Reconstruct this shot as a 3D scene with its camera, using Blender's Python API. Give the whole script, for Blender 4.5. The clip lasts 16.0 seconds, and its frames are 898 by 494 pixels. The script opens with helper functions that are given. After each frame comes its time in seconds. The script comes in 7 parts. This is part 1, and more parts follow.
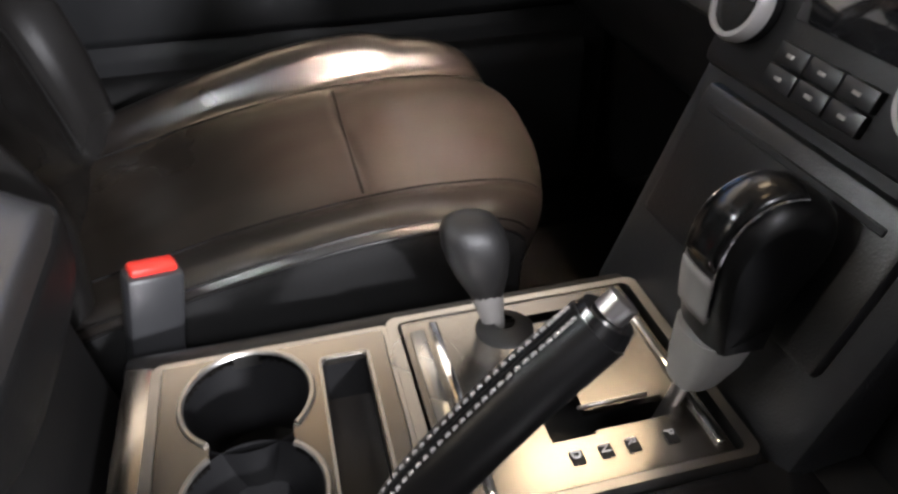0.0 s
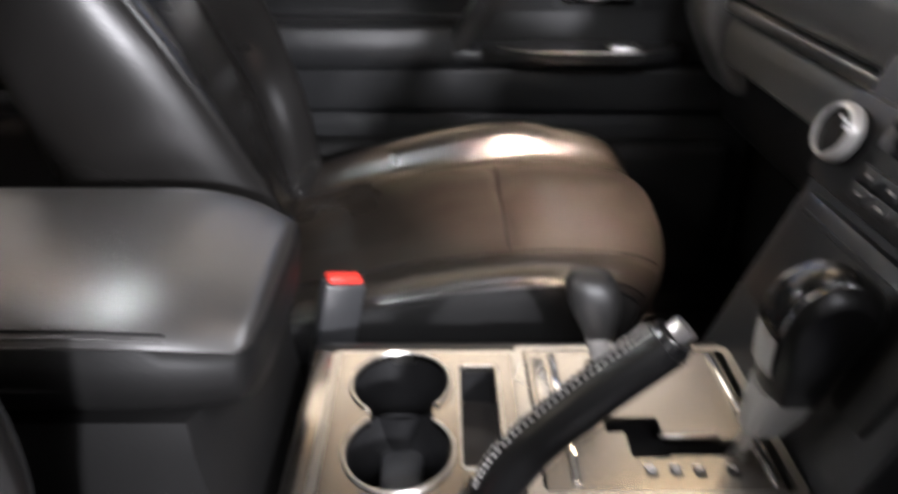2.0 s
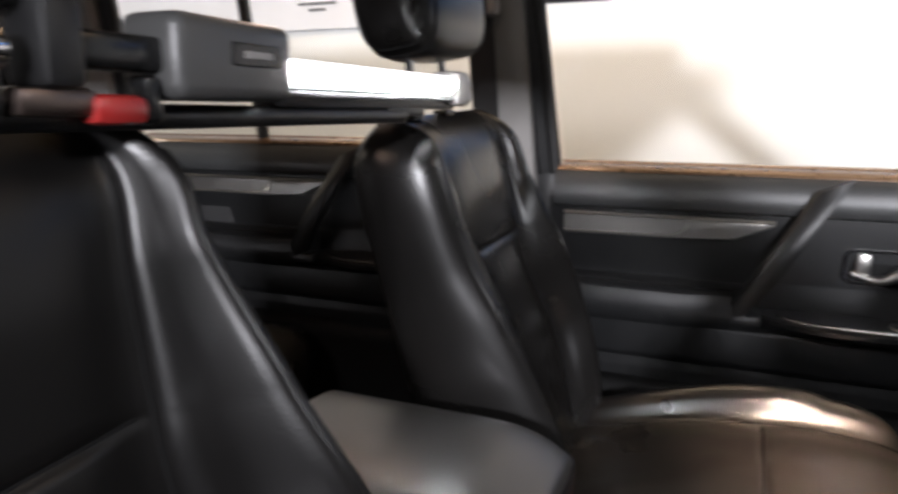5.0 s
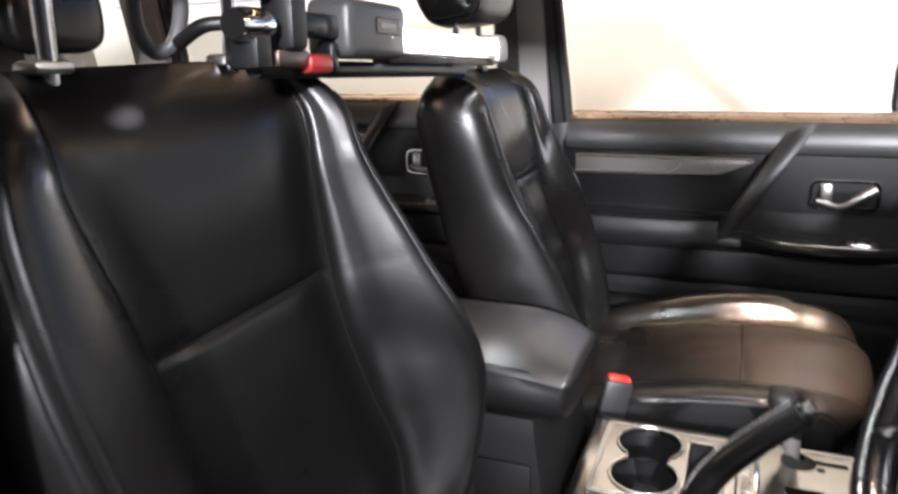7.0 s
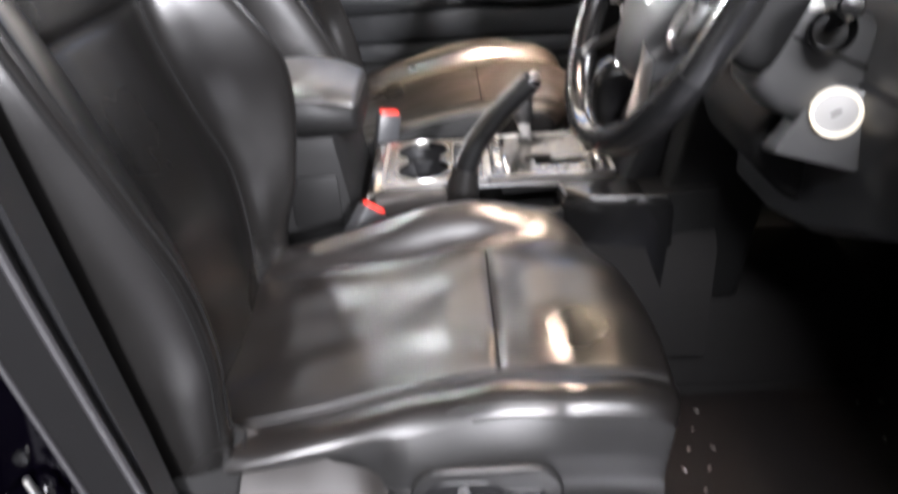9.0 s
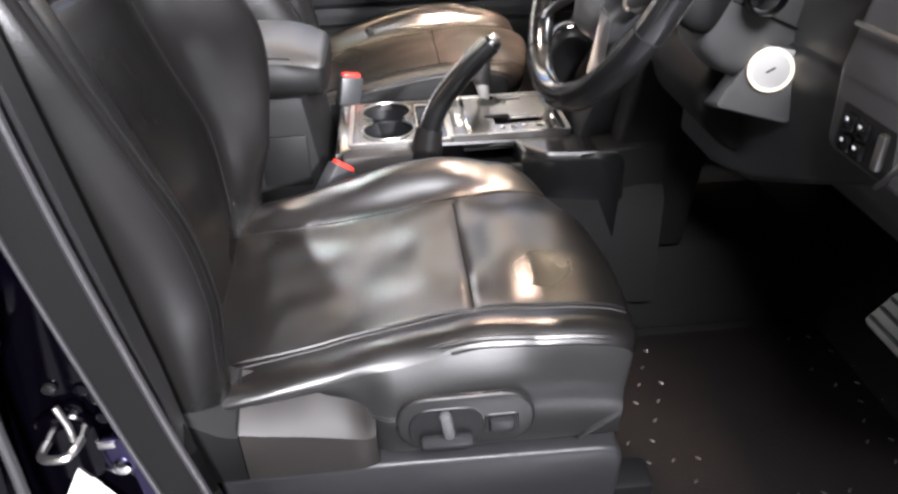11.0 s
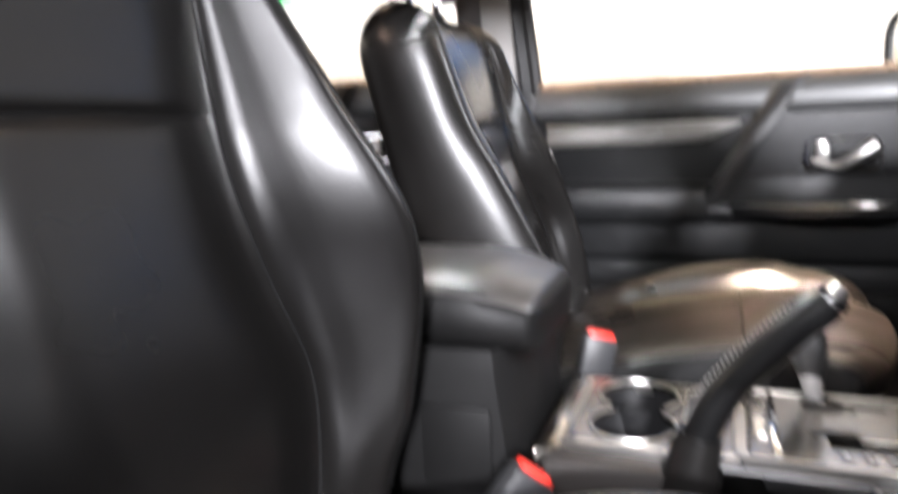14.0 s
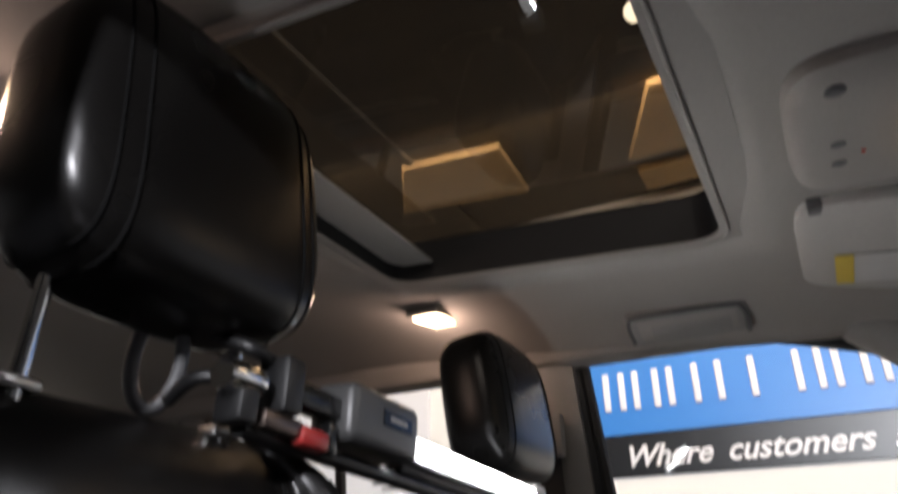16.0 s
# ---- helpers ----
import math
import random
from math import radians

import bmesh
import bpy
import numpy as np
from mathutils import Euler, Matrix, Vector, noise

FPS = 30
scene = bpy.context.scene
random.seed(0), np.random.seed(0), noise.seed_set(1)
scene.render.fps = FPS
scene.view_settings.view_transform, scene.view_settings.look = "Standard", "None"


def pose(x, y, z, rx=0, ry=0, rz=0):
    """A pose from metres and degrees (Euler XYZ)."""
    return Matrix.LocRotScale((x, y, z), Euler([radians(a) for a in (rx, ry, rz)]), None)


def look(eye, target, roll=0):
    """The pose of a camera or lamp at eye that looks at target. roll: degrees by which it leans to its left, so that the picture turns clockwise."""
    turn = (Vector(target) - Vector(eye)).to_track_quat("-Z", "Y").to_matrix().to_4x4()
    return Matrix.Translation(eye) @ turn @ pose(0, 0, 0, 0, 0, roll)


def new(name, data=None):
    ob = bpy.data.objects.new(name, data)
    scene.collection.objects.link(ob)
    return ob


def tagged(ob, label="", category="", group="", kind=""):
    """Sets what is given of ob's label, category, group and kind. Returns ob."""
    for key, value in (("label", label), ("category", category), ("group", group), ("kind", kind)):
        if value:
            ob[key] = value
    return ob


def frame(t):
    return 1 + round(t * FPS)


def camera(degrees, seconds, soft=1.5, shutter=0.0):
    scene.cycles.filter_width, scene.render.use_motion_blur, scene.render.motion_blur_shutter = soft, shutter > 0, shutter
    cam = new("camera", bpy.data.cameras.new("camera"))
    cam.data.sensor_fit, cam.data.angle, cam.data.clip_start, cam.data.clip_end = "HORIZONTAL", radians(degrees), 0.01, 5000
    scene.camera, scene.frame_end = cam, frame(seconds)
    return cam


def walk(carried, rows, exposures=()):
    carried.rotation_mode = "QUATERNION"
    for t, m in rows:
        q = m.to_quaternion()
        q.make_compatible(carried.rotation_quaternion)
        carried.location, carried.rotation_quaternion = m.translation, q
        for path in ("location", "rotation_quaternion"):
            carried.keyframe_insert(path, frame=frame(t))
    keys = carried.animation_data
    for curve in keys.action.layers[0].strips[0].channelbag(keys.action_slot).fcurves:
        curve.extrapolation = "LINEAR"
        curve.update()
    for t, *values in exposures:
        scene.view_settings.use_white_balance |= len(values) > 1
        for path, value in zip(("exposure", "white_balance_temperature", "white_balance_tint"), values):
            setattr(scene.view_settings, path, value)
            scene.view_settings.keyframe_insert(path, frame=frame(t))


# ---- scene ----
cam = camera(64.3, 16.0, 2.6, 0.7)
PATH = [
    (0, (0.053, -0.279, 1.233), (0.438, 1.3, 0.066), -1.1),
    (0.5, (0.047, -0.3, 1.231), (0.366, 1.286, 0.055), -0.0),
    (1, (0.034, -0.349, 1.24), (0.281, 1.267, 0.088), -1.0),
    (1.5, (0.025, -0.408, 1.267), (0.29, 1.273, 0.216), -0.0),
    (2, (0.032, -0.416, 1.284), (0.057, 1.331, 0.312), 0.5),
    (2.5, (0.03, -0.418, 1.346), (-0.276, 1.413, 0.604), 0.2),
    (3, (0.039, -0.432, 1.382), (-0.426, 1.445, 0.874), -0.5),
    (3.5, (0.044, -0.454, 1.397), (-0.445, 1.447, 1.012), -0.7),
    (4, (0.06, -0.487, 1.393), (-0.46, 1.39, 0.94), -0.6),
    (4.5, (0.07, -0.525, 1.399), (-0.566, 1.303, 0.896), -0.9),
    (5, (0.068, -0.582, 1.415), (-0.701, 1.208, 0.964), -0.8),
    (5.2, (0.064, -0.597, 1.413), (-0.773, 1.165, 0.972), -0.4),
    (7.5, (0.087, -0.919, 1.416), (-0.542, 0.877, 0.802), -2.4),
    (8, (0.076, -0.987, 1.402), (-0.258, 0.857, 0.704), -3.2),
    (8.5, (0.066, -1.048, 1.385), (-0.048, 0.782, 0.586), -2.8),
    (9, (0.051, -1.081, 1.338), (0.022, 0.657, 0.348), -3.7),
    (9.5, (0.058, -1.098, 1.293), (0.067, 0.572, 0.194), -3.1),
    (11.8, (0.002, -1.243, 1.374), (0.158, 0.486, 0.381), -2.1),
    (12, (0.003, -1.27, 1.374), (0.131, 0.504, 0.459), -0.9),
    (12.5, (0.018, -1.258, 1.37), (0.013, 0.524, 0.461), -1.7),
    (13, (0.032, -1.121, 1.331), (0.023, 0.662, 0.424), -2.4),
    (13.5, (0.078, -0.882, 1.274), (-0.218, 0.945, 0.514), -1.5),
    (14, (0.084, -0.72, 1.188), (-0.634, 1.116, 0.847), -2.5),
    (14.5, (0.085, -0.72, 1.219), (-0.72, 1.096, 1.456), -1.2),
    (15, (0.09, -0.724, 1.236), (-0.751, 1.024, 1.723), -0.1),
    (15.5, (0.101, -0.739, 1.26), (-0.75, 0.947, 1.917), 0.0),
    (16, (0.111, -0.761, 1.283), (-0.719, 0.838, 2.152), -0.4),
]
walk(cam, [(t, look(eye, target, roll)) for t, eye, target, roll in PATH], [(0, 0.14), (1.5, 0.22), (2.0, 0.38), (2.5, 1.05), (3.0, 0.48), (3.5, -0.31), (4.0, -0.66), (4.5, -0.61), (5.0, -0.45), (7.5, 0.55), (8.0, 0.85), (8.5, 1.0), (9.5, 1.18), (12.0, 1.22), (13.0, 1.12), (13.7, 0.90), (14.4, 0.32), (15.0, -0.93), (15.5, -1.08), (16, -0.82)])

# ---- light ----
world = bpy.data.worlds.new("showroom_air")
scene.world = world
world.use_nodes = True
world.node_tree.nodes["Background"].inputs[0].default_value = (0.9, 0.95, 1.0, 1)
world.node_tree.nodes["Background"].inputs[1].default_value = 0.02


def area_lamp(name, m, sx, sy, watts, colour):
    d = bpy.data.lights.new(name, "AREA")
    d.shape, d.size, d.size_y, d.energy, d.color = "RECTANGLE", sx, sy, watts, colour
    ob = new(name, d)
    ob.matrix_world = m
    return ob


def point_lamp(name, place, watts, colour, radius=0.02):
    d = bpy.data.lights.new(name, "POINT")
    d.energy, d.color, d.shadow_soft_size = watts, colour, radius
    ob = new(name, d)
    ob.location = place
    return ob


COOL, WARM = (0.975, 0.970, 1.04), (1.0, 0.695, 0.565)
area_lamp("flood_light", look((1.9, -6.0, 2.95), (-0.3, 1.0, 1.3)), 0.35, 0.35, 850, COOL)
# Unseen overhead lamp, taken from the broad highlights on the driver's seat.
area_lamp("ceiling_panel_light", look((0.3, -2.6, 3.05), (0.1, -1.5, 0)), 1.6, 0.6, 175, COOL)
# Unseen lamp added ahead to brighten the dash and steering wheel.
area_lamp("ceiling_panel_light", look((2.3, 0.2, 3.05), (1.2, 0.0, 1.0)), 0.6, 1.6, 110, COOL)
# Unseen lamp added behind to brighten the rear wall and parked car.
area_lamp("ceiling_panel_light", look((-5.6, -0.3, 3.05), (-6.0, 0.6, 0)), 1.2, 0.6, 130, (1.0, 0.88, 0.72))
# Unseen warm lamp added to fill the wall within the car's shadow.
area_lamp("wall_washer_light", look((-0.3, 1.55, 3.08), (-0.3, 2.6, 1.2)), 3.2, 0.3, 80, (1.0, 0.76, 0.52))
area_lamp("map_light", look((0.250, 0.055, 1.729), (0.195, 0.44, 0.88)), 0.05, 0.10, 4.6, WARM).data.spread = radians(25)
area_lamp("map_light", look((0.250, -0.045, 1.729), (0.12, -0.38, 0.88)), 0.05, 0.10, 0.75, WARM).data.spread = radians(48)
point_lamp("roof_light", (-0.68, -0.497, 1.772), 2.4, WARM, 0.018)
point_lamp("roof_light", (-0.565, 0.467, 1.770), 2.0, WARM, 0.018)


# ---- materials ----
def material(name, colour, rough=0.5, metal=0.0, second=None, scale=40.0, spread=0.5, bump=0.0, bump_scale=300.0, emit=None,
             strength=0.0, coat=0.0, rough_spread=0.08, specular=0.5, detail=6.0):
    m = bpy.data.materials.new(name)
    m.use_nodes = True
    nt = m.node_tree
    b = nt.nodes["Principled BSDF"]
    n, l = nt.nodes.new, nt.links.new
    b.inputs["Metallic"].default_value = metal
    b.inputs["Specular IOR Level"].default_value = specular
    b.inputs["Coat Weight"].default_value = coat
    b.inputs["Coat Roughness"].default_value = 0.05
    tc = n("ShaderNodeTexCoord")
    tex = n("ShaderNodeTexNoise")
    tex.inputs["Scale"].default_value, tex.inputs["Detail"].default_value = scale, detail
    l(tc.outputs["Object"], tex.inputs["Vector"])
    second = second or tuple(c * (1 - 0.35 * spread) for c in colour)
    mix = n("ShaderNodeMix")
    mix.data_type = "RGBA"
    mix.inputs["A"].default_value, mix.inputs["B"].default_value = (*colour, 1), (*second, 1)
    l(tex.outputs["Fac"], mix.inputs["Factor"])
    l(mix.outputs["Result"], b.inputs["Base Color"])
    broad = n("ShaderNodeTexNoise")
    broad.inputs["Scale"].default_value, broad.inputs["Detail"].default_value = scale * 0.18, 3.0
    l(tc.outputs["Object"], broad.inputs["Vector"])
    rr = n("ShaderNodeMapRange")
    rr.inputs["To Min"].default_value, rr.inputs["To Max"].default_value = max(0.02, rough - rough_spread), min(1, rough + rough_spread)
    l(broad.outputs["Fac"], rr.inputs["Value"])
    l(rr.outputs["Result"], b.inputs["Roughness"])
    if bump:
        fine = n("ShaderNodeTexVoronoi")
        fine.inputs["Scale"].default_value = bump_scale
        l(tc.outputs["Object"], fine.inputs["Vector"])
        bp = n("ShaderNodeBump")
        bp.inputs["Strength"].default_value, bp.inputs["Distance"].default_value = bump, 0.0006
        l(fine.outputs["Distance"], bp.inputs["Height"])
        l(bp.outputs["Normal"], b.inputs["Normal"])
    if emit:
        b.inputs["Emission Color"].default_value = (*emit, 1)
        b.inputs["Emission Strength"].default_value = strength
    return m


def leather(name, colour, rough=0.36, creases=0.35, specular=0.5):
    """Grained leather with broad soft creases."""
    m = material(name, colour, rough, second=tuple(c * 0.8 for c in colour), scale=30, rough_spread=0.09, specular=specular)
    nt = m.node_tree
    n, l = nt.nodes.new, nt.links.new
    b = nt.nodes["Principled BSDF"]
    tc = next(x for x in nt.nodes if x.type == "TEX_COORD")
    grain = n("ShaderNodeTexVoronoi")
    grain.inputs["Scale"].default_value = 420
    l(tc.outputs["Object"], grain.inputs["Vector"])
    wave = n("ShaderNodeTexNoise")
    wave.inputs["Scale"].default_value, wave.inputs["Detail"].default_value, wave.inputs["Distortion"].default_value = 6.0, 1.5, 0.5
    l(tc.outputs["Object"], wave.inputs["Vector"])
    b1, b2 = n("ShaderNodeBump"), n("ShaderNodeBump")
    b1.inputs["Strength"].default_value, b1.inputs["Distance"].default_value = 0.12, 0.0004
    b2.inputs["Strength"].default_value, b2.inputs["Distance"].default_value = creases, 0.010
    l(wave.outputs["Fac"], b2.inputs["Height"])
    l(grain.outputs["Distance"], b1.inputs["Height"])
    l(b2.outputs["Normal"], b1.inputs["Normal"])
    l(b1.outputs["Normal"], b.inputs["Normal"])
    return m


def brushed(name, colour, rough=0.3):
    """Brushed satin metal trim, its lines along y."""
    m = material(name, colour, rough, metal=1.0, scale=25)
    nt = m.node_tree
    n, l = nt.nodes.new, nt.links.new
    b = nt.nodes["Principled BSDF"]
    tc = next(x for x in nt.nodes if x.type == "TEX_COORD")
    mp = n("ShaderNodeMapping")
    mp.inputs["Scale"].default_value = (900, 12, 900)
    l(tc.outputs["Object"], mp.inputs["Vector"])
    tx = n("ShaderNodeTexNoise")
    tx.inputs["Scale"].default_value, tx.inputs["Detail"].default_value = 1.0, 3
    l(mp.outputs["Vector"], tx.inputs["Vector"])
    bp = n("ShaderNodeBump")
    bp.inputs["Strength"].default_value, bp.inputs["Distance"].default_value = 0.08, 0.0003
    l(tx.outputs["Fac"], bp.inputs["Height"])
    l(bp.outputs["Normal"], b.inputs["Normal"])
    return m


def glass(name, tint, rough=0.0):
    m = bpy.data.materials.new(name)
    m.use_nodes = True
    nt = m.node_tree
    nt.nodes.clear()
    n, l = nt.nodes.new, nt.links.new
    out, mixer, clear, gloss = n("ShaderNodeOutputMaterial"), n("ShaderNodeMixShader"), n("ShaderNodeBsdfTransparent"), n("ShaderNodeBsdfGlossy")
    clear.inputs[0].default_value = (*tint, 1)
    gloss.inputs["Roughness"].default_value = rough
    lw, power, scale = n("ShaderNodeLayerWeight"), n("ShaderNodeMath"), n("ShaderNodeMath")
    lw.inputs[0].default_value = 0.5
    power.operation, scale.operation = "POWER", "MULTIPLY_ADD"
    power.inputs[1].default_value, scale.inputs[1].default_value, scale.inputs[2].default_value = 4.0, 0.8, 0.035
    l(lw.outputs["Facing"], power.inputs[0]), l(power.outputs[0], scale.inputs[0]), l(scale.outputs[0], mixer.inputs[0])
    l(clear.outputs[0], mixer.inputs[1]), l(gloss.outputs[0], mixer.inputs[2])
    l(mixer.outputs[0], out.inputs[0])
    return m


LEATHER = leather("seat_leather", (0.0062, 0.0058, 0.0055), 0.28, 0.10, 0.27)
LEATHER_BACK = leather("driver_back_leather", (0.0052, 0.0049, 0.0047), 0.29, 0.16, 0.30)
LEATHER_WORN = leather("worn_seat_leather", (0.0066, 0.0058, 0.0054), 0.31, 0.40, 0.80)
LEATHER_SOFT = leather("soft_seat_leather", (0.0080, 0.0066, 0.0057), 0.31, 0.50, 0.85)
LEATHER_SIDE = leather("side_leather", (0.019, 0.0187, 0.0184), 0.42, 0.12)
LEATHER_LID = leather("lid_leather", (0.0150, 0.0138, 0.0132), 0.40, 0.14, 0.95)
LEATHER_GRIP = leather("grip_leather", (0.0032, 0.0032, 0.0033), 0.33, 0.04, 0.35)
SEAM = material("seam_thread", (0.005, 0.005, 0.005), 0.75, specular=0.12)
STITCH = material("grey_stitching", (0.028, 0.027, 0.026), 0.6)
STITCH_PALE = material("pale_stitching", (0.30, 0.29, 0.28), 0.5)
PLASTIC = material("black_trim_plastic", (0.008, 0.008, 0.0085), 0.36, bump=0.25, bump_scale=700)
PLASTIC_DK = material("dark_moulded_plastic", (0.0055, 0.0055, 0.006), 0.45, bump=0.2, bump_scale=800)
PLASTIC_GR = material("charcoal_plastic", (0.022, 0.0225, 0.024), 0.40, bump=0.25, bump_scale=700)
PAD = material("soft_sill_pad", (0.032, 0.0335, 0.034), 0.42, bump=0.05, bump_scale=700, specular=0.55)
PLASTIC_BR = material("brown_black_plastic", (0.022, 0.0195, 0.018), 0.50, bump=0.12, bump_scale=700, specular=0.34)
PLASTIC_MID = material("grey_plastic", (0.10, 0.10, 0.103), 0.45, bump=0.15, bump_scale=600)
DASHGREY = material("grey_dash_plastic", (0.056, 0.056, 0.0555), 0.42, bump=0.2, bump_scale=600)
PILLAR_GR = material("grey_pillar_trim", (0.26, 0.25, 0.24), 0.6, bump=0.2, bump_scale=500)
# Near black; also stands in for shade on cushion sides, console flanks and recesses.
SIDE_DK = material("matte_black_and_shade", (0.004, 0.004, 0.004), 0.75, specular=0.2, bump=0.2, bump_scale=600)
RIMGLOSS = material("polished_black_rim", (0.006, 0.006, 0.006), 0.17, coat=0.5, rough_spread=0.05, specular=0.7)
HUB = material("satin_black_hub", (0.024, 0.0245, 0.0252), 0.41, bump=0.2, bump_scale=700, specular=0.7)
GLOSS = material("gloss_black_plastic", (0.005, 0.005, 0.0052), 0.24, coat=0.12, rough_spread=0.04, specular=0.4)
TRIM = brushed("champagne_metal_trim", (0.40, 0.375, 0.345), 0.22)
SATIN = material("satin_silver", (0.55, 0.54, 0.52), 0.3, metal=1.0, scale=60)
STRIP = material("dark_satin_strip", (0.27, 0.262, 0.25), 0.34, metal=0.9, scale=400, second=(0.25, 0.243, 0.232), rough_spread=0.03)
CHROME = material("chrome", (0.85, 0.85, 0.86), 0.07, metal=1.0, rough_spread=0.03, scale=80)
RED = material("red_button_plastic", (0.62, 0.03, 0.02), 0.35, emit=None)
RED_DK = material("dark_red_plastic", (0.32, 0.02, 0.018), 0.35)
VISOR = material("pale_grey_visor_vinyl", (0.46, 0.44, 0.41), 0.7, scale=120, bump=0.2, bump_scale=700)
HEADLINER = material("grey_headliner_cloth", (0.33, 0.305, 0.28), 0.9, scale=220, bump=0.35, bump_scale=900)
CARPET = material("black_carpet", (0.0095, 0.0090, 0.0088), 0.95, scale=300, bump=0.8, bump_scale=500, specular=0.2)
RUBBER = material("black_rubber", (0.0105, 0.0103, 0.0103), 0.50, bump=0.15, bump_scale=400)
RUBBER_GR = material("grey_edge_rubber", (0.016, 0.0155, 0.0165), 0.42, bump=0.2, bump_scale=400)
PAINT = material("purple_car_paint", (0.014, 0.009, 0.10), 0.2, metal=0.4, second=(0.009, 0.006, 0.065), coat=1.0, scale=9, rough_spread=0.03)
# Dark copy of the purple paint; the jamb's deep shade is in its colour.
PAINT_DK = material("shaded_purple_paint", (0.0004, 0.0003, 0.0008), 0.09, second=(0.0003, 0.0002, 0.0005), coat=0.0, scale=9, rough_spread=0.03, specular=0.2)
GLASS = glass("window_glass", (0.93, 0.95, 0.94))
TINT = glass("tinted_sunroof_glass", (0.42, 0.39, 0.35))
MIRROR = material("mirror_glass", (0.9, 0.9, 0.9), 0.0, metal=1.0, rough_spread=0.0)
# White wall greyed; the unlit showroom's dimness is in its colour.
WALLD = material("unlit_grey_wall", (0.16, 0.16, 0.17), 0.7, scale=3)
WALLP = material("white_wall_paint", (0.80, 0.79, 0.77), 0.7, second=(0.76, 0.75, 0.73), scale=3, bump=0.1, bump_scale=120)
FLOORM = material("pale_grey_showroom_floor", (0.15, 0.15, 0.16), 0.28, second=(0.12, 0.12, 0.13), scale=2, rough_spread=0.1)
CEILM = material("dark_showroom_ceiling", (0.20, 0.18, 0.145), 0.8, scale=4)
PANELM = material("tan_ceiling_panel", (0.80, 0.60, 0.34), 0.8, scale=6)
BLUE = material("blue_banner_vinyl", (0.035, 0.21, 0.62), 0.35, second=(0.03, 0.18, 0.56), scale=2)
BLACKV = material("black_banner_vinyl", (0.008, 0.009, 0.012), 0.3, scale=3)
WHITEV = material("white_banner_vinyl", (0.82, 0.82, 0.86), 0.35, scale=5)
GREENV = material("green_sign_vinyl", (0.03, 0.36, 0.10), 0.4)
PAPER = material("white_sticker", (0.58, 0.57, 0.55), 0.5, scale=30)
YELLOW = material("yellow_sticker", (0.72, 0.52, 0.03), 0.5)
GREYTXT = material("grey_print", (0.2, 0.2, 0.21), 0.5)
LED = material("led_diffuser", (0.9, 0.9, 0.9), 0.4, emit=(0.95, 0.97, 1.0), strength=6)
DIODE = material("led_diode", (0.9, 0.9, 0.9), 0.4, emit=(0.95, 0.97, 1.0), strength=310)
LAMP = material("warm_lamp_lens", (0.9, 0.85, 0.75), 0.3, emit=(1.0, 0.70, 0.42), strength=20)
RINGLIT = material("lit_key_ring", (0.9, 0.85, 0.75), 0.4, emit=(1.0, 0.84, 0.62), strength=0.42)
BARREL = material("pale_grey_barrel", (0.36, 0.355, 0.34), 0.4, scale=60)
BROWNMET = material("dull_brown_metal", (0.16, 0.125, 0.11), 0.35, metal=1.0, scale=60)
# Lighter reflective copy of the jamb paint, made for its lilac reflections.
REVEAL = material("lit_purple_jamb_paint", (0.085, 0.075, 0.15), 0.16, metal=1.0, second=(0.03, 0.026, 0.06), scale=30, rough_spread=0.06)
MATRUB = material("black_mat_rubber", (0.0080, 0.0066, 0.0062), 0.58, scale=120, bump=0.5, bump_scale=260, specular=0.20)
DOORTRIM = material("black_door_trim", (0.0112, 0.0116, 0.0122), 0.40, bump=0.2, bump_scale=700, specular=0.34)
WHITEP = material("white_car_paint", (0.75, 0.75, 0.74), 0.2, coat=0.8, rough_spread=0.03, scale=4)
BULB = material("spot_lamp_glow", (0.9, 0.88, 0.8), 0.4, emit=(1.0, 0.93, 0.8), strength=14)
# Brown holds the warm wall's reflection along the door sill and pad top.
CAPM = material("warm_reflection_brown", (0.17, 0.105, 0.062), 0.28, metal=0.5, coat=0.4, scale=300, spread=0.15, rough_spread=0.03)
# Darkened to make up for blocked light around the storage box.
BOXSIDE = material("matte_console_plastic", (0.0055, 0.0054, 0.0054), 0.52, bump=0.2, bump_scale=700, specular=0.16)
SEALBLK = material("dead_black_rubber", (0.0024, 0.0023, 0.0024), 0.55, bump=0.1, bump_scale=400, specular=0.10)
SILVERP = material("silver_painted_plastic", (0.46, 0.45, 0.44), 0.32, metal=0.35, scale=200, spread=0.1)
BUTTON = material("dark_button_plastic", (0.004, 0.004, 0.0045), 0.4)
DISPLAY = material("dark_display_glass", (0.008, 0.008, 0.009), 0.1, coat=0.5)


# ---- mesh helpers ----
def part(name, bm, mat, parent=None, label="", sharp=0.65):
    bm.normal_update()
    for f in bm.faces:
        f.smooth = True
    for e in bm.edges:
        if len(e.link_faces) == 2 and e.calc_face_angle(0) > sharp:
            e.smooth = False
    me = bpy.data.meshes.new(name)
    bm.to_mesh(me)
    bm.free()
    me.materials.append(mat)
    ob = new(name, me)
    if parent:
        ob.parent = parent
    if label:
        ob["label"] = label
    return ob


def thing(name, label, category, group="", kind=""):
    return tagged(new(name), label, category, group, kind)


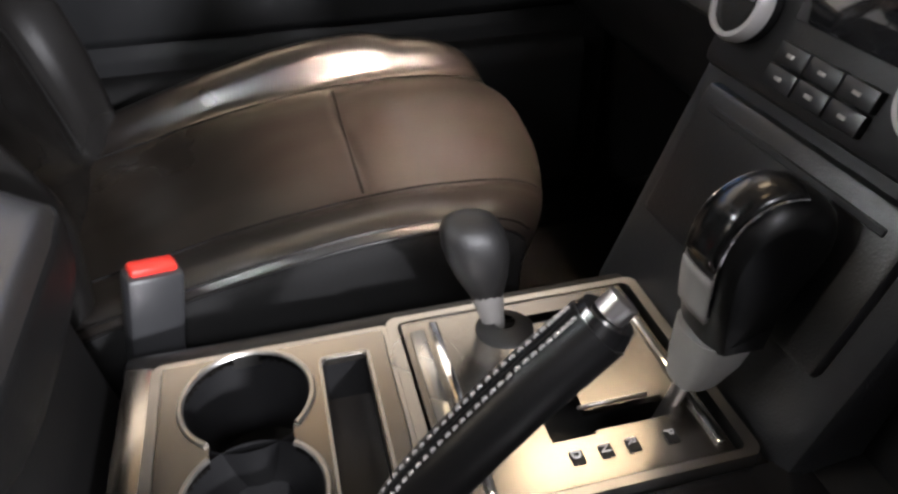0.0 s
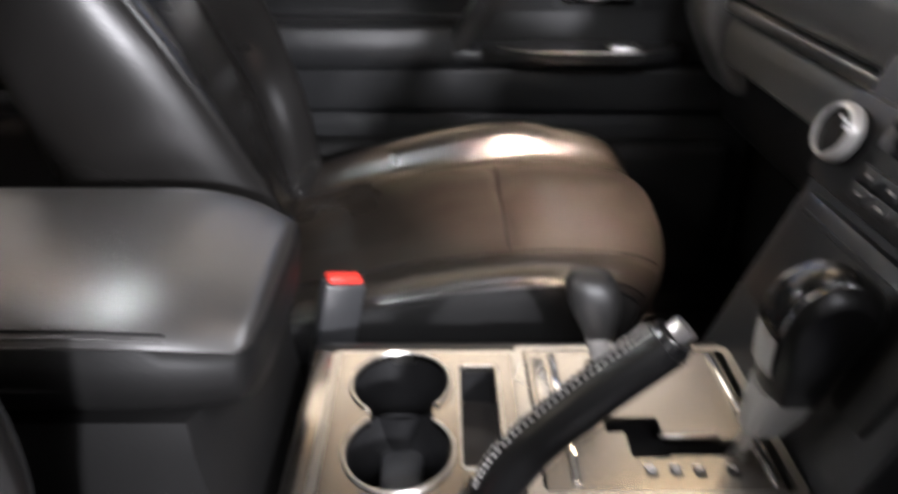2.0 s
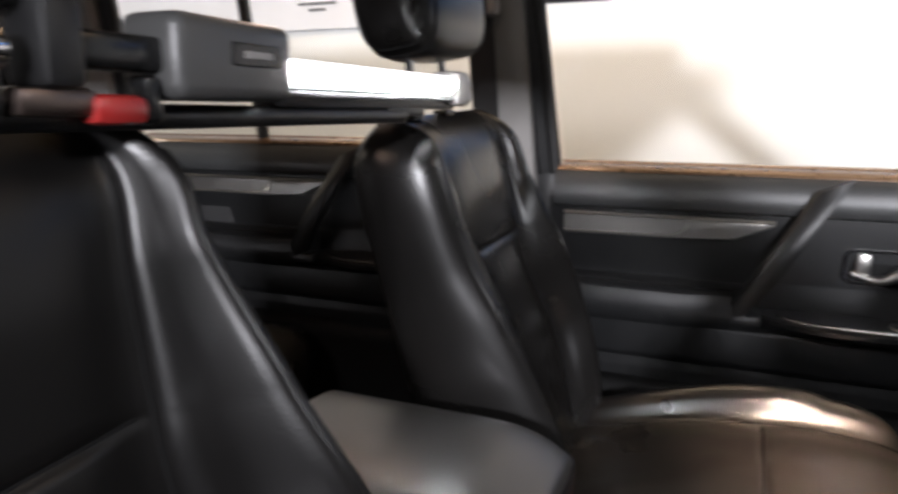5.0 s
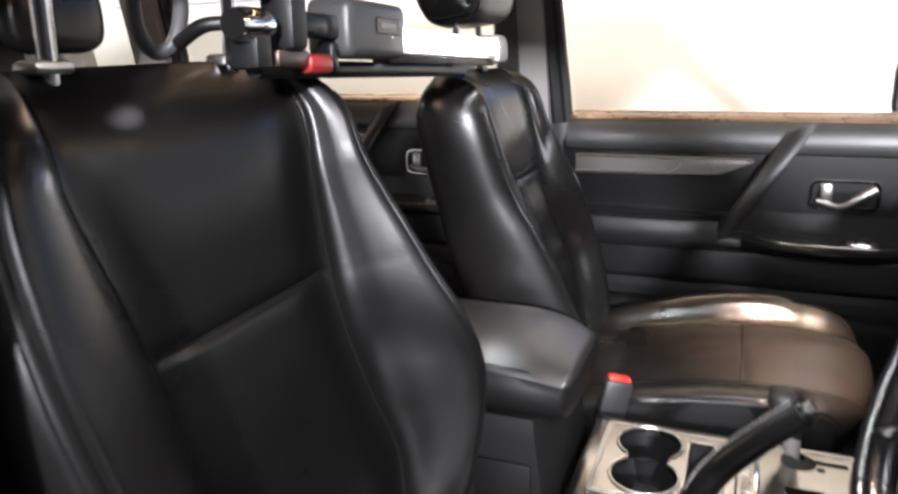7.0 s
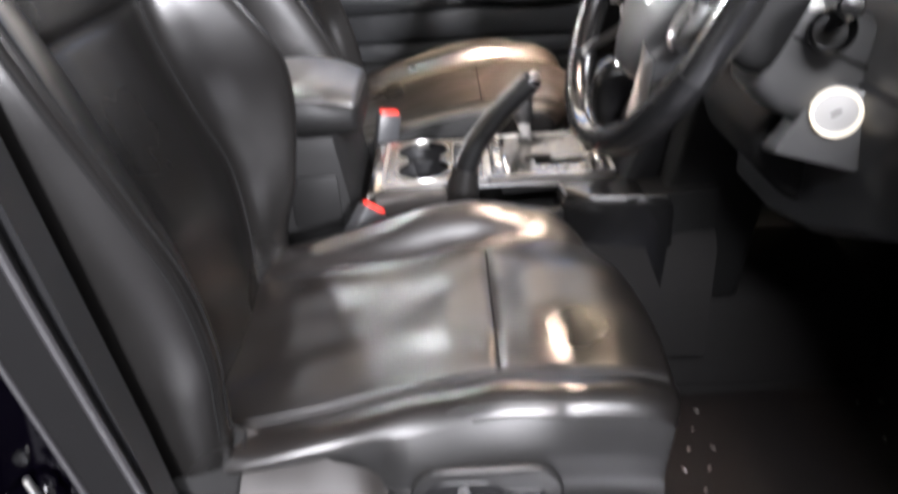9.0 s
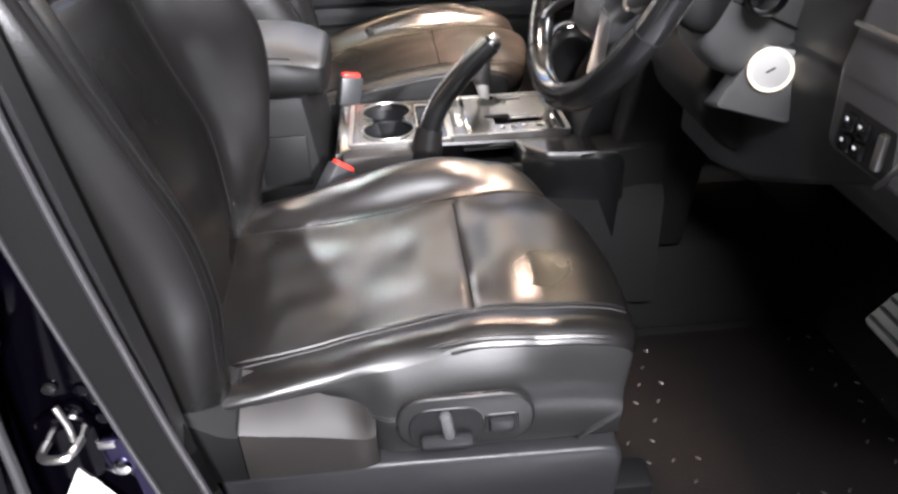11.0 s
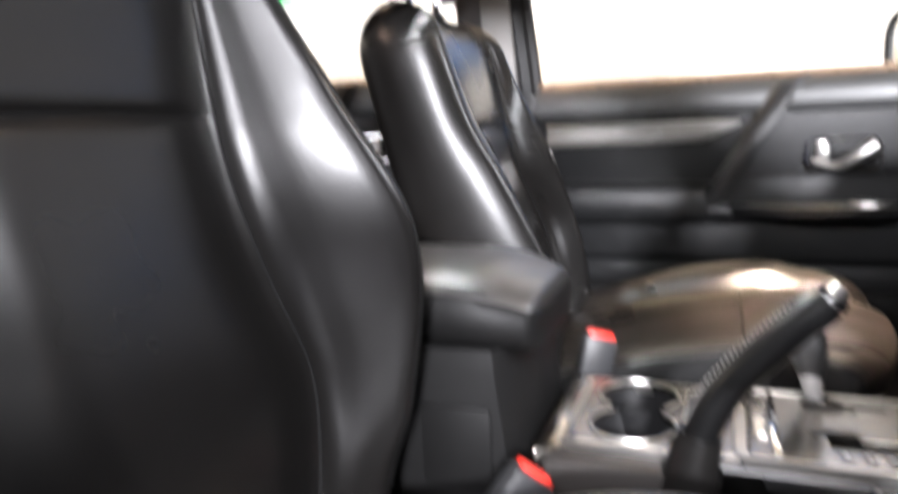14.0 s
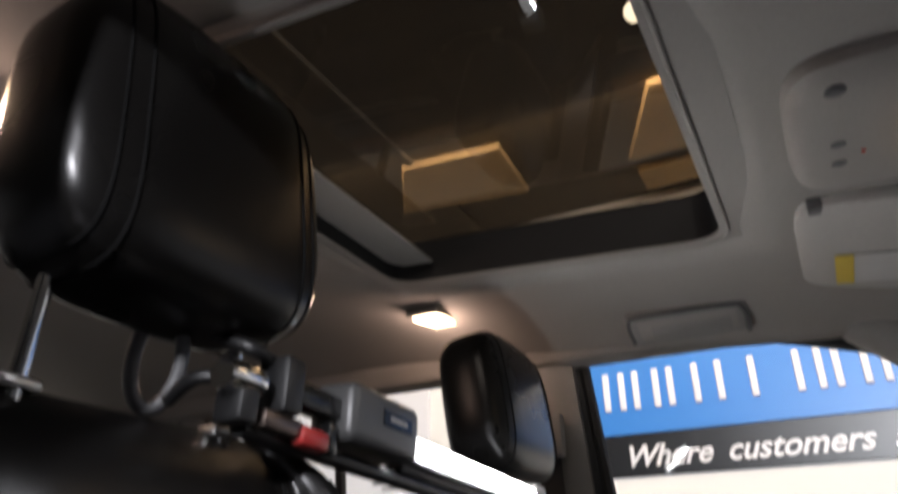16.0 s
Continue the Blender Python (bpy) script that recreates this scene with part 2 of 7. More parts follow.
def rbox(c, s, b=0.005, seg=2, rot=None, bm=None, taper=None):
    """A box of size s at c, with rounded edges; rot: degrees about x, y, z; taper: the top's scale in x and y."""
    bm2 = bmesh.new()
    bmesh.ops.create_cube(bm2, size=1)
    for v in bm2.verts:
        k = taper if taper and v.co.z > 0 else (1, 1)
        v.co = Vector((v.co.x * s[0] * k[0], v.co.y * s[1] * k[1], v.co.z * s[2]))
    if b:
        bmesh.ops.bevel(bm2, geom=bm2.edges[:], offset=min(b, min(s) * 0.48), segments=seg, profile=0.5, affect="EDGES")
    m = Matrix.Translation(c) @ (Euler([radians(a) for a in rot]).to_matrix().to_4x4() if rot else Matrix())
    bmesh.ops.transform(bm2, matrix=m, verts=bm2.verts)
    return merge(bm, bm2)


def merge(bm, bm2):
    if bm is None:
        return bm2
    me = bpy.data.meshes.new("tmp")
    bm2.to_mesh(me)
    bm2.free()
    bm.from_mesh(me)
    bpy.data.meshes.remove(me)
    return bm


def loft(rings, closed=True, caps=True, loop=False, bm=None):
    bm = bm or bmesh.new()
    vs = [[bm.verts.new(p) for p in r] for r in rings]
    n = len(vs[0])
    pairs = list(zip(vs, vs[1:])) + ([(vs[-1], vs[0])] if loop else [])
    for a, b in pairs:
        for i in range(n if closed else n - 1):
            j = (i + 1) % n
            bm.faces.new((a[i], a[j], b[j], b[i]))
    if caps and closed and not loop:
        bm.faces.new(vs[0][::-1])
        bm.faces.new(vs[-1])
    bmesh.ops.recalc_face_normals(bm, faces=bm.faces)
    return bm


def tube(points, r, n=8, loop=False, bm=None, flat=1.0):
    pts = [Vector(p) for p in points]
    rings, k = [], len(pts)
    up = Vector((0, 0, 1))
    last = None
    for i, p in enumerate(pts):
        a = pts[(i - 1) % k] if (loop or i) else p
        b = pts[(i + 1) % k] if (loop or i < k - 1) else p
        d = (b - a).normalized()
        if last is None:
            side = d.cross(up if abs(d.z) < 0.9 else Vector((1, 0, 0))).normalized()
        else:
            side = (last - d * last.dot(d)).normalized()
        last = side
        over = side.cross(d)
        rad = r(i / max(1, k - 1)) if callable(r) else r
        rings.append([p + rad * (math.cos(t) * side + flat * math.sin(t) * over) for t in (2 * math.pi * q / n for q in range(n))])
    return loft(rings, loop=loop, bm=bm)


def curve_points(keys, n=24, loop=False):
    """Catmull-Rom through the keys."""
    k = [Vector(p) for p in keys]
    out = []
    m = len(k) if loop else len(k) - 1
    per = max(2, n // m)
    for i in range(m):
        if loop:
            p0, p1, p2, p3 = k[(i - 1) % m], k[i], k[(i + 1) % m], k[(i + 2) % m]
        else:
            p0, p1, p2, p3 = k[max(0, i - 1)], k[i], k[i + 1], k[min(m, i + 2)]
        for j in range(per):
            t = j / per
            out.append(0.5 * ((2 * p1) + (p2 - p0) * t + (2 * p0 - 5 * p1 + 4 * p2 - p3) * t * t + (3 * p1 - p0 - 3 * p2 + p3) * t ** 3))
    if not loop:
        out.append(k[-1])
    return out


def prism(poly, axis, a, b, bevel=0.0, seg=2, bm=None):
    """A polygon in the two other axes (in order), drawn out along axis from a to b."""
    bm2 = bmesh.new()

    def at(p, t):
        return {"x": (t, p[0], p[1]), "y": (p[0], t, p[1]), "z": (p[0], p[1], t)}[axis]

    lo, hi = [bm2.verts.new(at(p, a)) for p in poly], [bm2.verts.new(at(p, b)) for p in poly]
    n = len(poly)
    for i in range(n):
        bm2.faces.new((lo[i], lo[(i + 1) % n], hi[(i + 1) % n], hi[i]))
    bm2.faces.new(lo[::-1]), bm2.faces.new(hi)
    bmesh.ops.recalc_face_normals(bm2, faces=bm2.faces)
    if bevel:
        bmesh.ops.bevel(bm2, geom=bm2.edges[:], offset=bevel, segments=seg, profile=0.5, affect="EDGES")
    return merge(bm, bm2)


def lathe(profile, m=None, n=32, bm=None, open_top=False):
    """Rows of (radius, height) turned about z, then moved by m."""
    m = m or Matrix()
    rings = [[m @ Vector((r * math.cos(t), r * math.sin(t), h)) for t in (2 * math.pi * q / n for q in range(n))] for r, h in profile]
    bm = loft(rings, caps=not open_top, bm=bm)
    if open_top:
        bm.verts.ensure_lookup_table()
        bm.faces.new(bm.verts[:n][::-1])
    return bm


def blob(c, s, p=2.6, n=20, k=28, m=None, bm=None):
    """A rounded pad: a super-ellipsoid of full size s at c."""
    def f(v, e):
        return math.copysign(abs(v) ** e, v)

    e = 2 / p
    rings = []
    for i in range(1, n):
        a = -math.pi / 2 + math.pi * i / n
        rings.append([])
        for j in range(k):
            t = 2 * math.pi * j / k
            q = Vector((s[0] / 2 * f(math.cos(a), e) * f(math.cos(t), e), s[1] / 2 * f(math.cos(a), e) * f(math.sin(t), e), s[2] / 2 * f(math.sin(a), e)))
            rings[-1].append((m @ q if m else q) + Vector(c))
    return loft(rings, bm=bm)


def frame_ring(outer, inner, axis, a, b, bm=None):
    """A frame between two outlines of as many points, drawn out along axis."""
    def at(p, t):
        return Vector({"x": (t, p[0], p[1]), "y": (p[0], t, p[1]), "z": (p[0], p[1], t)}[axis])

    rings = [[at(o, a), at(o, b), at(i, b), at(i, a)] for o, i in zip(outer, inner)]
    return loft(rings, loop=True, bm=bm)


def rounded(cx, cy, sx, sy, r, n=5):
    """A rectangle's outline with round corners."""
    out = []
    for qx, qy, a0 in ((1, 1, 0), (-1, 1, 90), (-1, -1, 180), (1, -1, 270)):
        for i in range(n + 1):
            a = radians(a0 + 90 * i / n)
            out.append((cx + qx * (sx / 2 - r) + r * math.cos(a), cy + qy * (sy / 2 - r) + r * math.sin(a)))
    return out


def lettering(name, text, m, size, mat, parent, shear=0.0, depth=0.002, space=1.0, bold=0.0):
    c = bpy.data.curves.new(name, "FONT")
    c.body, c.size, c.shear, c.extrude, c.space_character, c.offset = text, size, shear, depth, space, bold
    tmp = new(name, c)
    me = bpy.data.meshes.new_from_object(tmp.evaluated_get(bpy.context.evaluated_depsgraph_get()))
    bpy.data.objects.remove(tmp)
    me.name = name
    me.transform(m)
    me.materials.clear()
    me.materials.append(mat)
    ob = new(name, me)
    ob.parent = parent
    return ob


def smooth01(t):
    t = max(0.0, min(1.0, t))
    return t * t * (3 - 2 * t)

# ---- showroom ----
def slab(name, lo, hi, mat, label, category):
    c, s = [(a + b) / 2 for a, b in zip(lo, hi)], [b - a for a, b in zip(lo, hi)]
    ob = part(name, rbox(c, s, 0), mat)
    return tagged(ob, label, category, kind="structure")


WALL_Y = 2.60
slab("floor", (-9, -9, -0.1), (9, 2.6, 0.0), FLOORM, "pale grey polished showroom floor", "floor")
slab("wall_north", (-9, WALL_Y, -0.1), (9, WALL_Y + 0.15, 3.15), WALLP, "white painted showroom wall beside the car", "wall")
slab("wall_south", (-9, -9.15, -0.1), (9, -9, 3.15), WALLD, "showroom wall across the floor, greyed for its dimness", "wall")
slab("wall_west", (-9.15, -9, -0.1), (-9, WALL_Y, 3.15), WALLP, "white painted showroom wall behind the car", "wall")
slab("wall_east", (9, -9, -0.1), (9.15, WALL_Y, 3.15), WALLD, "showroom wall ahead of the car, greyed for its dimness", "wall")
ceil = prism([(-9.15, -9.15), (9.15, -9.15), (9.15, WALL_Y + 0.15), (-9.15, WALL_Y + 0.15)], "z", 3.15, 3.25)
for i in range(6):
    for j in range(4):
        rbox((-6 + 2.3 * i, -7.4 + 3.1 * j, 3.14), (0.04, 2.9, 0.03), 0.004, 1, bm=ceil)
tagged(part("ceiling", ceil, CEILM), "dark showroom ceiling with shallow ribs", "ceiling", kind="structure")
for poly in (((-1.44, 1.74), (-0.95, 1.79), (-0.98, 2.23), (-1.66, 2.13)), ((-0.24, 1.66), (0.30, 1.66), (0.30, 2.18), (-0.45, 2.18)), ((-0.44, 2.30), (0.25, 2.24), (0.25, 2.46), (-0.44, 2.50))):
    board = part("ceiling_board", prism(poly, "z", 3.11, 3.149, 0.006, 1), PANELM)
    tagged(board, "tan board fixed under the dark ceiling", "ceiling board", "ceiling boards")
spot = thing("ceiling_spot", "small lit round spot lamp hanging from the ceiling", "lamp")
part("stem", tube([(-0.147, 0.997, 2.93), (-0.147, 0.997, 3.15)], 0.008, 8), PLASTIC_DK, spot)
part("bulb", blob((-0.147, 0.997, 2.90), (0.07, 0.07, 0.07), 2, 10, 14), BULB, spot, "glowing round bulb")

banner = thing("banner", "wide blue and black dealer banner with white lettering on the wall", "banner")
part("blue_field", rbox((0.9, WALL_Y - 0.006, 2.115), (4.2, 0.008, 0.37), 0.002, 1), BLUE, banner, "bright blue vinyl field")
part("black_field", rbox((0.9, WALL_Y - 0.006, 1.835), (4.2, 0.008, 0.186), 0.002, 1), BLACKV, banner, "glossy black vinyl strip")
part("top_strip", rbox((0.9, WALL_Y - 0.006, 2.33), (4.2, 0.008, 0.05), 0.002, 1), BLACKV, banner)
# The dealer's name stands as plain bars of its letters' size.
x = -0.80
for w, strokes in ((0.11, 2), (0.13, 2), (0.15, 2), (0.11, 1), (0.11, 1), (0.0, 0), (0.12, 2), (0.14, 2), (0.05, 1), (0.09, 1), (0.09, 1), (0.05, 1), (0.11, 2)):
    for k in range(strokes):
        bx = x + w / 2 if strokes == 1 else x + 0.018 + k * (w - 0.036)
        part("name_bar", rbox((bx, WALL_Y - 0.016, 2.130), (0.030, 0.012, 0.18), 0.006, 2), WHITEV, banner)
    x += (w + 0.03) if w else 0.08
x = -0.735
for word in ("Where", "customers", "send", "their", "friends"):
    ob = lettering("slogan_word", word, Matrix.Translation((x, WALL_Y - 0.012, 1.785)) @ Matrix.Rotation(radians(90), 4, "X"), 0.132, WHITEV, banner, 0.38, 0.001, 1.0, 0.0022)
    x = max(v.co.x for v in ob.data.vertices) + 0.052

sign = thing("wall_sign", "white wall board with a small green and black emblem", "sign")
part("board", rbox((-2.6, WALL_Y - 0.012, 2.2), (1.7, 0.02, 1.05), 0.004, 1), WHITEV, sign)
part("green_mark", prism([(-2.10, 1.82), (-1.98, 1.84), (-2.02, 1.88), (-2.10, 1.88)], "y", WALL_Y - 0.027, WALL_Y - 0.023), GREENV, sign)
part("black_mark", prism([(-1.97, 1.84), (-1.86, 1.84), (-1.90, 1.89), (-1.97, 1.88)], "y", WALL_Y - 0.027, WALL_Y - 0.023), BLACKV, sign)
for i, w in enumerate((0.22, 0.10)):
    part("print_bar", rbox((-1.98, WALL_Y - 0.025, 1.80 - 0.03 * i), (w, 0.004, 0.014), 0.001, 1), GREYTXT, sign)

# ---- car shell ----
car = thing("car_body", "purple four-wheel-drive car standing with its driver's door open", "car", kind="structure")
part("cabin_floor", prism([(-0.80, 0.42), (0.80, 0.42), (0.80, 0.50), (-0.80, 0.50)], "x", -1.9, 1.15), CARPET, car, "black carpeted cabin floor")
part("tunnel", prism([(-0.15, 0.50), (0.17, 0.50), (0.13, 0.66), (-0.11, 0.66)], "x", -1.2, 0.75, 0.02), CARPET, car)
part("bulkhead", prism([(0.72, 0.50), (0.95, 0.62), (0.95, 1.1), (1.0, 1.1), (1.0, 0.45), (0.72, 0.45)], "y", -0.8, 0.8), CARPET, car)
# headliner with a sunroof opening
SUN = (-0.56, 0.06, -0.37, 0.31)


def roof_z(y, x=0.0):
    t = abs(y)
    return 1.775 - 0.065 * max(-0.7, x) - 0.012 * (t / 0.5) ** 2 - (0.055 * ((t - 0.5) / 0.19) ** 1.6 if t > 0.5 else 0)


def roof_sheet(lift, xs, ys):
    bm = bmesh.new()
    grid = [[bm.verts.new((x, y, roof_z(y, x) + lift + 0.02 * max(0, x - 0.12))) for y in ys] for x in xs]
    for i in range(len(xs) - 1):
        for j in range(len(ys) - 1):
            mx, my = (xs[i] + xs[i + 1]) / 2, (ys[j] + ys[j + 1]) / 2
            if SUN[0] < mx < SUN[1] and SUN[2] < my < SUN[3]:
                continue
            bm.faces.new((grid[i][j], grid[i + 1][j], grid[i + 1][j + 1], grid[i][j + 1]))
    return bm


ys = [-0.675, -0.65, -0.6, -0.55, -0.5, -0.43, -0.37, -0.15, 0, 0.15, 0.31, 0.4, 0.5, 0.55, 0.6, 0.65, 0.675]
xs = [-1.9, -1.4, -1.0, -0.75, -0.56, -0.3, -0.1, 0.06, 0.12, 0.25, 0.40]
head = part("headliner", roof_sheet(0, xs, ys), HEADLINER, car, "pale grey cloth headliner")
mod = head.modifiers.new("thick", "SOLIDIFY")
mod.thickness, mod.offset = 0.012, 1
outer = part("roof_skin", roof_sheet(0.065, xs, ys), PAINT, car)
mod = outer.modifiers.new("thick", "SOLIDIFY")
mod.thickness, mod.offset = 0.01, 1
SY = -0.03
ring_o, ring_i = rounded(-0.2585, SY, 0.70, 0.77, 0.07), rounded(-0.2585, SY, 0.583, 0.66, 0.045)
sunroof = thing("sunroof", "tinted glass sunroof with its cloth-edged frame in the headliner", "sunroof")
part("frame", frame_ring(ring_o, ring_i, "z", 1.7835, 1.7885), HEADLINER, sunroof)
part("frame_piping", tube([(x, y, 1.7826) for x, y in rounded(-0.2585, SY, 0.605, 0.682, 0.052)], 0.0022, 6, loop=True), HEADLINER, sunroof, "cloth piping round the opening")
part("rubber_edge", frame_ring(rounded(-0.2585, SY, 0.625, 0.70, 0.06), rounded(-0.2585, SY, 0.596, 0.672, 0.05), "z", 1.789, 1.872), PLASTIC_DK, sunroof)
pane = part("glass", rbox((-0.25, SY, 1.868), (0.64, 0.70, 0.006), 0.002, 1), TINT, sunroof, "dark tinted glass")
part("blind", rbox((-0.515, SY, 1.825), (0.085, 0.66, 0.006), 0.002, 1), HEADLINER, sunroof, "pale sliding blind partly drawn")

for ob in sunroof.children:
    for v in ob.data.vertices:
        if ob.name.split(".")[0] == "frame" and (abs(v.co.x + 0.2585) > 0.305 or abs(v.co.y - SY) > 0.345):
            v.co.z += 0.0075
        v.co.z -= 0.065 * (v.co.x + 0.256) - (0.0045 - 0.012 * (abs(v.co.y) / 0.5) ** 2 if ob.name.startswith("frame") else 0)


def lean(z):
    """The inner side of the body at height z."""
    return 0.77 - 0.075 * (z - 1.25) / 0.48 if z > 1.25 else 0.77


def pillar(name, x0, x1, top0, top1, z0, z1, inner, outer_d, mat, side=1, label=""):
    """An upright of the body side: its foot from x0 to x1 and its head from top0 to top1."""
    rings = []
    for i in range(7):
        t = i / 6
        z = z0 + (z1 - z0) * t
        a, b = x0 + (top0 - x0) * t, x1 + (top1 - x1) * t
        y = lean(z)
        rings.append([(a, side * (y - inner + 0.012), z), ((a + b) / 2, side * (y - inner), z), (b, side * (y - inner + 0.012), z), (b, side * (y + outer_d), z), (a, side * (y + outer_d), z)])
    return part(name, loft(rings), mat, car, label)


# passenger side
pillar("centre_pillar", -0.43, -0.295, -0.45, -0.345, 0.55, 1.78, 0.03, 0.06, PILLAR_GR, 1, "grey plastic centre pillar trim")
part("pillar_foot", rbox((-0.315, 0.800, 1.05), (0.085, 0.06, 0.38), 0.006), PLASTIC, car, "black filler between pillar and door")
pillar("rear_pillar", -1.50, -1.36, -1.50, -1.40, 0.55, 1.78, 0.03, 0.06, PILLAR_GR, 1)
pillar("tail_pillar", -1.90, -1.70, -1.88, -1.74, 0.55, 1.78, 0.06, 0.06, PILLAR_GR, 1)
part("windscreen_pillar", tube(curve_points([(0.20, 0.68, 1.73), (0.42, 0.71, 1.55), (0.66, 0.74, 1.30), (0.80, 0.76, 1.15)], 16), 0.045, 10), PILLAR_GR, car)
part("windscreen_pillar", tube(curve_points([(0.20, -0.68, 1.73), (0.42, -0.71, 1.55), (0.66, -0.74, 1.30), (0.80, -0.76, 1.15)], 16), 0.045, 10), PILLAR_GR, car)
part("roof_rail", prism([(0.655, 1.722), (0.70, 1.714), (0.76, 1.735), (0.74, 1.86), (0.66, 1.86), (0.64, 1.76)], "x", -1.9, 0.22, 0.006), HEADLINER, car)
part("roof_rail", prism([(-0.655, 1.722), (-0.70, 1.714), (-0.76, 1.735), (-0.74, 1.86), (-0.66, 1.86), (-0.64, 1.76)][::-1], "x", -1.9, 0.22, 0.006), HEADLINER, car)
part("rear_side_panel", rbox((-1.47, 0.80, 0.90), (0.80, 0.08, 0.70), 0.01), PLASTIC, car)
part("rear_side_panel", rbox((-1.47, -0.80, 0.90), (0.80, 0.08, 0.70), 0.01), PLASTIC, car)
part("side_skin", rbox((-0.35, 0.885, 0.80), (3.0, 0.05, 0.76), 0.02), PAINT, car)
part("sill_panel", rbox((-0.3, 0.80, 0.47), (2.9, 0.14, 0.16), 0.02), PLASTIC, car)
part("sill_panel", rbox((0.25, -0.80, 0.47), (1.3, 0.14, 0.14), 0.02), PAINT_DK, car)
part("tailgate", rbox((-1.93, 0, 1.0), (0.06, 1.5, 0.95), 0.02), PLASTIC, car)
part("bonnet", rbox((1.45, 0, 1.13), (1.15, 1.66, 0.10), 0.04), PAINT, car)
part("wing", rbox((1.45, 0.82, 0.85), (1.15, 0.08, 0.6), 0.03), PAINT, car)
part("wing", rbox((1.45, -0.82, 0.85), (1.15, 0.08, 0.6), 0.03), PAINT, car)
part("cowl_side", rbox((0.80, 0.82, 0.82), (0.36, 0.07, 0.76), 0.01), PAINT, car)
part("cowl_side", rbox((0.82, -0.82, 0.82), (0.32, 0.07, 0.76), 0.01), PAINT, car)
part("kick_trim", rbox((0.74, 0.775, 0.82), (0.48, 0.014, 0.76), 0.004), CARPET, car)
part("kick_trim", rbox((0.82, -0.775, 0.82), (0.32, 0.014, 0.76), 0.004), CARPET, car)
ws = part("windscreen", loft([[(0.24, -0.62, 1.785), (0.24, 0.62, 1.785)], [(0.90, -0.72, 1.19), (0.90, 0.72, 1.19)]], closed=False), GLASS, car)
ws.visible_shadow = False
for nm, a, b in (("rear_quarter_pane", -1.72, -1.50),):
    part(nm, rbox(((a + b) / 2, 0.76, 1.50), (b - a, 0.005, 0.5), 0), GLASS, car)


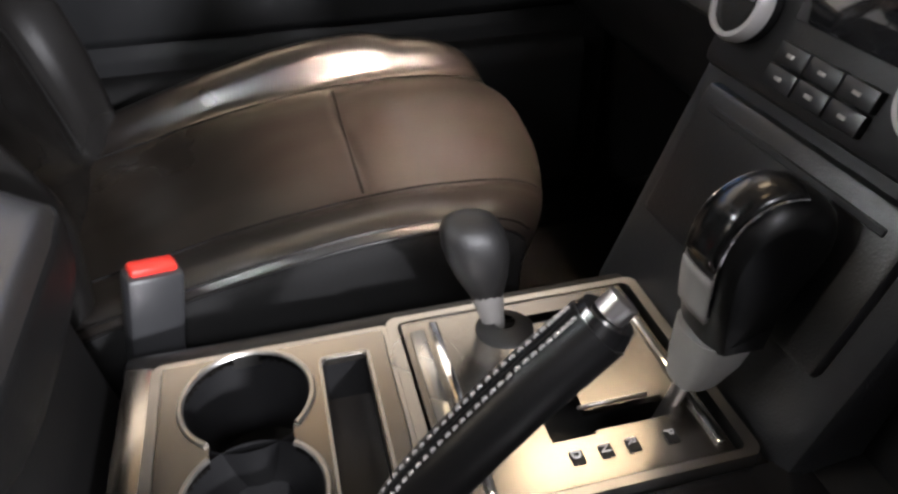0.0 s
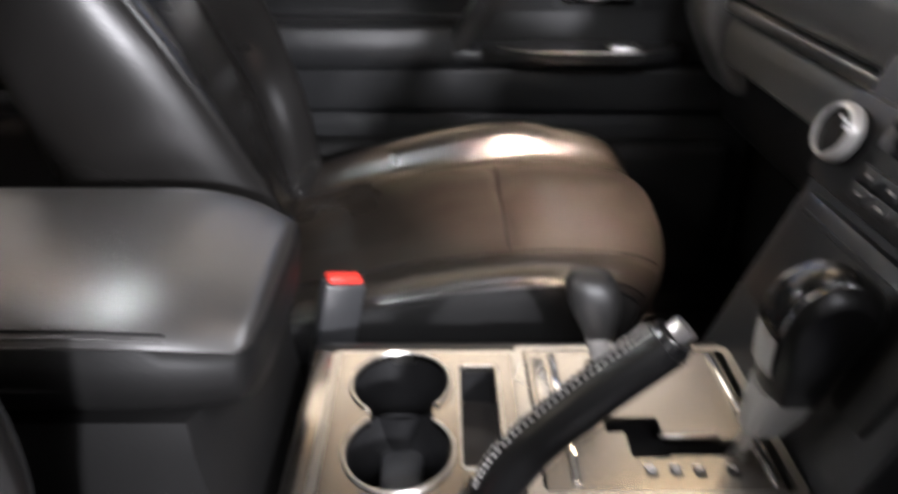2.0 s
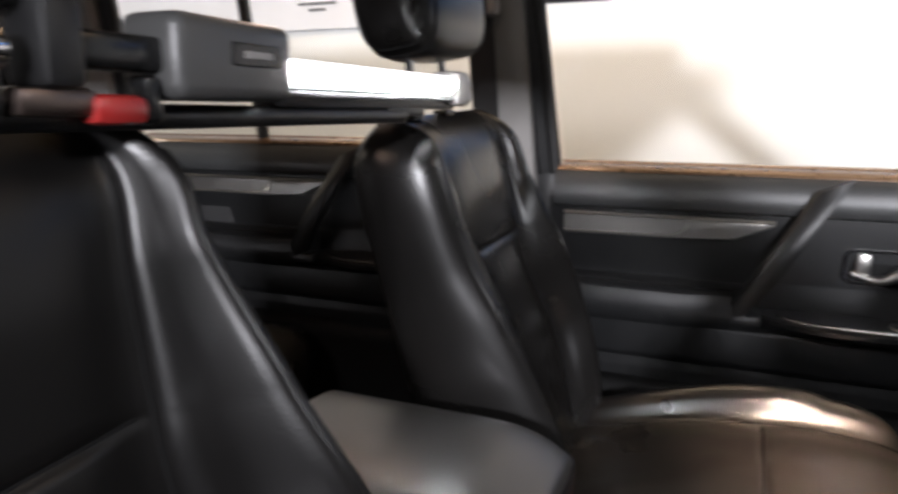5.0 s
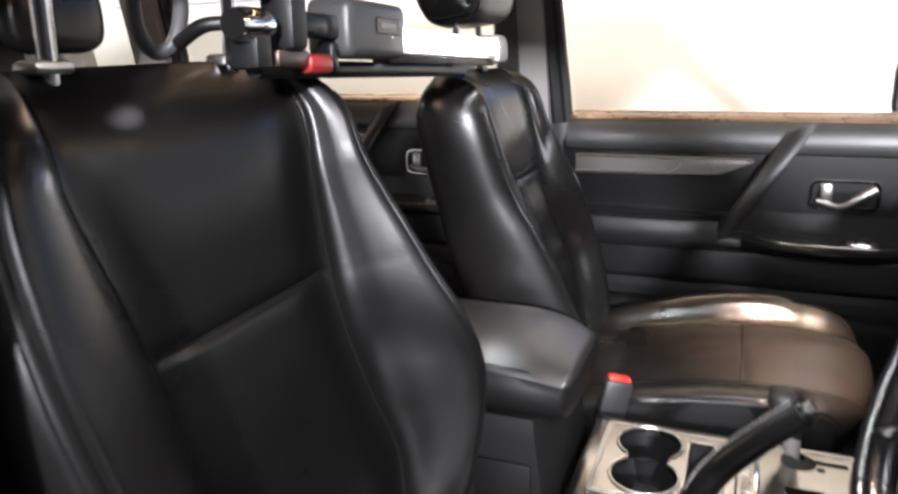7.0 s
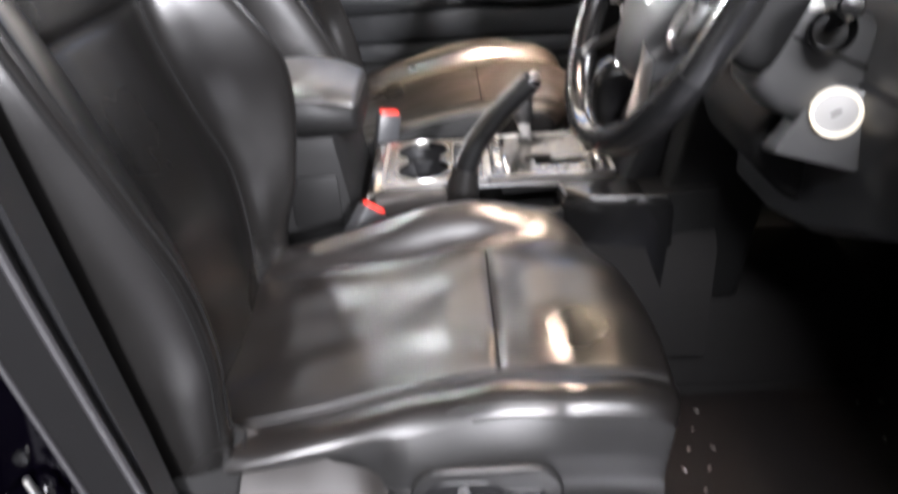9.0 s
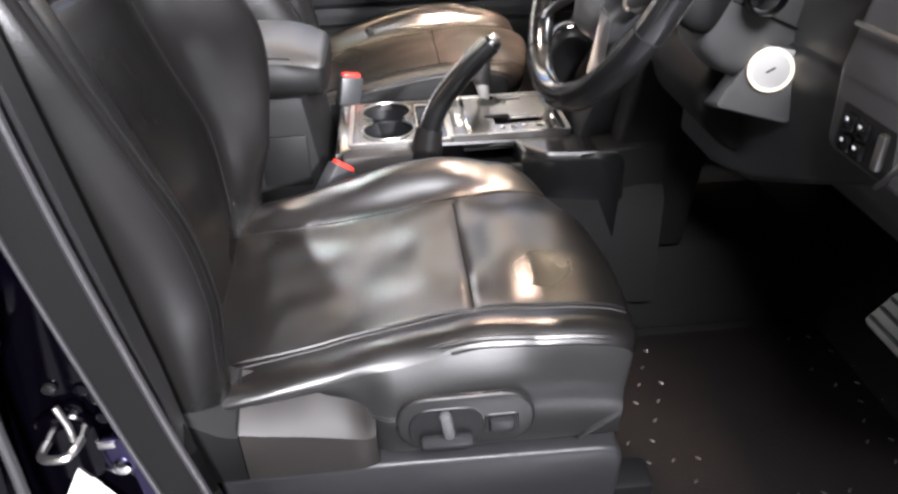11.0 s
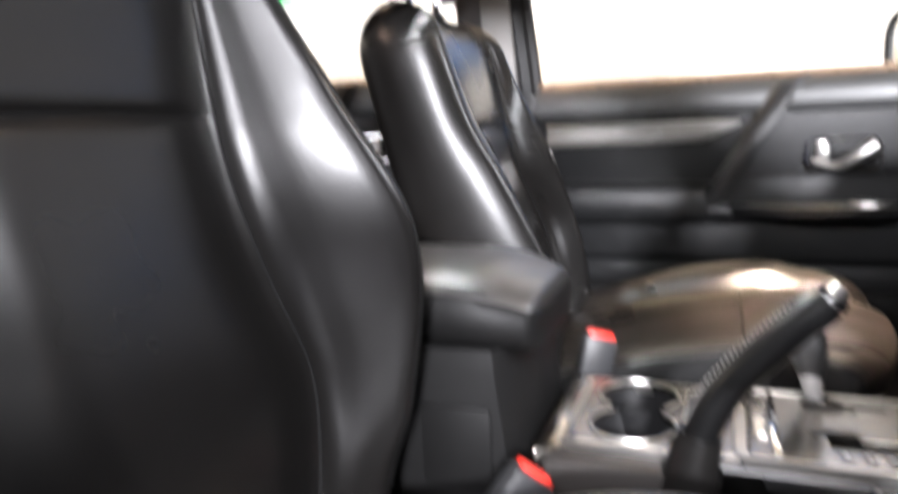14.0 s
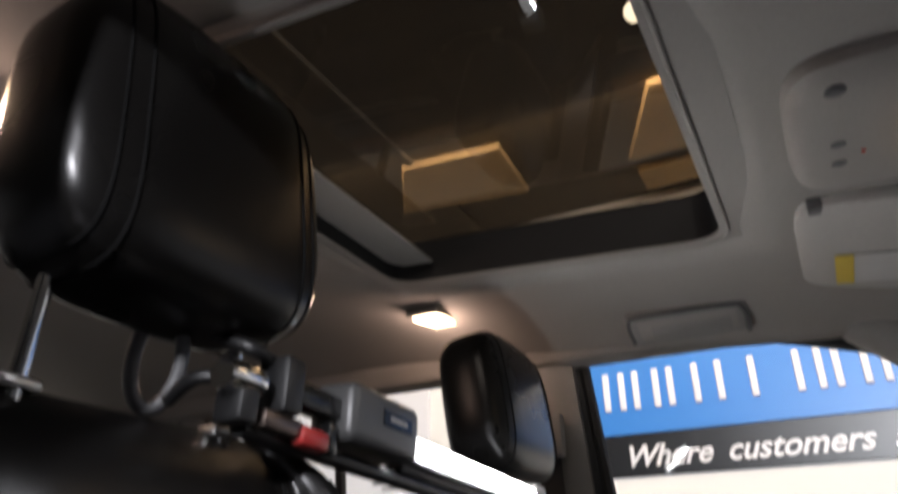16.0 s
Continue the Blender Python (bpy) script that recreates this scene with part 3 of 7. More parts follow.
# ---- passenger's doors ----
def side_door(name, label, x0, x1, wx0, wx1, top, up, sx):
    """A door of the passenger side, from x0 to x1; its window from wx0 to wx1 with its top edge at top(x)."""
    d = thing(name, label, "car door")
    part("door_panel", prism([(0.745, 1.20), (0.785, 1.215), (0.85, 1.215), (0.85, 0.52), (0.74, 0.52), (0.725, 0.60), (0.735, 0.88), (0.755, 0.97), (0.765, 1.06)][::-1], "x", x0, x1, 0.004), DOORTRIM, d)
    part("upper_pad", prism([(0.745, 1.182), (0.737, 1.186), (0.733, 1.195), (0.734, 1.21), (0.737, 1.222), (0.742, 1.233), (0.750, 1.243), (0.760, 1.250), (0.772, 1.2545), (0.786, 1.2565), (0.80, 1.257), (0.83, 1.255), (0.83, 1.182)], "x", x0 + 0.01, x1), PAD, d, "charcoal soft upper pad")
    part("sill_trim", prism([(0.790, 1.254), (0.793, 1.2605), (0.798, 1.263), (0.815, 1.263), (0.815, 1.25)], "x", x0 + 0.012, x1, 0.001), CAPM, d, "window sill moulding coloured for its warm reflection")
    # added cap: the gold sheen on the pad's top put into its colour
    part("pad_cap", prism([(0.7535, 1.2475), (0.757, 1.2530), (0.768, 1.2575), (0.790, 1.2600), (0.790, 1.250), (0.77, 1.247)], "x", x0 + 0.012, x1 - 0.002, 0.001), CAPM, d, "cap in brown for the warm sheen on the pad")
    part("trim_strip", loft([[(x, y, z) for y, z in ((0.757, 1.178), (0.742, 1.17), (0.742, 1.17 - h), (0.757, 1.166 - h), (0.775, 1.166 - h), (0.775, 1.178))] for x, h in
                             ((x0 + 0.03, 0.038), (sx - 0.13, 0.036), (sx - 0.02, 0.032), (sx + 0.045, 0.004))]), STRIP, d, "dark satin trim strip")
    # bead added to draw the highlight along the strip's top
    part("strip_edge", tube([(x0 + 0.03, 0.7425, 1.1705), (sx - 0.13, 0.7425, 1.1705), (sx + 0.045, 0.744, 1.170)], 0.0034, 6), SATIN, d, "silver bead for the strip's top highlight")
    part("strip_line", tube(curve_points([(x0 + 0.03, 0.7415, 1.136), (sx - 0.20, 0.7415, 1.137), (sx - 0.13, 0.7415, 1.139), (sx - 0.105, 0.7415, 1.150), (sx - 0.095, 0.742, 1.166)], 24), 0.0020, 6), SATIN, d, "thin silver line")
    part("strip_tip", loft([[(x, 0.7405, z1), (x, 0.7395, z1 - 0.002), (x, 0.7395, z0), (x, 0.745, z0)] for x, z1, z0 in ((sx - 0.098, 1.1685, 1.150), (sx - 0.03, 1.1685, 1.150), (sx + 0.03, 1.1685, 1.163))]), STRIP, d, "satin strip tip")
    part("armrest", loft([[(x, 0.755 - dep * a, 1.02 + 0.036 * b) for a, b in ((0, 1), (0.6, 1.0), (0.9, 0.75), (1.0, 0.2), (0.96, -0.6), (0.8, -1.0), (0, -1.1))] for x, dep in
                          ((x0 + 0.02, 0.075), (x0 + 0.12, 0.085), (sx - 0.1, 0.085), (sx - 0.015, 0.07), (sx + 0.015, 0.03))]), DOORTRIM, d, "padded armrest with stitched edge")
    part("armrest_seam", tube([(x0 + 0.03, 0.695, 1.058), (sx - 0.15, 0.687, 1.058), (sx - 0.015, 0.70, 1.056)], 0.0016, 6), SEAM, d)
    part("lower_panel", prism([(0.735, 0.985), (0.722, 0.975), (0.722, 0.912), (0.732, 0.90), (0.76, 0.90), (0.76, 0.985)], "x", x0 + 0.02, x1 - 0.02, 0.004), DOORTRIM, d)
    part("map_pocket", prism([(0.70, 0.86), (0.69, 0.84), (0.695, 0.62), (0.72, 0.58), (0.75, 0.58), (0.75, 0.86)], "x", x0 + 0.05, x1 - 0.05, 0.008), SIDE_DK, d)
    # grab strap
    rings = []
    for i in range(13):
        t = i / 12
        p = Vector((sx + 0.128 - 0.141 * t, 0.728 - 0.025 * t - 0.022 * math.sin(math.pi * t), 1.240 - 0.232 * t))
        w = 0.029 - 0.001 * math.sin(math.pi * t)
        rings.append([p + Vector((w * a, 0.012 * b, 0.4 * w * a)) for a, b in ((1, 0), (0.92, -0.7), (0.6, -1), (-0.6, -1), (-0.92, -0.7), (-1, 0), (-0.9, 1), (0.9, 1))])
    part("grab_strap", loft(rings), DOORTRIM, d, "slanting padded grab strap")
    part("strap_foot", rbox((sx - 0.005, 0.715, 1.005), (0.075, 0.05, 0.02), 0.006), DOORTRIM, d)
    # handle
    hx, hz = sx + 0.217, 1.103
    part("handle_recess", rbox((hx, 0.772, hz), (0.15, 0.02, 0.085), 0.008), PLASTIC_GR, d)
    part("handle_bowl", rbox((hx, 0.764, hz), (0.108, 0.012, 0.05), 0.004), SIDE_DK, d)
    part("handle_bezel", frame_ring(rounded(hx, hz, 0.125, 0.060, 0.016), rounded(hx, hz, 0.117, 0.052, 0.013), "y", 0.750, 0.766), CHROME, d, "chrome handle surround")
    part("release_lever", tube(curve_points([(hx - 0.05, 0.752, hz - 0.012), (hx - 0.01, 0.745, hz - 0.02), (hx + 0.02, 0.744, hz - 0.005), (hx + 0.052, 0.750, hz + 0.016)], 14), lambda t: 0.0065 + 0.0085 * t * t, 10), SATIN, d, "chrome release lever")
    part("lock_tab", rbox((hx - 0.034, 0.752, hz + 0.006), (0.024, 0.014, 0.036), 0.005), SATIN, d)
    # switch ledge
    lx = hx + 0.015
    part("switch_ledge", loft([[(x, 0.775, 1.012), (x, yf + 0.004, 1.012), (x, yf, 1.008), (x, yf + 0.001, 0.999), (x, yf + 0.30 * (0.735 - yf), 0.988), (x, 0.735, 0.972), (x, 0.775, 0.968)] for x, yf in
                               ((lx - 0.215, 0.728), (lx - 0.18, 0.705), (lx - 0.13, 0.682), (lx - 0.10, 0.673), (lx - 0.04, 0.671), (lx + 0.03, 0.672), (lx + 0.065, 0.682), (lx + 0.10, 0.703), (lx + 0.125, 0.735))]), DOORTRIM, d)
    part("ledge_plate", prism([(lx - 0.175, 0.715), (lx - 0.115, 0.683), (lx + 0.048, 0.68), (lx + 0.092, 0.705), (lx + 0.108, 0.742), (lx - 0.115, 0.755), (lx - 0.17, 0.745)], "z", 1.012, 1.016, 0.001, 1), PLASTIC, d, "dark switch plate")
    part("plate_edge", tube(curve_points([(lx - 0.175, 0.713, 1.015), (lx - 0.115, 0.679, 1.015), (lx + 0.03, 0.677, 1.015), (lx + 0.06, 0.684, 1.015), (lx + 0.094, 0.705, 1.015), (lx + 0.110, 0.74, 1.015)], 20), 0.0014, 6), SATIN, d, "thin silver edge")
    part("window_switch", rbox((lx + 0.02, 0.705, 1.019), (0.030, 0.014, 0.012), 0.004), PLASTIC_DK, d)
    part("switch_ring", tube([(x, y, 1.0175) for x, y in rounded(lx + 0.02, 0.705, 0.050, 0.030, 0.014)], 0.0032, 8, loop=True), SATIN, d, "bright switch surround")
    # window
    n = 12
    edge = [(wx0 + (wx1 - wx0) * i / n, lean(top(wx0 + (wx1 - wx0) * i / n)), top(wx0 + (wx1 - wx0) * i / n)) for i in range(n + 1)]
    low = [(x0 + 0.02 + (x1 - x0 - 0.02) * i / n, 0.77, 1.25) for i in range(n + 1)]
    pane = part("window_pane", loft([[Vector(p) + Vector((0, 0.03, 0)) for p in low], [Vector(p) + Vector((0, 0.03, 0)) for p in edge]], closed=False), GLASS, d)
    pane.visible_shadow = False
    rear = [Vector((x0 + 0.006 + (wx0 - x0 - 0.006) * i / 6, lean(1.24 + (top(wx0) - 1.24) * i / 6), 1.24 + (top(wx0) - 1.24) * i / 6)) for i in range(7)]
    part("window_channel", tube([p + Vector((-0.004, 0.01, 0)) for p in rear] + [Vector(p) + Vector((0, 0.01, 0.006)) for p in edge], 0.013, 8), RUBBER, d, "black rubber window channel")
    part("pillar_cover", tube([p + Vector((-0.03, 0.02, 0)) for p in rear], 0.024, 8), PLASTIC, d)
    part("top_frame", tube([Vector(p) + Vector((0, 0.03, 0.03)) for p in edge], 0.022, 8), PLASTIC, d)
    if up:
        part("window_bar", tube([(-0.985, 0.79, 1.25), (-1.0, 0.745, 1.745)], 0.014, 8), RUBBER, d, "black upright window bar")
        for o in d.children:
            o.location.z = up
    return d


side_door("front_passenger_door", "black front passenger door trim with silver strip and chrome handle", -0.29, 0.56, -0.325, 0.30, lambda x: 1.762 - 0.155 * max(0, x + 0.2) - 0.22 * max(0, x - 0.0) ** 1.5, 0.0, 0.065)
side_door("rear_passenger_door", "black rear passenger door trim with grab strap and chrome handle", -1.36, -0.42, -1.34, -0.46, lambda x: 1.745, 0.036, -0.84)


# ---- seats ----
def spread(table):
    """A smooth curve through rows of (place, value)."""
    keys = sorted(table)

    def at(p):
        if p <= keys[0][0]:
            return keys[0][1]
        for i in range(len(keys) - 1):
            if p <= keys[i + 1][0]:
                (a, va), (b, vb) = keys[i], keys[i + 1]
                pa, va0 = keys[max(0, i - 1)]
                pb, vb1 = keys[min(len(keys) - 1, i + 2)]
                h = b - a
                ma = (vb - va0) / (b - pa) * h
                mb = (vb1 - va) / (pb - a) * h
                t = (p - a) / h
                return (2 * t ** 3 - 3 * t * t + 1) * va + (t ** 3 - 2 * t * t + t) * ma + (3 * t * t - 2 * t ** 3) * vb + (t ** 3 - t * t) * mb
        return keys[-1][1]

    return at


PASSENGER = dict(
    y0=0.424, seam_x=0.112, seam_v=0.133, skew=-0.06, bend=0.205,
    mid=spread([(-0.36, 0.80), (-0.20, 0.822), (-0.14, 0.835), (-0.03, 0.862), (0.05, 0.877), (0.11, 0.884), (0.18, 0.886), (0.24, 0.881)]),
    front=spread([(-0.22, 0.235), (-0.19, 0.262), (-0.13, 0.290), (-0.05, 0.310), (0.03, 0.318), (0.10, 0.318), (0.16, 0.304), (0.20, 0.275), (0.22, 0.245)]),
    welt=spread([(-0.3, 0.133), (0.3, 0.133)]),
    rise_in=spread([(-0.3, 0.003), (0.0, 0.008), (0.15, 0.010), (0.22, 0.004)]),
    rise_out=spread([(-0.3, 0.012), (-0.14, 0.030), (-0.03, 0.038), (0.06, 0.043), (0.17, 0.042), (0.22, 0.030)]),
    rise=0.585, lean=17, foot=-0.188, cross=0.640,
    seam_in=spread([(0, 0.118), (0.15, 0.138), (0.30, 0.148), (0.42, 0.122), (0.52, 0.104), (0.64, 0.107), (0.77, 0.135), (0.89, 0.152), (1, 0.140)]),
    seam_out=spread([(0, 0.118), (0.15, 0.138), (0.30, 0.150), (0.42, 0.124), (0.52, 0.104), (0.64, 0.112), (0.77, 0.138), (0.89, 0.148), (1, 0.135)]),
    crest_in=spread([(0, 0.060), (0.16, 0.100), (0.27, 0.095), (0.5, 0.072), (0.64, 0.054), (0.8, 0.050), (0.95, 0.048)]),
    crest_out=spread([(0, 0.046), (0.16, 0.060), (0.27, 0.064), (0.5, 0.060), (0.64, 0.050), (0.8, 0.038), (0.95, 0.030)]),
    wide_in=spread([(0, 0.212), (0.2, 0.217), (0.5, 0.219), (0.72, 0.221), (0.86, 0.220), (0.93, 0.212), (0.97, 0.197), (1, 0.165)]),
    wide_out=spread([(0, 0.220), (0.2, 0.235), (0.5, 0.235), (0.72, 0.216), (0.86, 0.202), (0.93, 0.188), (0.97, 0.170), (1, 0.138)]),
    inset=spread([(0, 0.014), (1, 0.014)]), lumbar=0.016)
DRIVER = dict(
    y0=-0.394, seam_x=0.085, seam_v=0.127, skew=0.0, bend=0.150,
    mid=spread([(-0.36, 0.822), (-0.18, 0.842), (-0.08, 0.850), (0.0, 0.860), (0.08, 0.873), (0.14, 0.878), (0.20, 0.883)]),
    front=spread([(-0.22, 0.165), (-0.19, 0.190), (-0.14, 0.218), (-0.06, 0.245), (0.02, 0.256), (0.10, 0.260), (0.16, 0.256), (0.19, 0.247), (0.212, 0.232)]),
    welt=spread([(-0.3, 0.155), (-0.16, 0.148), (-0.05, 0.130), (0.04, 0.125), (0.12, 0.127), (0.18, 0.145)]),
    rise_in=spread([(-0.3, 0.006), (-0.18, 0.014), (-0.08, 0.030), (0.0, 0.042), (0.06, 0.040), (0.11, 0.029), (0.15, 0.016)]),
    rise_out=spread([(-0.3, -0.004), (-0.1, 0.000), (0.0, 0.004), (0.1, 0.005), (0.2, 0.002)]),
    rise=0.606, lean=10.5, foot=-0.226, cross=0.648,
    seam_in=spread([(0, 0.112), (0.06, 0.125), (0.15, 0.150), (0.28, 0.164), (0.40, 0.148), (0.50, 0.138), (0.60, 0.136), (0.65, 0.139), (0.80, 0.146), (0.92, 0.152), (1, 0.13)]),
    seam_out=spread([(0, 0.108), (0.15, 0.128), (0.28, 0.128), (0.45, 0.106), (0.60, 0.101), (0.65, 0.103), (0.73, 0.110), (0.80, 0.120), (0.87, 0.128), (1, 0.12)]),
    crest_in=spread([(0, 0.034), (0.1, 0.052), (0.2, 0.084), (0.45, 0.126), (0.65, 0.090), (0.8, 0.058), (0.92, 0.044)]),
    crest_out=spread([(0, 0.050), (0.14, 0.076), (0.22, 0.090), (0.34, 0.094), (0.45, 0.085), (0.55, 0.077), (0.66, 0.069), (0.85, 0.050), (0.95, 0.040)]),
    wide_in=spread([(0, 0.228), (0.2, 0.238), (0.38, 0.236), (0.6, 0.219), (0.78, 0.211), (0.87, 0.203), (0.94, 0.188), (0.98, 0.165), (1, 0.14)]),
    wide_out=spread([(0, 0.222), (0.2, 0.229), (0.35, 0.226), (0.5, 0.230), (0.66, 0.238), (0.78, 0.235), (0.87, 0.226), (0.94, 0.208), (0.98, 0.182), (1, 0.15)]),
    inset=spread([(0, 0.012), (0.12, 0.018), (0.3, 0.024), (0.45, 0.018), (0.65, 0.010), (1, 0.010)]), lumbar=0.006)


def seat(name, label, shape, hr, hx, group, power):
    """A front seat from its table of shape; its headrest's middle at height hr and x = hx. power: switches on its outer side."""
    s = thing(name, label, "car seat", group)
    y0, X0, SV, skew, BEND = (shape[k] for k in ("y0", "seam_x", "seam_v", "skew", "bend"))
    out = 1 if y0 > 0 else -1
    LOW = 0.752 if power else 0.735
    XR = -0.33

    # cushion: cross-sections of (v, z), v positive to the outer side
    def section(x):
        m, w, ri, ro = shape["mid"](x), shape["welt"](x), shape["rise_in"](x), shape["rise_out"](x)
        dip = 0.008 * smooth01((0.08 - x) / 0.2)
        back = 0.014 * smooth01((-0.012 - x) / 0.03) if power else 0.0
        if power:
            outer = [(w + 0.034, m + 0.004 + ro), (w + 0.058, m - 0.006 + ro), (0.206 - back, m - 0.030), (0.212 - back, m - 0.052), (0.216 - back, 0.80), (0.210 - back, LOW)]
        else:
            outer = [(w + 0.028, m + 0.72 * ro), (w + 0.052, m + ro), (0.205, m + 0.62 * ro), (0.214, m - 0.022), (0.214, 0.79), (0.205, LOW)]
        inner = [(-0.205, LOW), (-0.216, 0.79), (-0.217, m - 0.030 + 0.4 * ri), (-0.208, m - 0.008 + 0.75 * ri), (-0.186, m + ri), (-0.158, m + 0.70 * ri)]
        return [*inner, (-SV, m), (-0.07, m - 0.5 * dip), (0.0, m - dip), (0.07, m - 0.5 * dip), (w, m), *outer]

    def ring(x, roll=0.0, drop=0.0):
        pts = curve_points([(0, v, z) for v, z in section(x)], 80)
        r = []
        for p in pts:
            v, z = p.y, p.z
            if abs(v) < SV - 0.002:
                z -= 0.0035 * math.exp(-((x - X0 - skew * v) / 0.005) ** 2) + (0.0016 * math.exp(-((x - X0 - skew * v - 0.020) / 0.014) ** 2) if power else 0)
            inside = smooth01((SV + 0.03 - abs(v)) / 0.05)
            z += 0.013 * max(0.0, 1 - (v / SV) ** 2) * smooth01((x - X0 + 0.006) / 0.055)
            if power:
                z += inside * (1 - 0.45 * smooth01((x - X0) / 0.03)) * (0.0054 * noise.noise(Vector((x * 13, v * 15, 3.1))) + 0.0022 * noise.noise(Vector((x * 34, v * 22, 7.7))))
                z += 0.0022 * noise.noise(Vector((x * 20, v * 26, 1.3))) * (1 - inside) * smooth01((z - LOW) / 0.10)
            else:
                z += inside * (0.0034 * noise.noise(Vector((x * 12, v * 13, 5.3))) + 0.0012 * noise.noise(Vector((x * 30, v * 24, 2.1))))
            gap = shape["front"](v) - BEND
            k = (z - LOW) / 0.13
            px = x + gap * math.sin(roll * math.pi / 2) * (1 if roll else 0)
            pz = z - 0.026 * k * (1 - math.cos(roll * math.pi / 2))
            pz = LOW + (pz - LOW) * (1 - drop)
            px -= (0.045 if power else 0.06) * drop ** 1.3
            r.append(Vector((px, y0 + out * v, pz)))
        return r

    xs = [XR + (BEND - XR) * i / 40 for i in range(41)]
    xs = sorted([x for x in xs if abs(x - X0) > 0.011] + [X0 + d for d in (-0.011, -0.007, -0.004, -0.002, 0.0, 0.002, 0.004, 0.007, 0.011)])
    rings = [ring(x) for x in xs] + [ring(BEND, i / 12) for i in range(1, 13)] + [ring(BEND, 1.0, i / 8) for i in range(1, 9)]
    per = (len(rings[0]) - 1) // 16
    lo, hi = 3 * per, 12 * per + 1
    part("cushion", loft([r[lo:hi + 1] for r in rings], closed=False), LEATHER_WORN if power else LEATHER_SOFT, s, "creased black leather cushion", 1.2)
    # all but the driver's outer side near black, standing in for shade
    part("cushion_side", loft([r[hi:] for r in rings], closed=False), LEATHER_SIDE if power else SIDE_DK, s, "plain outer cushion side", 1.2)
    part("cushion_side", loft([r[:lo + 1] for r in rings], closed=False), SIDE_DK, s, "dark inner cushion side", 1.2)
    rows = rings[6:len(xs) + 9]

    def lift(r, i, d):
        n = (r[i + 1] - r[i - 1]).cross(Vector((1, 0, 0)))
        return r[i] + (n if n.z > 0 else -n).normalized() * d

    part("cross_seam", tube([p + Vector((0, 0, 0.0004)) for p in ring(X0)[6 * per + 1:10 * per]], 0.0015, 6), SEAM, s)
    part("inner_seam", tube([lift(r, 6 * per, 0.0002) for r in rows], 0.0014, 6), SEAM, s)
    part("outer_seam", tube([lift(r, 10 * per, 0.0008) for r in rows], 0.0021 if power else 0.0014, 6), LEATHER_WORN if power else SEAM, s, "raised leather welt")
    if power:
        part("welt_stitching", tube([lift(r, 10 * per + 1, 0.0004) for r in rows], 0.0009, 5), STITCH, s)
        for k, d, a in ((0, 0.0006, 30), (1, 0.0002, 31), (2, -0.0002, 32)):
            part("edge_fold", tube([lift(r, 12 * per - 1 + k, d) for r in rings[a:len(xs) + 6]], lambda t: 0.0019 * (1 - 0.6 * t), 6), LEATHER_WORN, s, "puckered leather fold")
    else:
        for k in (0, 2):
            part("edge_fold", tube([lift(r, 3 * per + k, 0.0004) for r in rows], 0.0016, 6), LEATHER, s, "folded leather edge")

    # backrest: closed cross-sections of (v, n), n to the front
    TILT_B, SB, bz, bx = radians(shape["lean"]), shape["rise"], 0.815, shape["foot"]
    cross = shape["cross"]

    def back_at(t, v, n):
        sl = SB * t
        return Vector((bx - sl * math.sin(TILT_B) + n * math.cos(TILT_B), y0 + out * v, bz + sl * math.cos(TILT_B) + n * math.sin(TILT_B)))

    def back_ring(t):
        n0 = shape["inset"](t)
        lum = shape["lumbar"] * math.exp(-((t - 0.32) / 0.24) ** 2) + 0.006 * math.exp(-((t - 0.82) / 0.10) ** 2)
        thick = 0.105 - 0.03 * t
        q = max(0.0, (t - 0.87) / 0.13)
        groove = 0.0045 * math.exp(-((t - cross) * SB / 0.005) ** 2)
        half = []
        for q_side in ("in", "out"):
            c, vs, w = shape["crest_" + q_side](t), shape["seam_" + q_side](t), shape["wide_" + q_side](t)
            h = c - n0
            vc = max(vs + 0.025, w - (0.034 if power or q_side == "in" else 0.046))
            soft = (0.50, 0.52) if power == (q_side == "in") else (0.35, 0.66)
            half.append([(0.55 * vs, n0 + 0.75 * lum - groove), (vs, n0 - 0.002), (vs + soft[0] * (vc - vs), n0 + soft[1] * h), (vc, c), (vc + 0.62 * (w - vc), c - 0.20 * (h + 0.045)),
                         (w, c - 0.62 * (h + 0.045)), (w + 0.003, -0.5 * thick), (w - 0.016, -0.93 * thick), (0.6 * w, -thick)])
        loop = [(0.0, -thick)] + [(-v, n) for v, n in half[0][::-1]] + [(0.0, n0 + lum - groove)] + half[1]
        mid = -0.030
        return [back_at(t, p.x, mid + (p.y - mid) * (1 - 0.80 * q ** 2.3)) for p in curve_points([(v, n, 0) for v, n in loop], 20 * 4, True)]

    ts = sorted([i / 40 * 0.87 for i in range(40)] + [0.87 + 0.13 * (1 - (1 - j / 11) ** 1.7) for j in range(12)] + [cross + d for d in (-0.012, -0.007, -0.0035, 0, 0.0035, 0.007, 0.012)])
    part("backrest", loft([back_ring(t) for t in ts]), LEATHER_BACK if power else LEATHER, s, "black leather backrest with raised bolsters", 1.2)
    part("back_cross_seam", tube(back_ring(cross)[4 * 8 + 1:4 * 12], 0.0013, 6), SEAM, s)
    steps = [0.04 + 0.93 * i / 44 for i in range(45)]
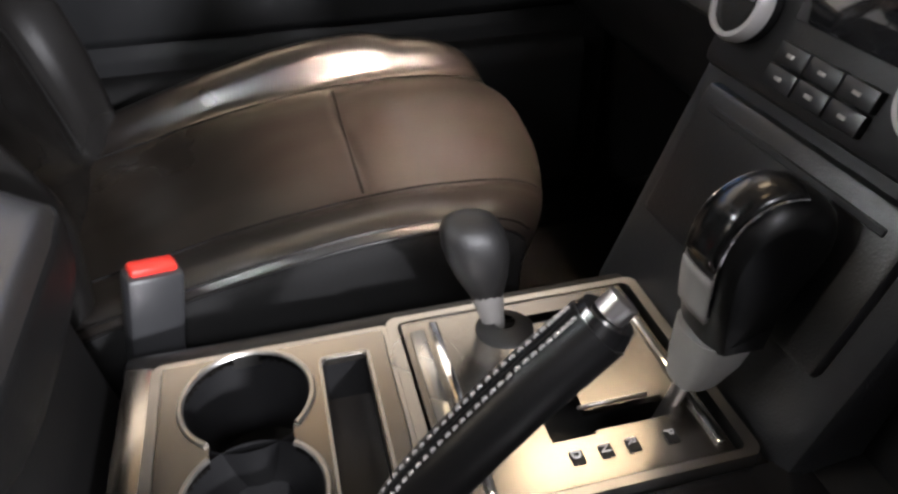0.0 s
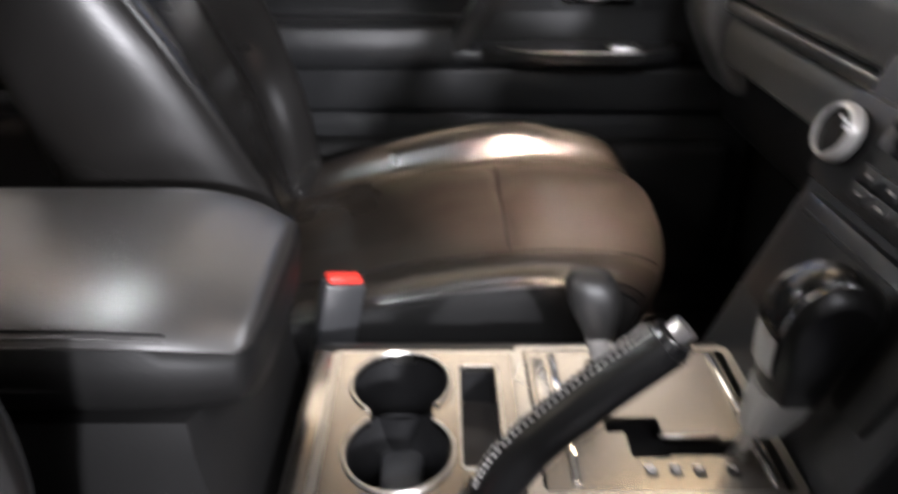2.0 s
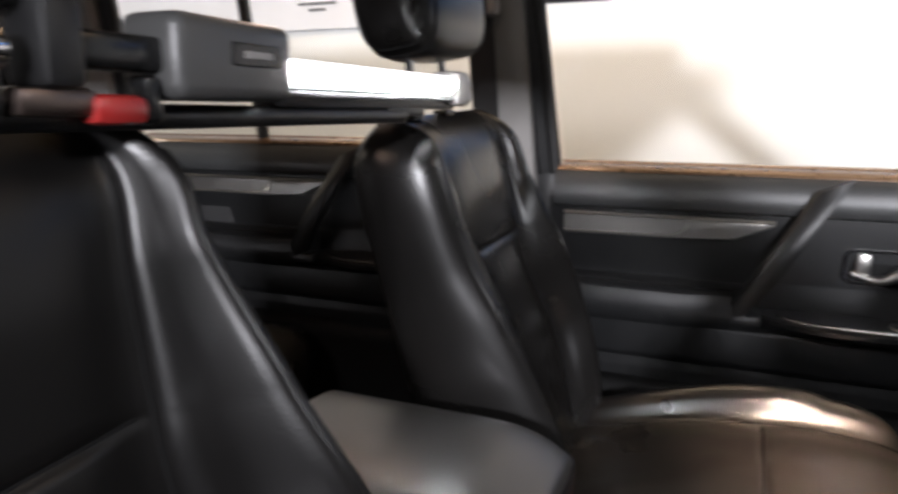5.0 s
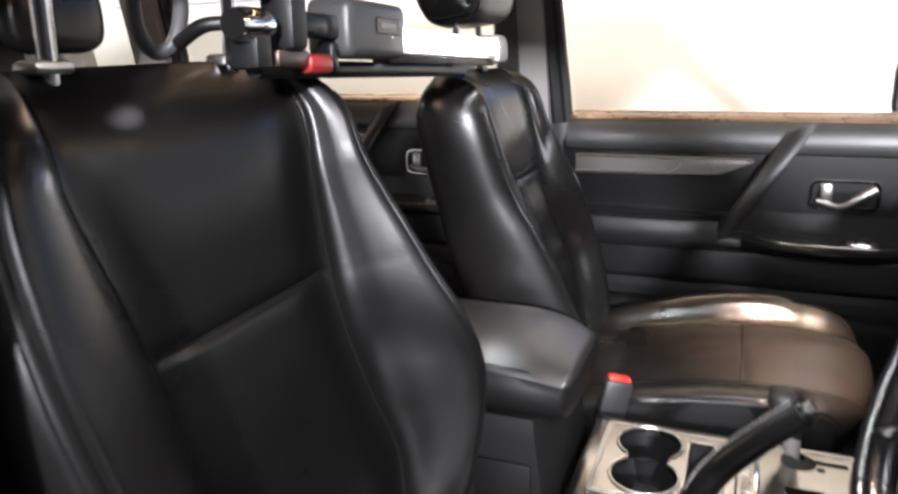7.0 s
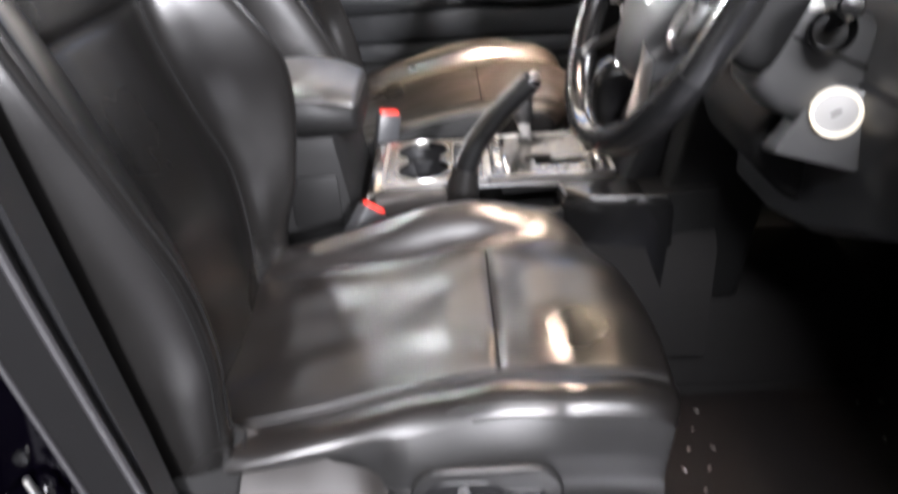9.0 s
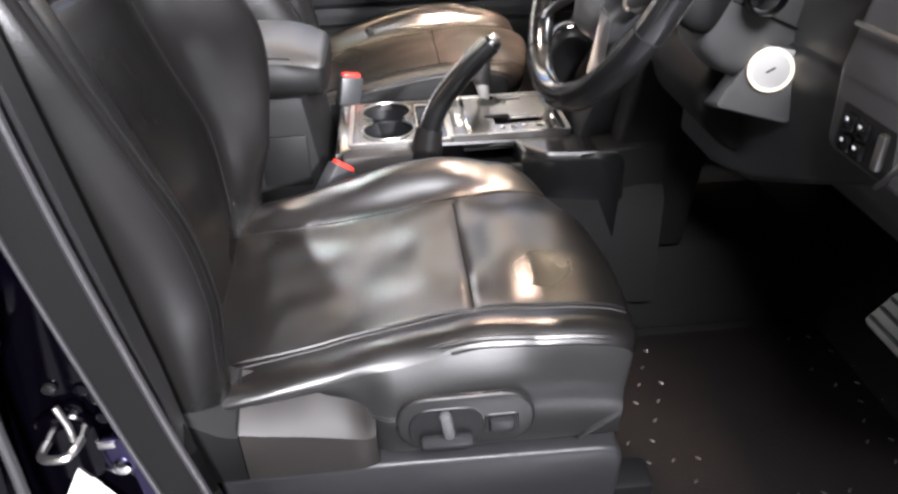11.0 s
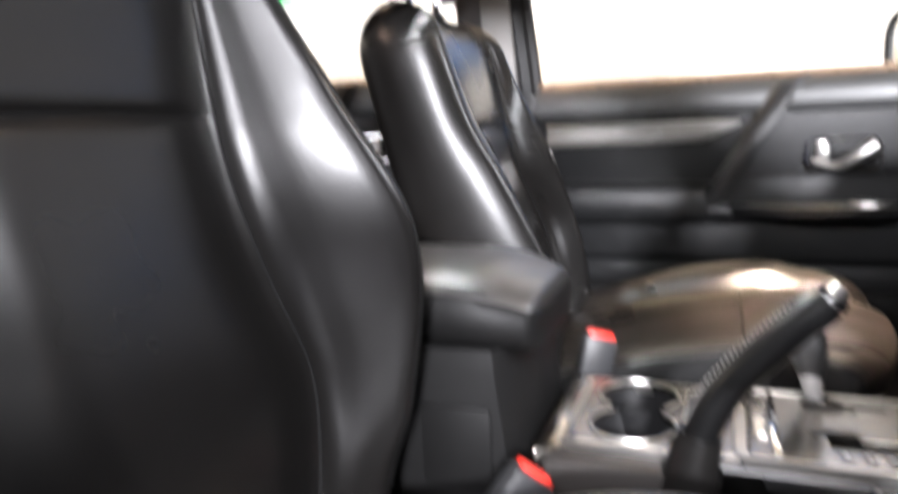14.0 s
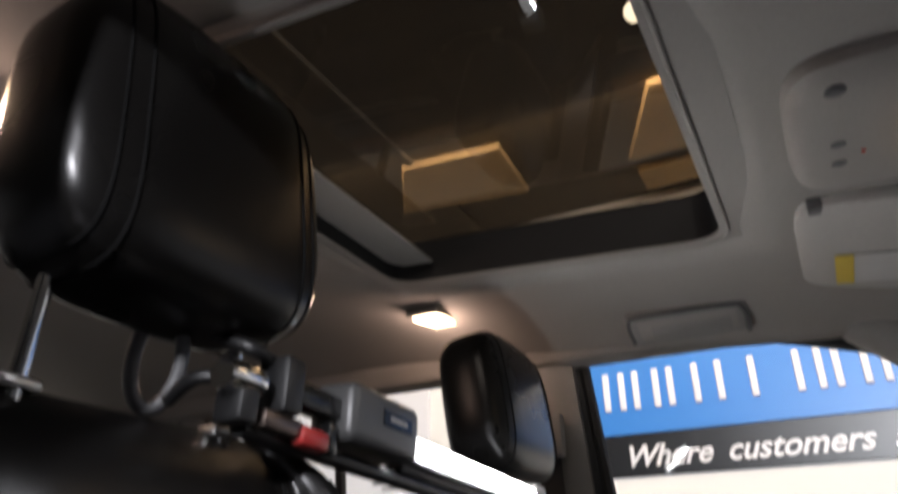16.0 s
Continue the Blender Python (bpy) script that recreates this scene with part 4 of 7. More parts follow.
    for k in (8, 12):
        part("bolster_seam", tube([back_ring(t)[4 * k] for t in steps], 0.0015, 6), SEAM, s)
        side = -1 if k == 8 else 1
        if not power:
            for d in (1, 2) if k == 8 else ():
                part("stitch_line", tube([back_ring(t)[4 * k + side * d] for t in steps[24:]], 0.0008, 5), SEAM, s)
        elif k == 12:
            for d in (8, 10):
                part("stitch_line", tube([back_ring(t)[4 * k + d] for t in steps[2:-2]], 0.0013, 5), SEAM, s)
            part("outer_welt", tube([back_ring(t)[4 * k + 9] for t in steps[2:-2]], 0.0017, 5), LEATHER_BACK, s)
        else:
            part("stitch_line", tube([back_ring(t)[4 * k - 9] for t in steps[2:-2]], 0.0012, 5), SEAM, s)

    # headrest on two posts
    tip = Matrix.Rotation(radians(-8), 4, "Y")
    top_p = back_at(0.992, 0, -0.026)
    hy = -0.392 if power else 0.385
    part("headrest", blob((hx, hy, hr), (0.132 if power else 0.120, 0.285 if power else 0.275, 0.275 if power else 0.245), 3.9, 26, 40, tip), LEATHER, s, "padded black leather headrest", 1.2)
    pw, hh, hd, hv = (0.094, 0.1380, 0.0665, 0.1425) if power else (0.056, 0.1230, 0.0605, 0.1375)
    for q in (-1, 1):
        part("headrest_post", tube([(top_p.x + 0.008, hy + q * pw, top_p.z - 0.03), (hx + 0.004, hy + q * pw, hr - 0.05)], 0.0062, 10), CHROME, s, "chrome headrest post")
        part("post_collar", rbox((top_p.x + 0.006, hy + q * pw, top_p.z + 0.006), (0.024, 0.032, 0.010), 0.004), SATIN if power else PLASTIC, s)
        for v in (0.090, 0.108):
            loop = []
            w = (1 - (v / hv) ** 3.9) ** (1 / 3.9)
            for i in range(36):
                a = 2 * math.pi * i / 36
                p = Vector((hd * w * math.copysign(abs(math.cos(a)) ** (2 / 3.9), math.cos(a)), q * v, hh * w * math.copysign(abs(math.sin(a)) ** (2 / 3.9), math.sin(a))))
                loop.append(tip @ p + Vector((hx, hy, hr)))
            part("headrest_seam", tube(loop, 0.0013, 5, loop=True), SEAM, s)
    # base
    part("seat_base", rbox((X0 - 0.06, y0, 0.66), (0.40, 0.36, 0.16), 0.02), PLASTIC_DK, s)
    part("seat_rail", rbox((X0 - 0.03, y0 + 0.15, 0.55), (0.50, 0.05, 0.12), 0.008), PLASTIC_DK, s)
    part("seat_rail", rbox((X0 - 0.03, y0 - 0.15, 0.55), (0.50, 0.05, 0.12), 0.008), PLASTIC_DK, s)
    oy = y0 + out * 0.219
    part("base_cover", prism([(-0.20, 0.655), (-0.20, 0.745), (-0.03, 0.746), (0.215, 0.741), (0.232, 0.736), (0.238, 0.722), (0.234, 0.655)], "y", min(oy - out * 0.06, oy + out * 0.003), max(oy - out * 0.06, oy + out * 0.003), 0.006, 3), PLASTIC_GR, s, "charcoal plastic base cover")
    rim = spread([(-0.36, 0.860), (-0.30, 0.862), (-0.25, 0.866), (-0.215, 0.858), (-0.185, 0.832), (-0.165, 0.8195), (-0.10, 0.809), (-0.05, 0.799), (-0.038, 0.794)])
    ridge = spread([(-0.36, 0.90), (-0.28, 0.895), (-0.215, 0.885), (-0.165, 0.850), (-0.11, 0.840), (-0.073, 0.830), (-0.045, 0.817), (-0.034, 0.803)])
    # one cover in two: rear near black for shade, front browner for lamp reflection
    for nm, mat, span in (("pivot_cover", SIDE_DK, (-0.36, -0.30, -0.26, -0.235, -0.215, -0.20, -0.185, -0.174, -0.1665)), ("recliner_cover", PLASTIC_BR, (-0.165, -0.14, -0.11, -0.08, -0.06, -0.048, -0.040, -0.034, -0.030))):
        covers = []
        for x in span:
            e = rim(x) if x > -0.166 else 0.816 + 0.03 * smooth01((-0.17 - x) / 0.06)
            h = max(ridge(x), e + 0.004)
            f = 1.0 if x < -0.05 else max(0.0, (-0.029 - x) / 0.021) ** 0.5
            yo = oy + out * (0.001 + 0.009 * f)
            yi = oy - out * (0.052 if x < -0.15 else 0.052 - 0.030 * smooth01((x + 0.15) / 0.07))
            covers.append([(x, yi, 0.746), (x, yi, h), (x, yi + 0.5 * (yo - yi), (h + e) / 2 + 0.002), (x, yo - out * 0.003, e + 0.0012), (x, yo, e - 0.002), (x, yo + out * 0.001, e - 0.025), (x, yo, 0.752), (x, yo - out * 0.006, 0.746)])
        part(nm, loft(covers), mat, s, "moulded recliner cover", 0.5)
    part("cover_joint", tube([(-0.165, oy - out * 0.048, 0.853), (-0.165, oy - out * 0.02, 0.838), (-0.166, oy + out * 0.009, 0.822)], 0.0012, 5), SEAM, s)
    if power:
        fy = oy - out * 0.006
        part("switch_surround", prism(rounded(0.064, 0.800, 0.145, 0.072, 0.032), "y", min(fy, fy + out * 0.009), max(fy, fy + out * 0.009), 0.004, 3), LEATHER_SIDE, s)
        fy += out * 0.004
        part("switch_bowl", prism(rounded(0.043, 0.795, 0.078, 0.056, 0.024), "y", min(fy, fy + out * 0.0065), max(fy, fy + out * 0.0065), 0.001, 1), PLASTIC_DK, s)
        part("slide_switch", rbox((0.043, fy + out * 0.012, 0.782), (0.056, 0.014, 0.014), 0.005), PLASTIC_GR, s)
        part("recline_switch", rbox((0.044, fy + out * 0.012, 0.805), (0.013, 0.014, 0.034), 0.005, rot=(0, -8, 0)), PLASTIC_MID, s)
        part("lumbar_bowl", prism(rounded(0.101, 0.796, 0.036, 0.026, 0.005), "y", min(fy, fy + out * 0.0060), max(fy, fy + out * 0.0060), 0.001, 1), PLASTIC_DK, s)
        part("lumbar_switch", rbox((0.101, fy + out * 0.008, 0.796), (0.026, 0.010, 0.017), 0.003), PLASTIC_GR, s)
    return s


seat("passenger_seat", "black leather front passenger seat with headrest", PASSENGER, 1.565, -0.386, "front seats", False)
seat("driver_seat", "worn black leather driver's seat with power switches", DRIVER, 1.610, -0.345, "front seats", True)


def buckle(y, x, z, tilt, turn, label):
    b = thing("seat_belt_buckle", label, "seat belt", "belt buckles")
    m = pose(x, y, z, 0, tilt, turn)
    bm = rbox((0, 0, -0.055), (0.042, 0.026, 0.11), 0.005, taper=(1.05, 1.0))
    bmesh.ops.transform(bm, matrix=m, verts=bm.verts)
    part("housing", bm, PLASTIC_GR, b)
    bm = rbox((0, 0.001, 0.001), (0.035, 0.017, 0.009), 0.0025)
    bmesh.ops.transform(bm, matrix=m, verts=bm.verts)
    part("release_button", bm, RED, b, "red release button")
    bm = rbox((0, 0, -0.16), (0.022, 0.008, 0.14), 0.003)
    bmesh.ops.transform(bm, matrix=m, verts=bm.verts)
    part("stalk", bm, PLASTIC_DK, b)
    return b


buckle(0.205, -0.066, 0.900, 12, 22, "black seat belt buckle with red button beside the passenger seat")
buckle(-0.135, -0.072, 0.872, 40, 35, "black seat belt buckle with red button beside the driver's seat")

# rear bench
bench = thing("rear_bench_seat", "black leather rear bench seat behind the front seats", "car seat")
part("bench_cushion", blob((-0.98, 0.0, 0.84), (0.56, 1.34, 0.20), 4.5, 16, 36), LEATHER, bench)
part("bench_back", blob((-1.30, 0.0, 1.08), (0.20, 1.34, 0.62), 4.5, 16, 36, Matrix.Rotation(radians(-18), 4, "Y")), LEATHER, bench)
part("bench_base", rbox((-0.98, 0, 0.6), (0.5, 1.3, 0.25), 0.02), PLASTIC_DK, bench)
for y in (-0.4, 0.4):
    part("bench_headrest", blob((-1.40, y, 1.50), (0.10, 0.26, 0.17), 3.4, 14, 20), LEATHER, bench)
    part("bench_post", tube([(-1.39, y, 1.30), (-1.40, y, 1.45)], 0.006, 8), CHROME, bench)

# ---- centre console ----
CZ = 0.872
con = thing("centre_console", "dark centre console with champagne metal panels, cup holders and gear gate", "console")
# carpet black on the console sides stands in for footwell shade
part("console_body", loft([[(x, y0, 0.58), (x, y0 + 0.01, zt - 0.02), (x, y0 + 0.025, zt), (x, y1 - 0.02, zt), (x, y1 - 0.005, zt - 0.015), (x, y1, 0.58)] for x, y0, y1, zt in
                           ((-0.46, -0.09, 0.15, 0.80), (-0.10, -0.105, 0.150, 0.80), (0.10, -0.135, 0.145, 0.795), (0.24, -0.14, 0.145, 0.80), (0.36, -0.15, 0.155, 0.80), (0.44, -0.16, 0.165, 0.80))]), CARPET, con)


def panel_with_holes(name, x0, x1, y0, y1, holes, mat, thick=0.006, step=0.0025, label=""):
    """A flat panel of the console with openings cut right through; holes: tests of (x, y)."""
    nx, ny = int((x1 - x0) / step), int((y1 - y0) / step)
    bm = bmesh.new()
    vs = {}

    def v(i, j, z):
        k = (i, j, z)
        if k not in vs:
            vs[k] = bm.verts.new((x0 + (x1 - x0) * i / nx, y0 + (y1 - y0) * j / ny, CZ if z else CZ - thick))
        return vs[k]

    solid = [[not any(h(x0 + (x1 - x0) * (i + 0.5) / nx, y0 + (y1 - y0) * (j + 0.5) / ny) for h in holes) for j in range(ny)] for i in range(nx)]
    for i in range(nx):
        for j in range(ny):
            if not solid[i][j]:
                continue
            bm.faces.new((v(i, j, 1), v(i + 1, j, 1), v(i + 1, j + 1, 1), v(i, j + 1, 1)))
            for di, dj, a, b in ((-1, 0, (i, j + 1), (i, j)), (1, 0, (i + 1, j), (i + 1, j + 1)), (0, -1, (i, j), (i + 1, j)), (0, 1, (i + 1, j + 1), (i, j + 1))):
                p, q = i + di, j + dj
                if not (0 <= p < nx and 0 <= q < ny and solid[p][q]):
                    bm.faces.new((v(*a, 1), v(*a, 0), v(*b, 0), v(*b, 1)))
    bmesh.ops.recalc_face_normals(bm, faces=bm.faces)
    return part(name, bm, mat, con, label)


CUPS = ((-0.002, 0.077, 0.0425), (0.0, -0.004, 0.0425))


def in_cups(x, y):
    return any((x - a) ** 2 + (y - b) ** 2 < r * r for a, b, r in CUPS) or (abs(x) < 0.026 and 0.0 < y < 0.08)


def in_tray(x, y):
    return 0.050 < x < 0.083 and -0.022 < y < 0.100


def in_gate(x, y):
    return (0.209 < x < 0.268 and -0.009 < y < 0.009) or (0.181 < x < 0.212 and -0.012 < y < 0.034) or (0.168 < x < 0.20 and 0.016 < y < 0.034)


def in_low_gate(x, y):
    return 0.170 < x < 0.245 and 0.097 < y < 0.107


part("rear_panel_frame", frame_ring(rounded(0.019, 0.0345, 0.172, 0.182, 0.008), rounded(0.019, 0.0345, 0.158, 0.170, 0.006), "z", CZ - 0.012, CZ - 0.0008), SATIN, con)
panel_with_holes("rear_metal_panel", -0.059, 0.097, -0.050, 0.120, (in_cups, in_tray), TRIM, label="champagne metal panel with two cup openings")
panel_with_holes("gear_metal_panel", 0.112, 0.290, -0.045, 0.122, (in_gate, in_low_gate), TRIM, label="champagne metal gear gate panel")
part("gear_panel_frame", frame_ring(rounded(0.203, 0.0385, 0.204, 0.182, 0.008), rounded(0.203, 0.0385, 0.188, 0.170, 0.006), "z", CZ - 0.012, CZ + 0.0012), SATIN, con)
part("panel_gap", rbox((0.1045, 0.036, CZ - 0.006), (0.010, 0.176, 0.008), 0.002), PLASTIC_DK, con)
for x, w in ((0.135, 0.007), (0.283, 0.006)):
    part("bright_strip", rbox((x, 0.038, CZ + 0.0015), (w, 0.155, 0.004), 0.0015), CHROME, con, "bright chrome strip")
part("gate_edge", rbox((0.122, 0.055, CZ + 0.0012), (0.011, 0.11, 0.003), 0.0012), SATIN, con)
for a, b, r in CUPS:
    part("cup_well", lathe([(r - 0.004, -0.075), (r + 0.002, -0.002)], Matrix.Translation((a, b, CZ)), 40, None, True), PLASTIC_DK, con, "deep dark cup holder")
    rim = [(a + (r + 0.001) * math.cos(q), b + (r + 0.001) * math.sin(q), CZ + 0.0008) for q in [2 * math.pi * i / 48 for i in range(48)] if not (abs(a + r * math.cos(q)) < 0.025 and 0.02 < b + r * math.sin(q) < 0.055)]
    k = next((i for i in range(len(rim)) if (Vector(rim[i]) - Vector(rim[i - 1])).length > 0.02), 0)
    part("cup_rim", tube(rim[k:] + rim[:k], 0.0022, 6), SATIN, con)
part("cup_divider", rbox((0.0, 0.02, CZ - 0.055), (0.036, 0.07, 0.03), 0.006), PLASTIC_GR, con)
part("tray_well", frame_ring(rounded(0.0665, 0.039, 0.041, 0.130, 0.006), rounded(0.0665, 0.039, 0.033, 0.122, 0.004), "z", CZ - 0.045, CZ - 0.004), PLASTIC_DK, con)
part("tray_floor", rbox((0.0665, 0.039, CZ - 0.045), (0.04, 0.13, 0.006), 0.001, 1), PLASTIC_BR, con)
part("tray_rim", frame_ring(rounded(0.0665, 0.039, 0.037, 0.126, 0.006), rounded(0.0665, 0.039, 0.033, 0.122, 0.004), "z", CZ - 0.002, CZ + 0.0015), SATIN, con)
part("gate_floor", rbox((0.205, 0.04, CZ - 0.03), (0.16, 0.16, 0.006), 0.001, 1), PLASTIC_DK, con)
part("gate_liner", rbox((0.233, 0.0105, CZ + 0.0008), (0.05, 0.002, 0.003), 0.0008, 1), SATIN, con)
for letter, x in (("D", 0.193), ("N", 0.212), ("R", 0.230), ("P", 0.256)):
    part("letter_box", rbox((x, -0.0262, CZ + 0.0006), (0.0085, 0.010, 0.0012), 0.0004, 1), PLASTIC_DK, con)
    lettering("gate_letter", letter, Matrix.Translation((x + 0.004, -0.022, CZ + 0.0012)) @ Matrix.Rotation(radians(-90), 4, "Z") @ Matrix.Translation((-0.001, -0.0072, 0)), 0.0088, WHITEV, con, 0, 0.0006)
for i in range(3):
    part("range_mark", rbox((0.176 + 0.018 * i, 0.085, CZ + 0.0008), (0.009, 0.008, 0.001), 0.0003, 1), PLASTIC_DK, con)
# sides of the console
part("rear_strip", prism([(-0.088, -0.08), (-0.062, -0.062), (-0.062, 0.128), (-0.088, 0.135)], "z", CZ - 0.03, CZ - 0.004, 0.004), TRIM, con)
part("near_ledge", prism([(-0.075, -0.095), (0.055, -0.088), (0.055, -0.056), (-0.075, -0.056)], "z", CZ - 0.05, CZ - 0.006, 0.005), PLASTIC_BR, con)
part("near_ledge_front", loft([[(x, -0.054, z1), (x, y - 0.012 * (z1 - 0.84) / 0.02 + 0.012, z1), (x, y - 0.004, z1 - 0.004), (x, y - 0.010, z1 - 0.014), (x, y - 0.014, 0.70), (x, -0.054, 0.70)] for x, y, z1 in
                               ((0.206, -0.104, 0.846), (0.209, -0.106, 0.856), (0.214, -0.108, 0.861), (0.26, -0.116, 0.863), (0.32, -0.124, 0.864), (0.362, -0.130, 0.862), (0.372, -0.128, 0.852), (0.376, -0.120, 0.70))]), GLOSS, con, "satin moulded console shoulder", 0.9)
part("side_pocket", prism([(0.085, -0.118), (0.206, -0.122), (0.206, -0.062), (0.085, -0.062)], "z", CZ - 0.09, CZ - 0.07, 0.004), PLASTIC_DK, con, "dark open side pocket")
part("pocket_wall", prism([(0.060, -0.122), (0.21, -0.128), (0.21, -0.118), (0.060, -0.112)], "z", 0.70, CZ - 0.022, 0.004), PLASTIC, con)
part("pocket_edge", tube(curve_points([(0.085, -0.0575, CZ - 0.0095), (0.15, -0.059, CZ - 0.0095), (0.203, -0.0605, CZ - 0.0095), (0.2105, -0.066, CZ - 0.0095), (0.2135, -0.080, CZ - 0.0095), (0.2165, -0.104, CZ - 0.011)], 30), 0.0026, 8), PLASTIC_MID, con, "thin grey pocket edge")
# plinth blackened where no lamp reaches it
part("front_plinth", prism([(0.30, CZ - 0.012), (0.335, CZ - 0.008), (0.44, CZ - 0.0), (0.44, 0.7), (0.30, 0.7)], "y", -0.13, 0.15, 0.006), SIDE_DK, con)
part("far_rail", prism([(-0.09, 0.125), (0.31, 0.125), (0.33, 0.148), (-0.09, 0.148)], "z", 0.78, CZ - 0.006, 0.006), PLASTIC, con)

box = thing("armrest_box", "console storage box with padded black leather lid", "armrest")
lid = []
for i in range(17):
    t = i / 16
    x = -0.41 + 0.308 * t
    d = 0.0 if t < 0.6 else 0.020 * ((t - 0.6) / 0.4) ** 3.0
    wy = 0.122 - (0.018 * ((t - 0.7) / 0.3) ** 2.6 if t > 0.7 else 0)
    cy = 0.052
    ring = []
    for k in range(28):
        a = 2 * math.pi * k / 28
        ring.append((x, cy + wy * math.copysign(abs(math.cos(a)) ** 0.62, math.cos(a)), 0.992 - d * 0.6 + (0.046 - d * 0.5) * math.copysign(abs(math.sin(a)) ** 0.78, math.sin(a))))
    lid.append(ring)
for f, dx in ((0.975, 0.003), (0.93, 0.006), (0.84, 0.009), (0.6, 0.011)):
    lid.append([(x + dx, cy + (p[1] - cy) * f, 0.985 + (p[2] - 0.985) * f) for p in lid[16]])
part("lid", loft(lid), LEATHER_LID, box, "padded leather lid with stitched edge", 1.0)
under = []
for i, r in enumerate(lid):
    loop = [Vector(r[k % 28]) for k in range(12, 31)]
    mid = Vector((r[0][0], 0.052, 0.992))
    under.append([mid + (p - mid) * 1.014 + Vector((0.0015 if i > 16 else 0, 0, 0)) for p in loop])
part("lid_base", loft(under), BOXSIDE, box, "dark moulded underside of the lid", 1.0)
for f in (0.15, 0.55):
    part("lid_stitching", tube([Vector(r[11]).lerp(Vector(r[12]), f) + Vector((0, -0.0004, 0.0005)) for r in lid[1:15]], 0.0010, 6), SEAM if f < 0.5 else STITCH, box)
part("lid_seam", tube([(x, 0.052 - 0.1232, 0.990) for x in (-0.39, -0.3, -0.22)] + [(-0.16, -0.064, 0.984), (-0.118, -0.050, 0.974), (-0.1005, -0.02, 0.970), (-0.1005, 0.1, 0.970), (-0.118, 0.155, 0.974)], 0.0026, 6), SEAM, box)
part("box_wall", loft([[(-0.42, y0, z), (f, y0, z), (f + 0.008, y0 + 0.02, z), (f + 0.008, y1 - 0.02, z), (f, y1, z), (-0.42, y1, z)] for z, y0, y1, f in
                       ((0.56, -0.08, 0.15, -0.10), (0.80, -0.085, 0.155, -0.105), (0.940, -0.080, 0.16, -0.125), (0.962, -0.070, 0.150, -0.13))]), BOXSIDE, box)
part("box_recess", rbox((-0.165, -0.086, 0.865), (0.075, 0.006, 0.085), 0.003), BOXSIDE, box)
part("lid_catch", rbox((-0.118, 0.03, 0.955), (0.02, 0.06, 0.03), 0.005), PLASTIC_DK, box)

# handbrake
hb = thing("handbrake_lever", "black leather handbrake lever with stitched seam, pulled up", "handbrake")
foot, tip = Vector((0.062, -0.074, 0.845)), Vector((0.170, -0.077, 1.036))
axis_p = curve_points([(0.055, -0.078, 0.80), (0.062, -0.076, 0.875), (0.082, -0.076, 0.935), (0.125, -0.077, 0.99), (0.166, -0.077, 1.030)], 28)
part("grip", tube(axis_p[9:], lambda t: 0.0175 - 0.002 * t, 14), LEATHER_GRIP, hb, "black leather grip")
part("gaiter", tube(axis_p[:11], lambda t: 0.034 - 0.0135 * t, 14), LEATHER, hb, "soft leather gaiter")
part("end_cap", tube([axis_p[-1], tip], lambda t: 0.0150 - 0.002 * t, 14), GLOSS, hb)
part("push_button", tube([tip, tip + Vector((0.006, 0, 0.0065))], 0.0078, 14), SATIN, hb, "bright push button")
for i in range(11, len(axis_p) - 1):
    for f in (0.0, 0.5):
        p = axis_p[i] * (1 - f) + axis_p[i + 1] * f
        d = (axis_p[i + 1] - axis_p[i]).normalized()
        up = Vector((-d.z, 0, d.x))
        c = p + up * 0.0172
        for y in (-0.0036, 0.0036):
            e = c + Vector((0, y, -0.0004))
            part("stitch", tube([e - d * 0.0013 - up * 0.0003, e + up * 0.0005, e + d * 0.0013 - up * 0.0003], 0.0008, 5), STITCH_PALE, hb)
    part("seam_groove", tube([axis_p[i] + Vector((-(axis_p[i + 1] - axis_p[i]).normalized().z, 0, (axis_p[i + 1] - axis_p[i]).normalized().x)) * 0.0166, axis_p[i + 1] + Vector((-(axis_p[i + 1] - axis_p[i]).normalized().z, 0, (axis_p[i + 1] - axis_p[i]).normalized().x)) * 0.0166], 0.0012, 5), SEAM, hb)

# gear lever
gl = thing("gear_lever", "black leather automatic gear lever with grey collar and gloss inlay", "gear lever")
GX, GY = 0.291, 0.002
part("shaft", tube([(0.262, 0.0, 0.845), (GX - 0.008, GY, 0.905)], 0.0055, 10), SATIN, gl)
DZ = 0.012
outline = [(-0.020, 0.918), (-0.0245, 0.940), (-0.027, 0.965), (-0.0255, 0.988), (-0.018, 1.006), (-0.004, 1.017), (0.014, 1.021), (0.034, 1.017), (0.050, 1.006), (0.055, 0.992), (0.049, 0.976), (0.037, 0.959), (0.027, 0.942), (0.022, 0.926), (0.020, 0.918)]
outline = [(0.92 * p.x + 0.002, p.z + DZ) for p in curve_points([(x, 0, z) for x, z in outline], 60)]


def slice_at(k, grow=0.0):
    """The knob's outline at k, from -1 to 1 across it."""
    f = 1 - 0.30 * abs(k) ** 3.2
    cx, cz = 0.008, 0.977
    return [(GX + cx + (x - cx) * f + grow * (x - cx) / 0.04, GY + 0.0245 * k, cz + (z - cz) * (f if z > cz else 1 - 0.03 * abs(k) ** 3) + grow * (z - cz) / 0.05) for x, z in outline]


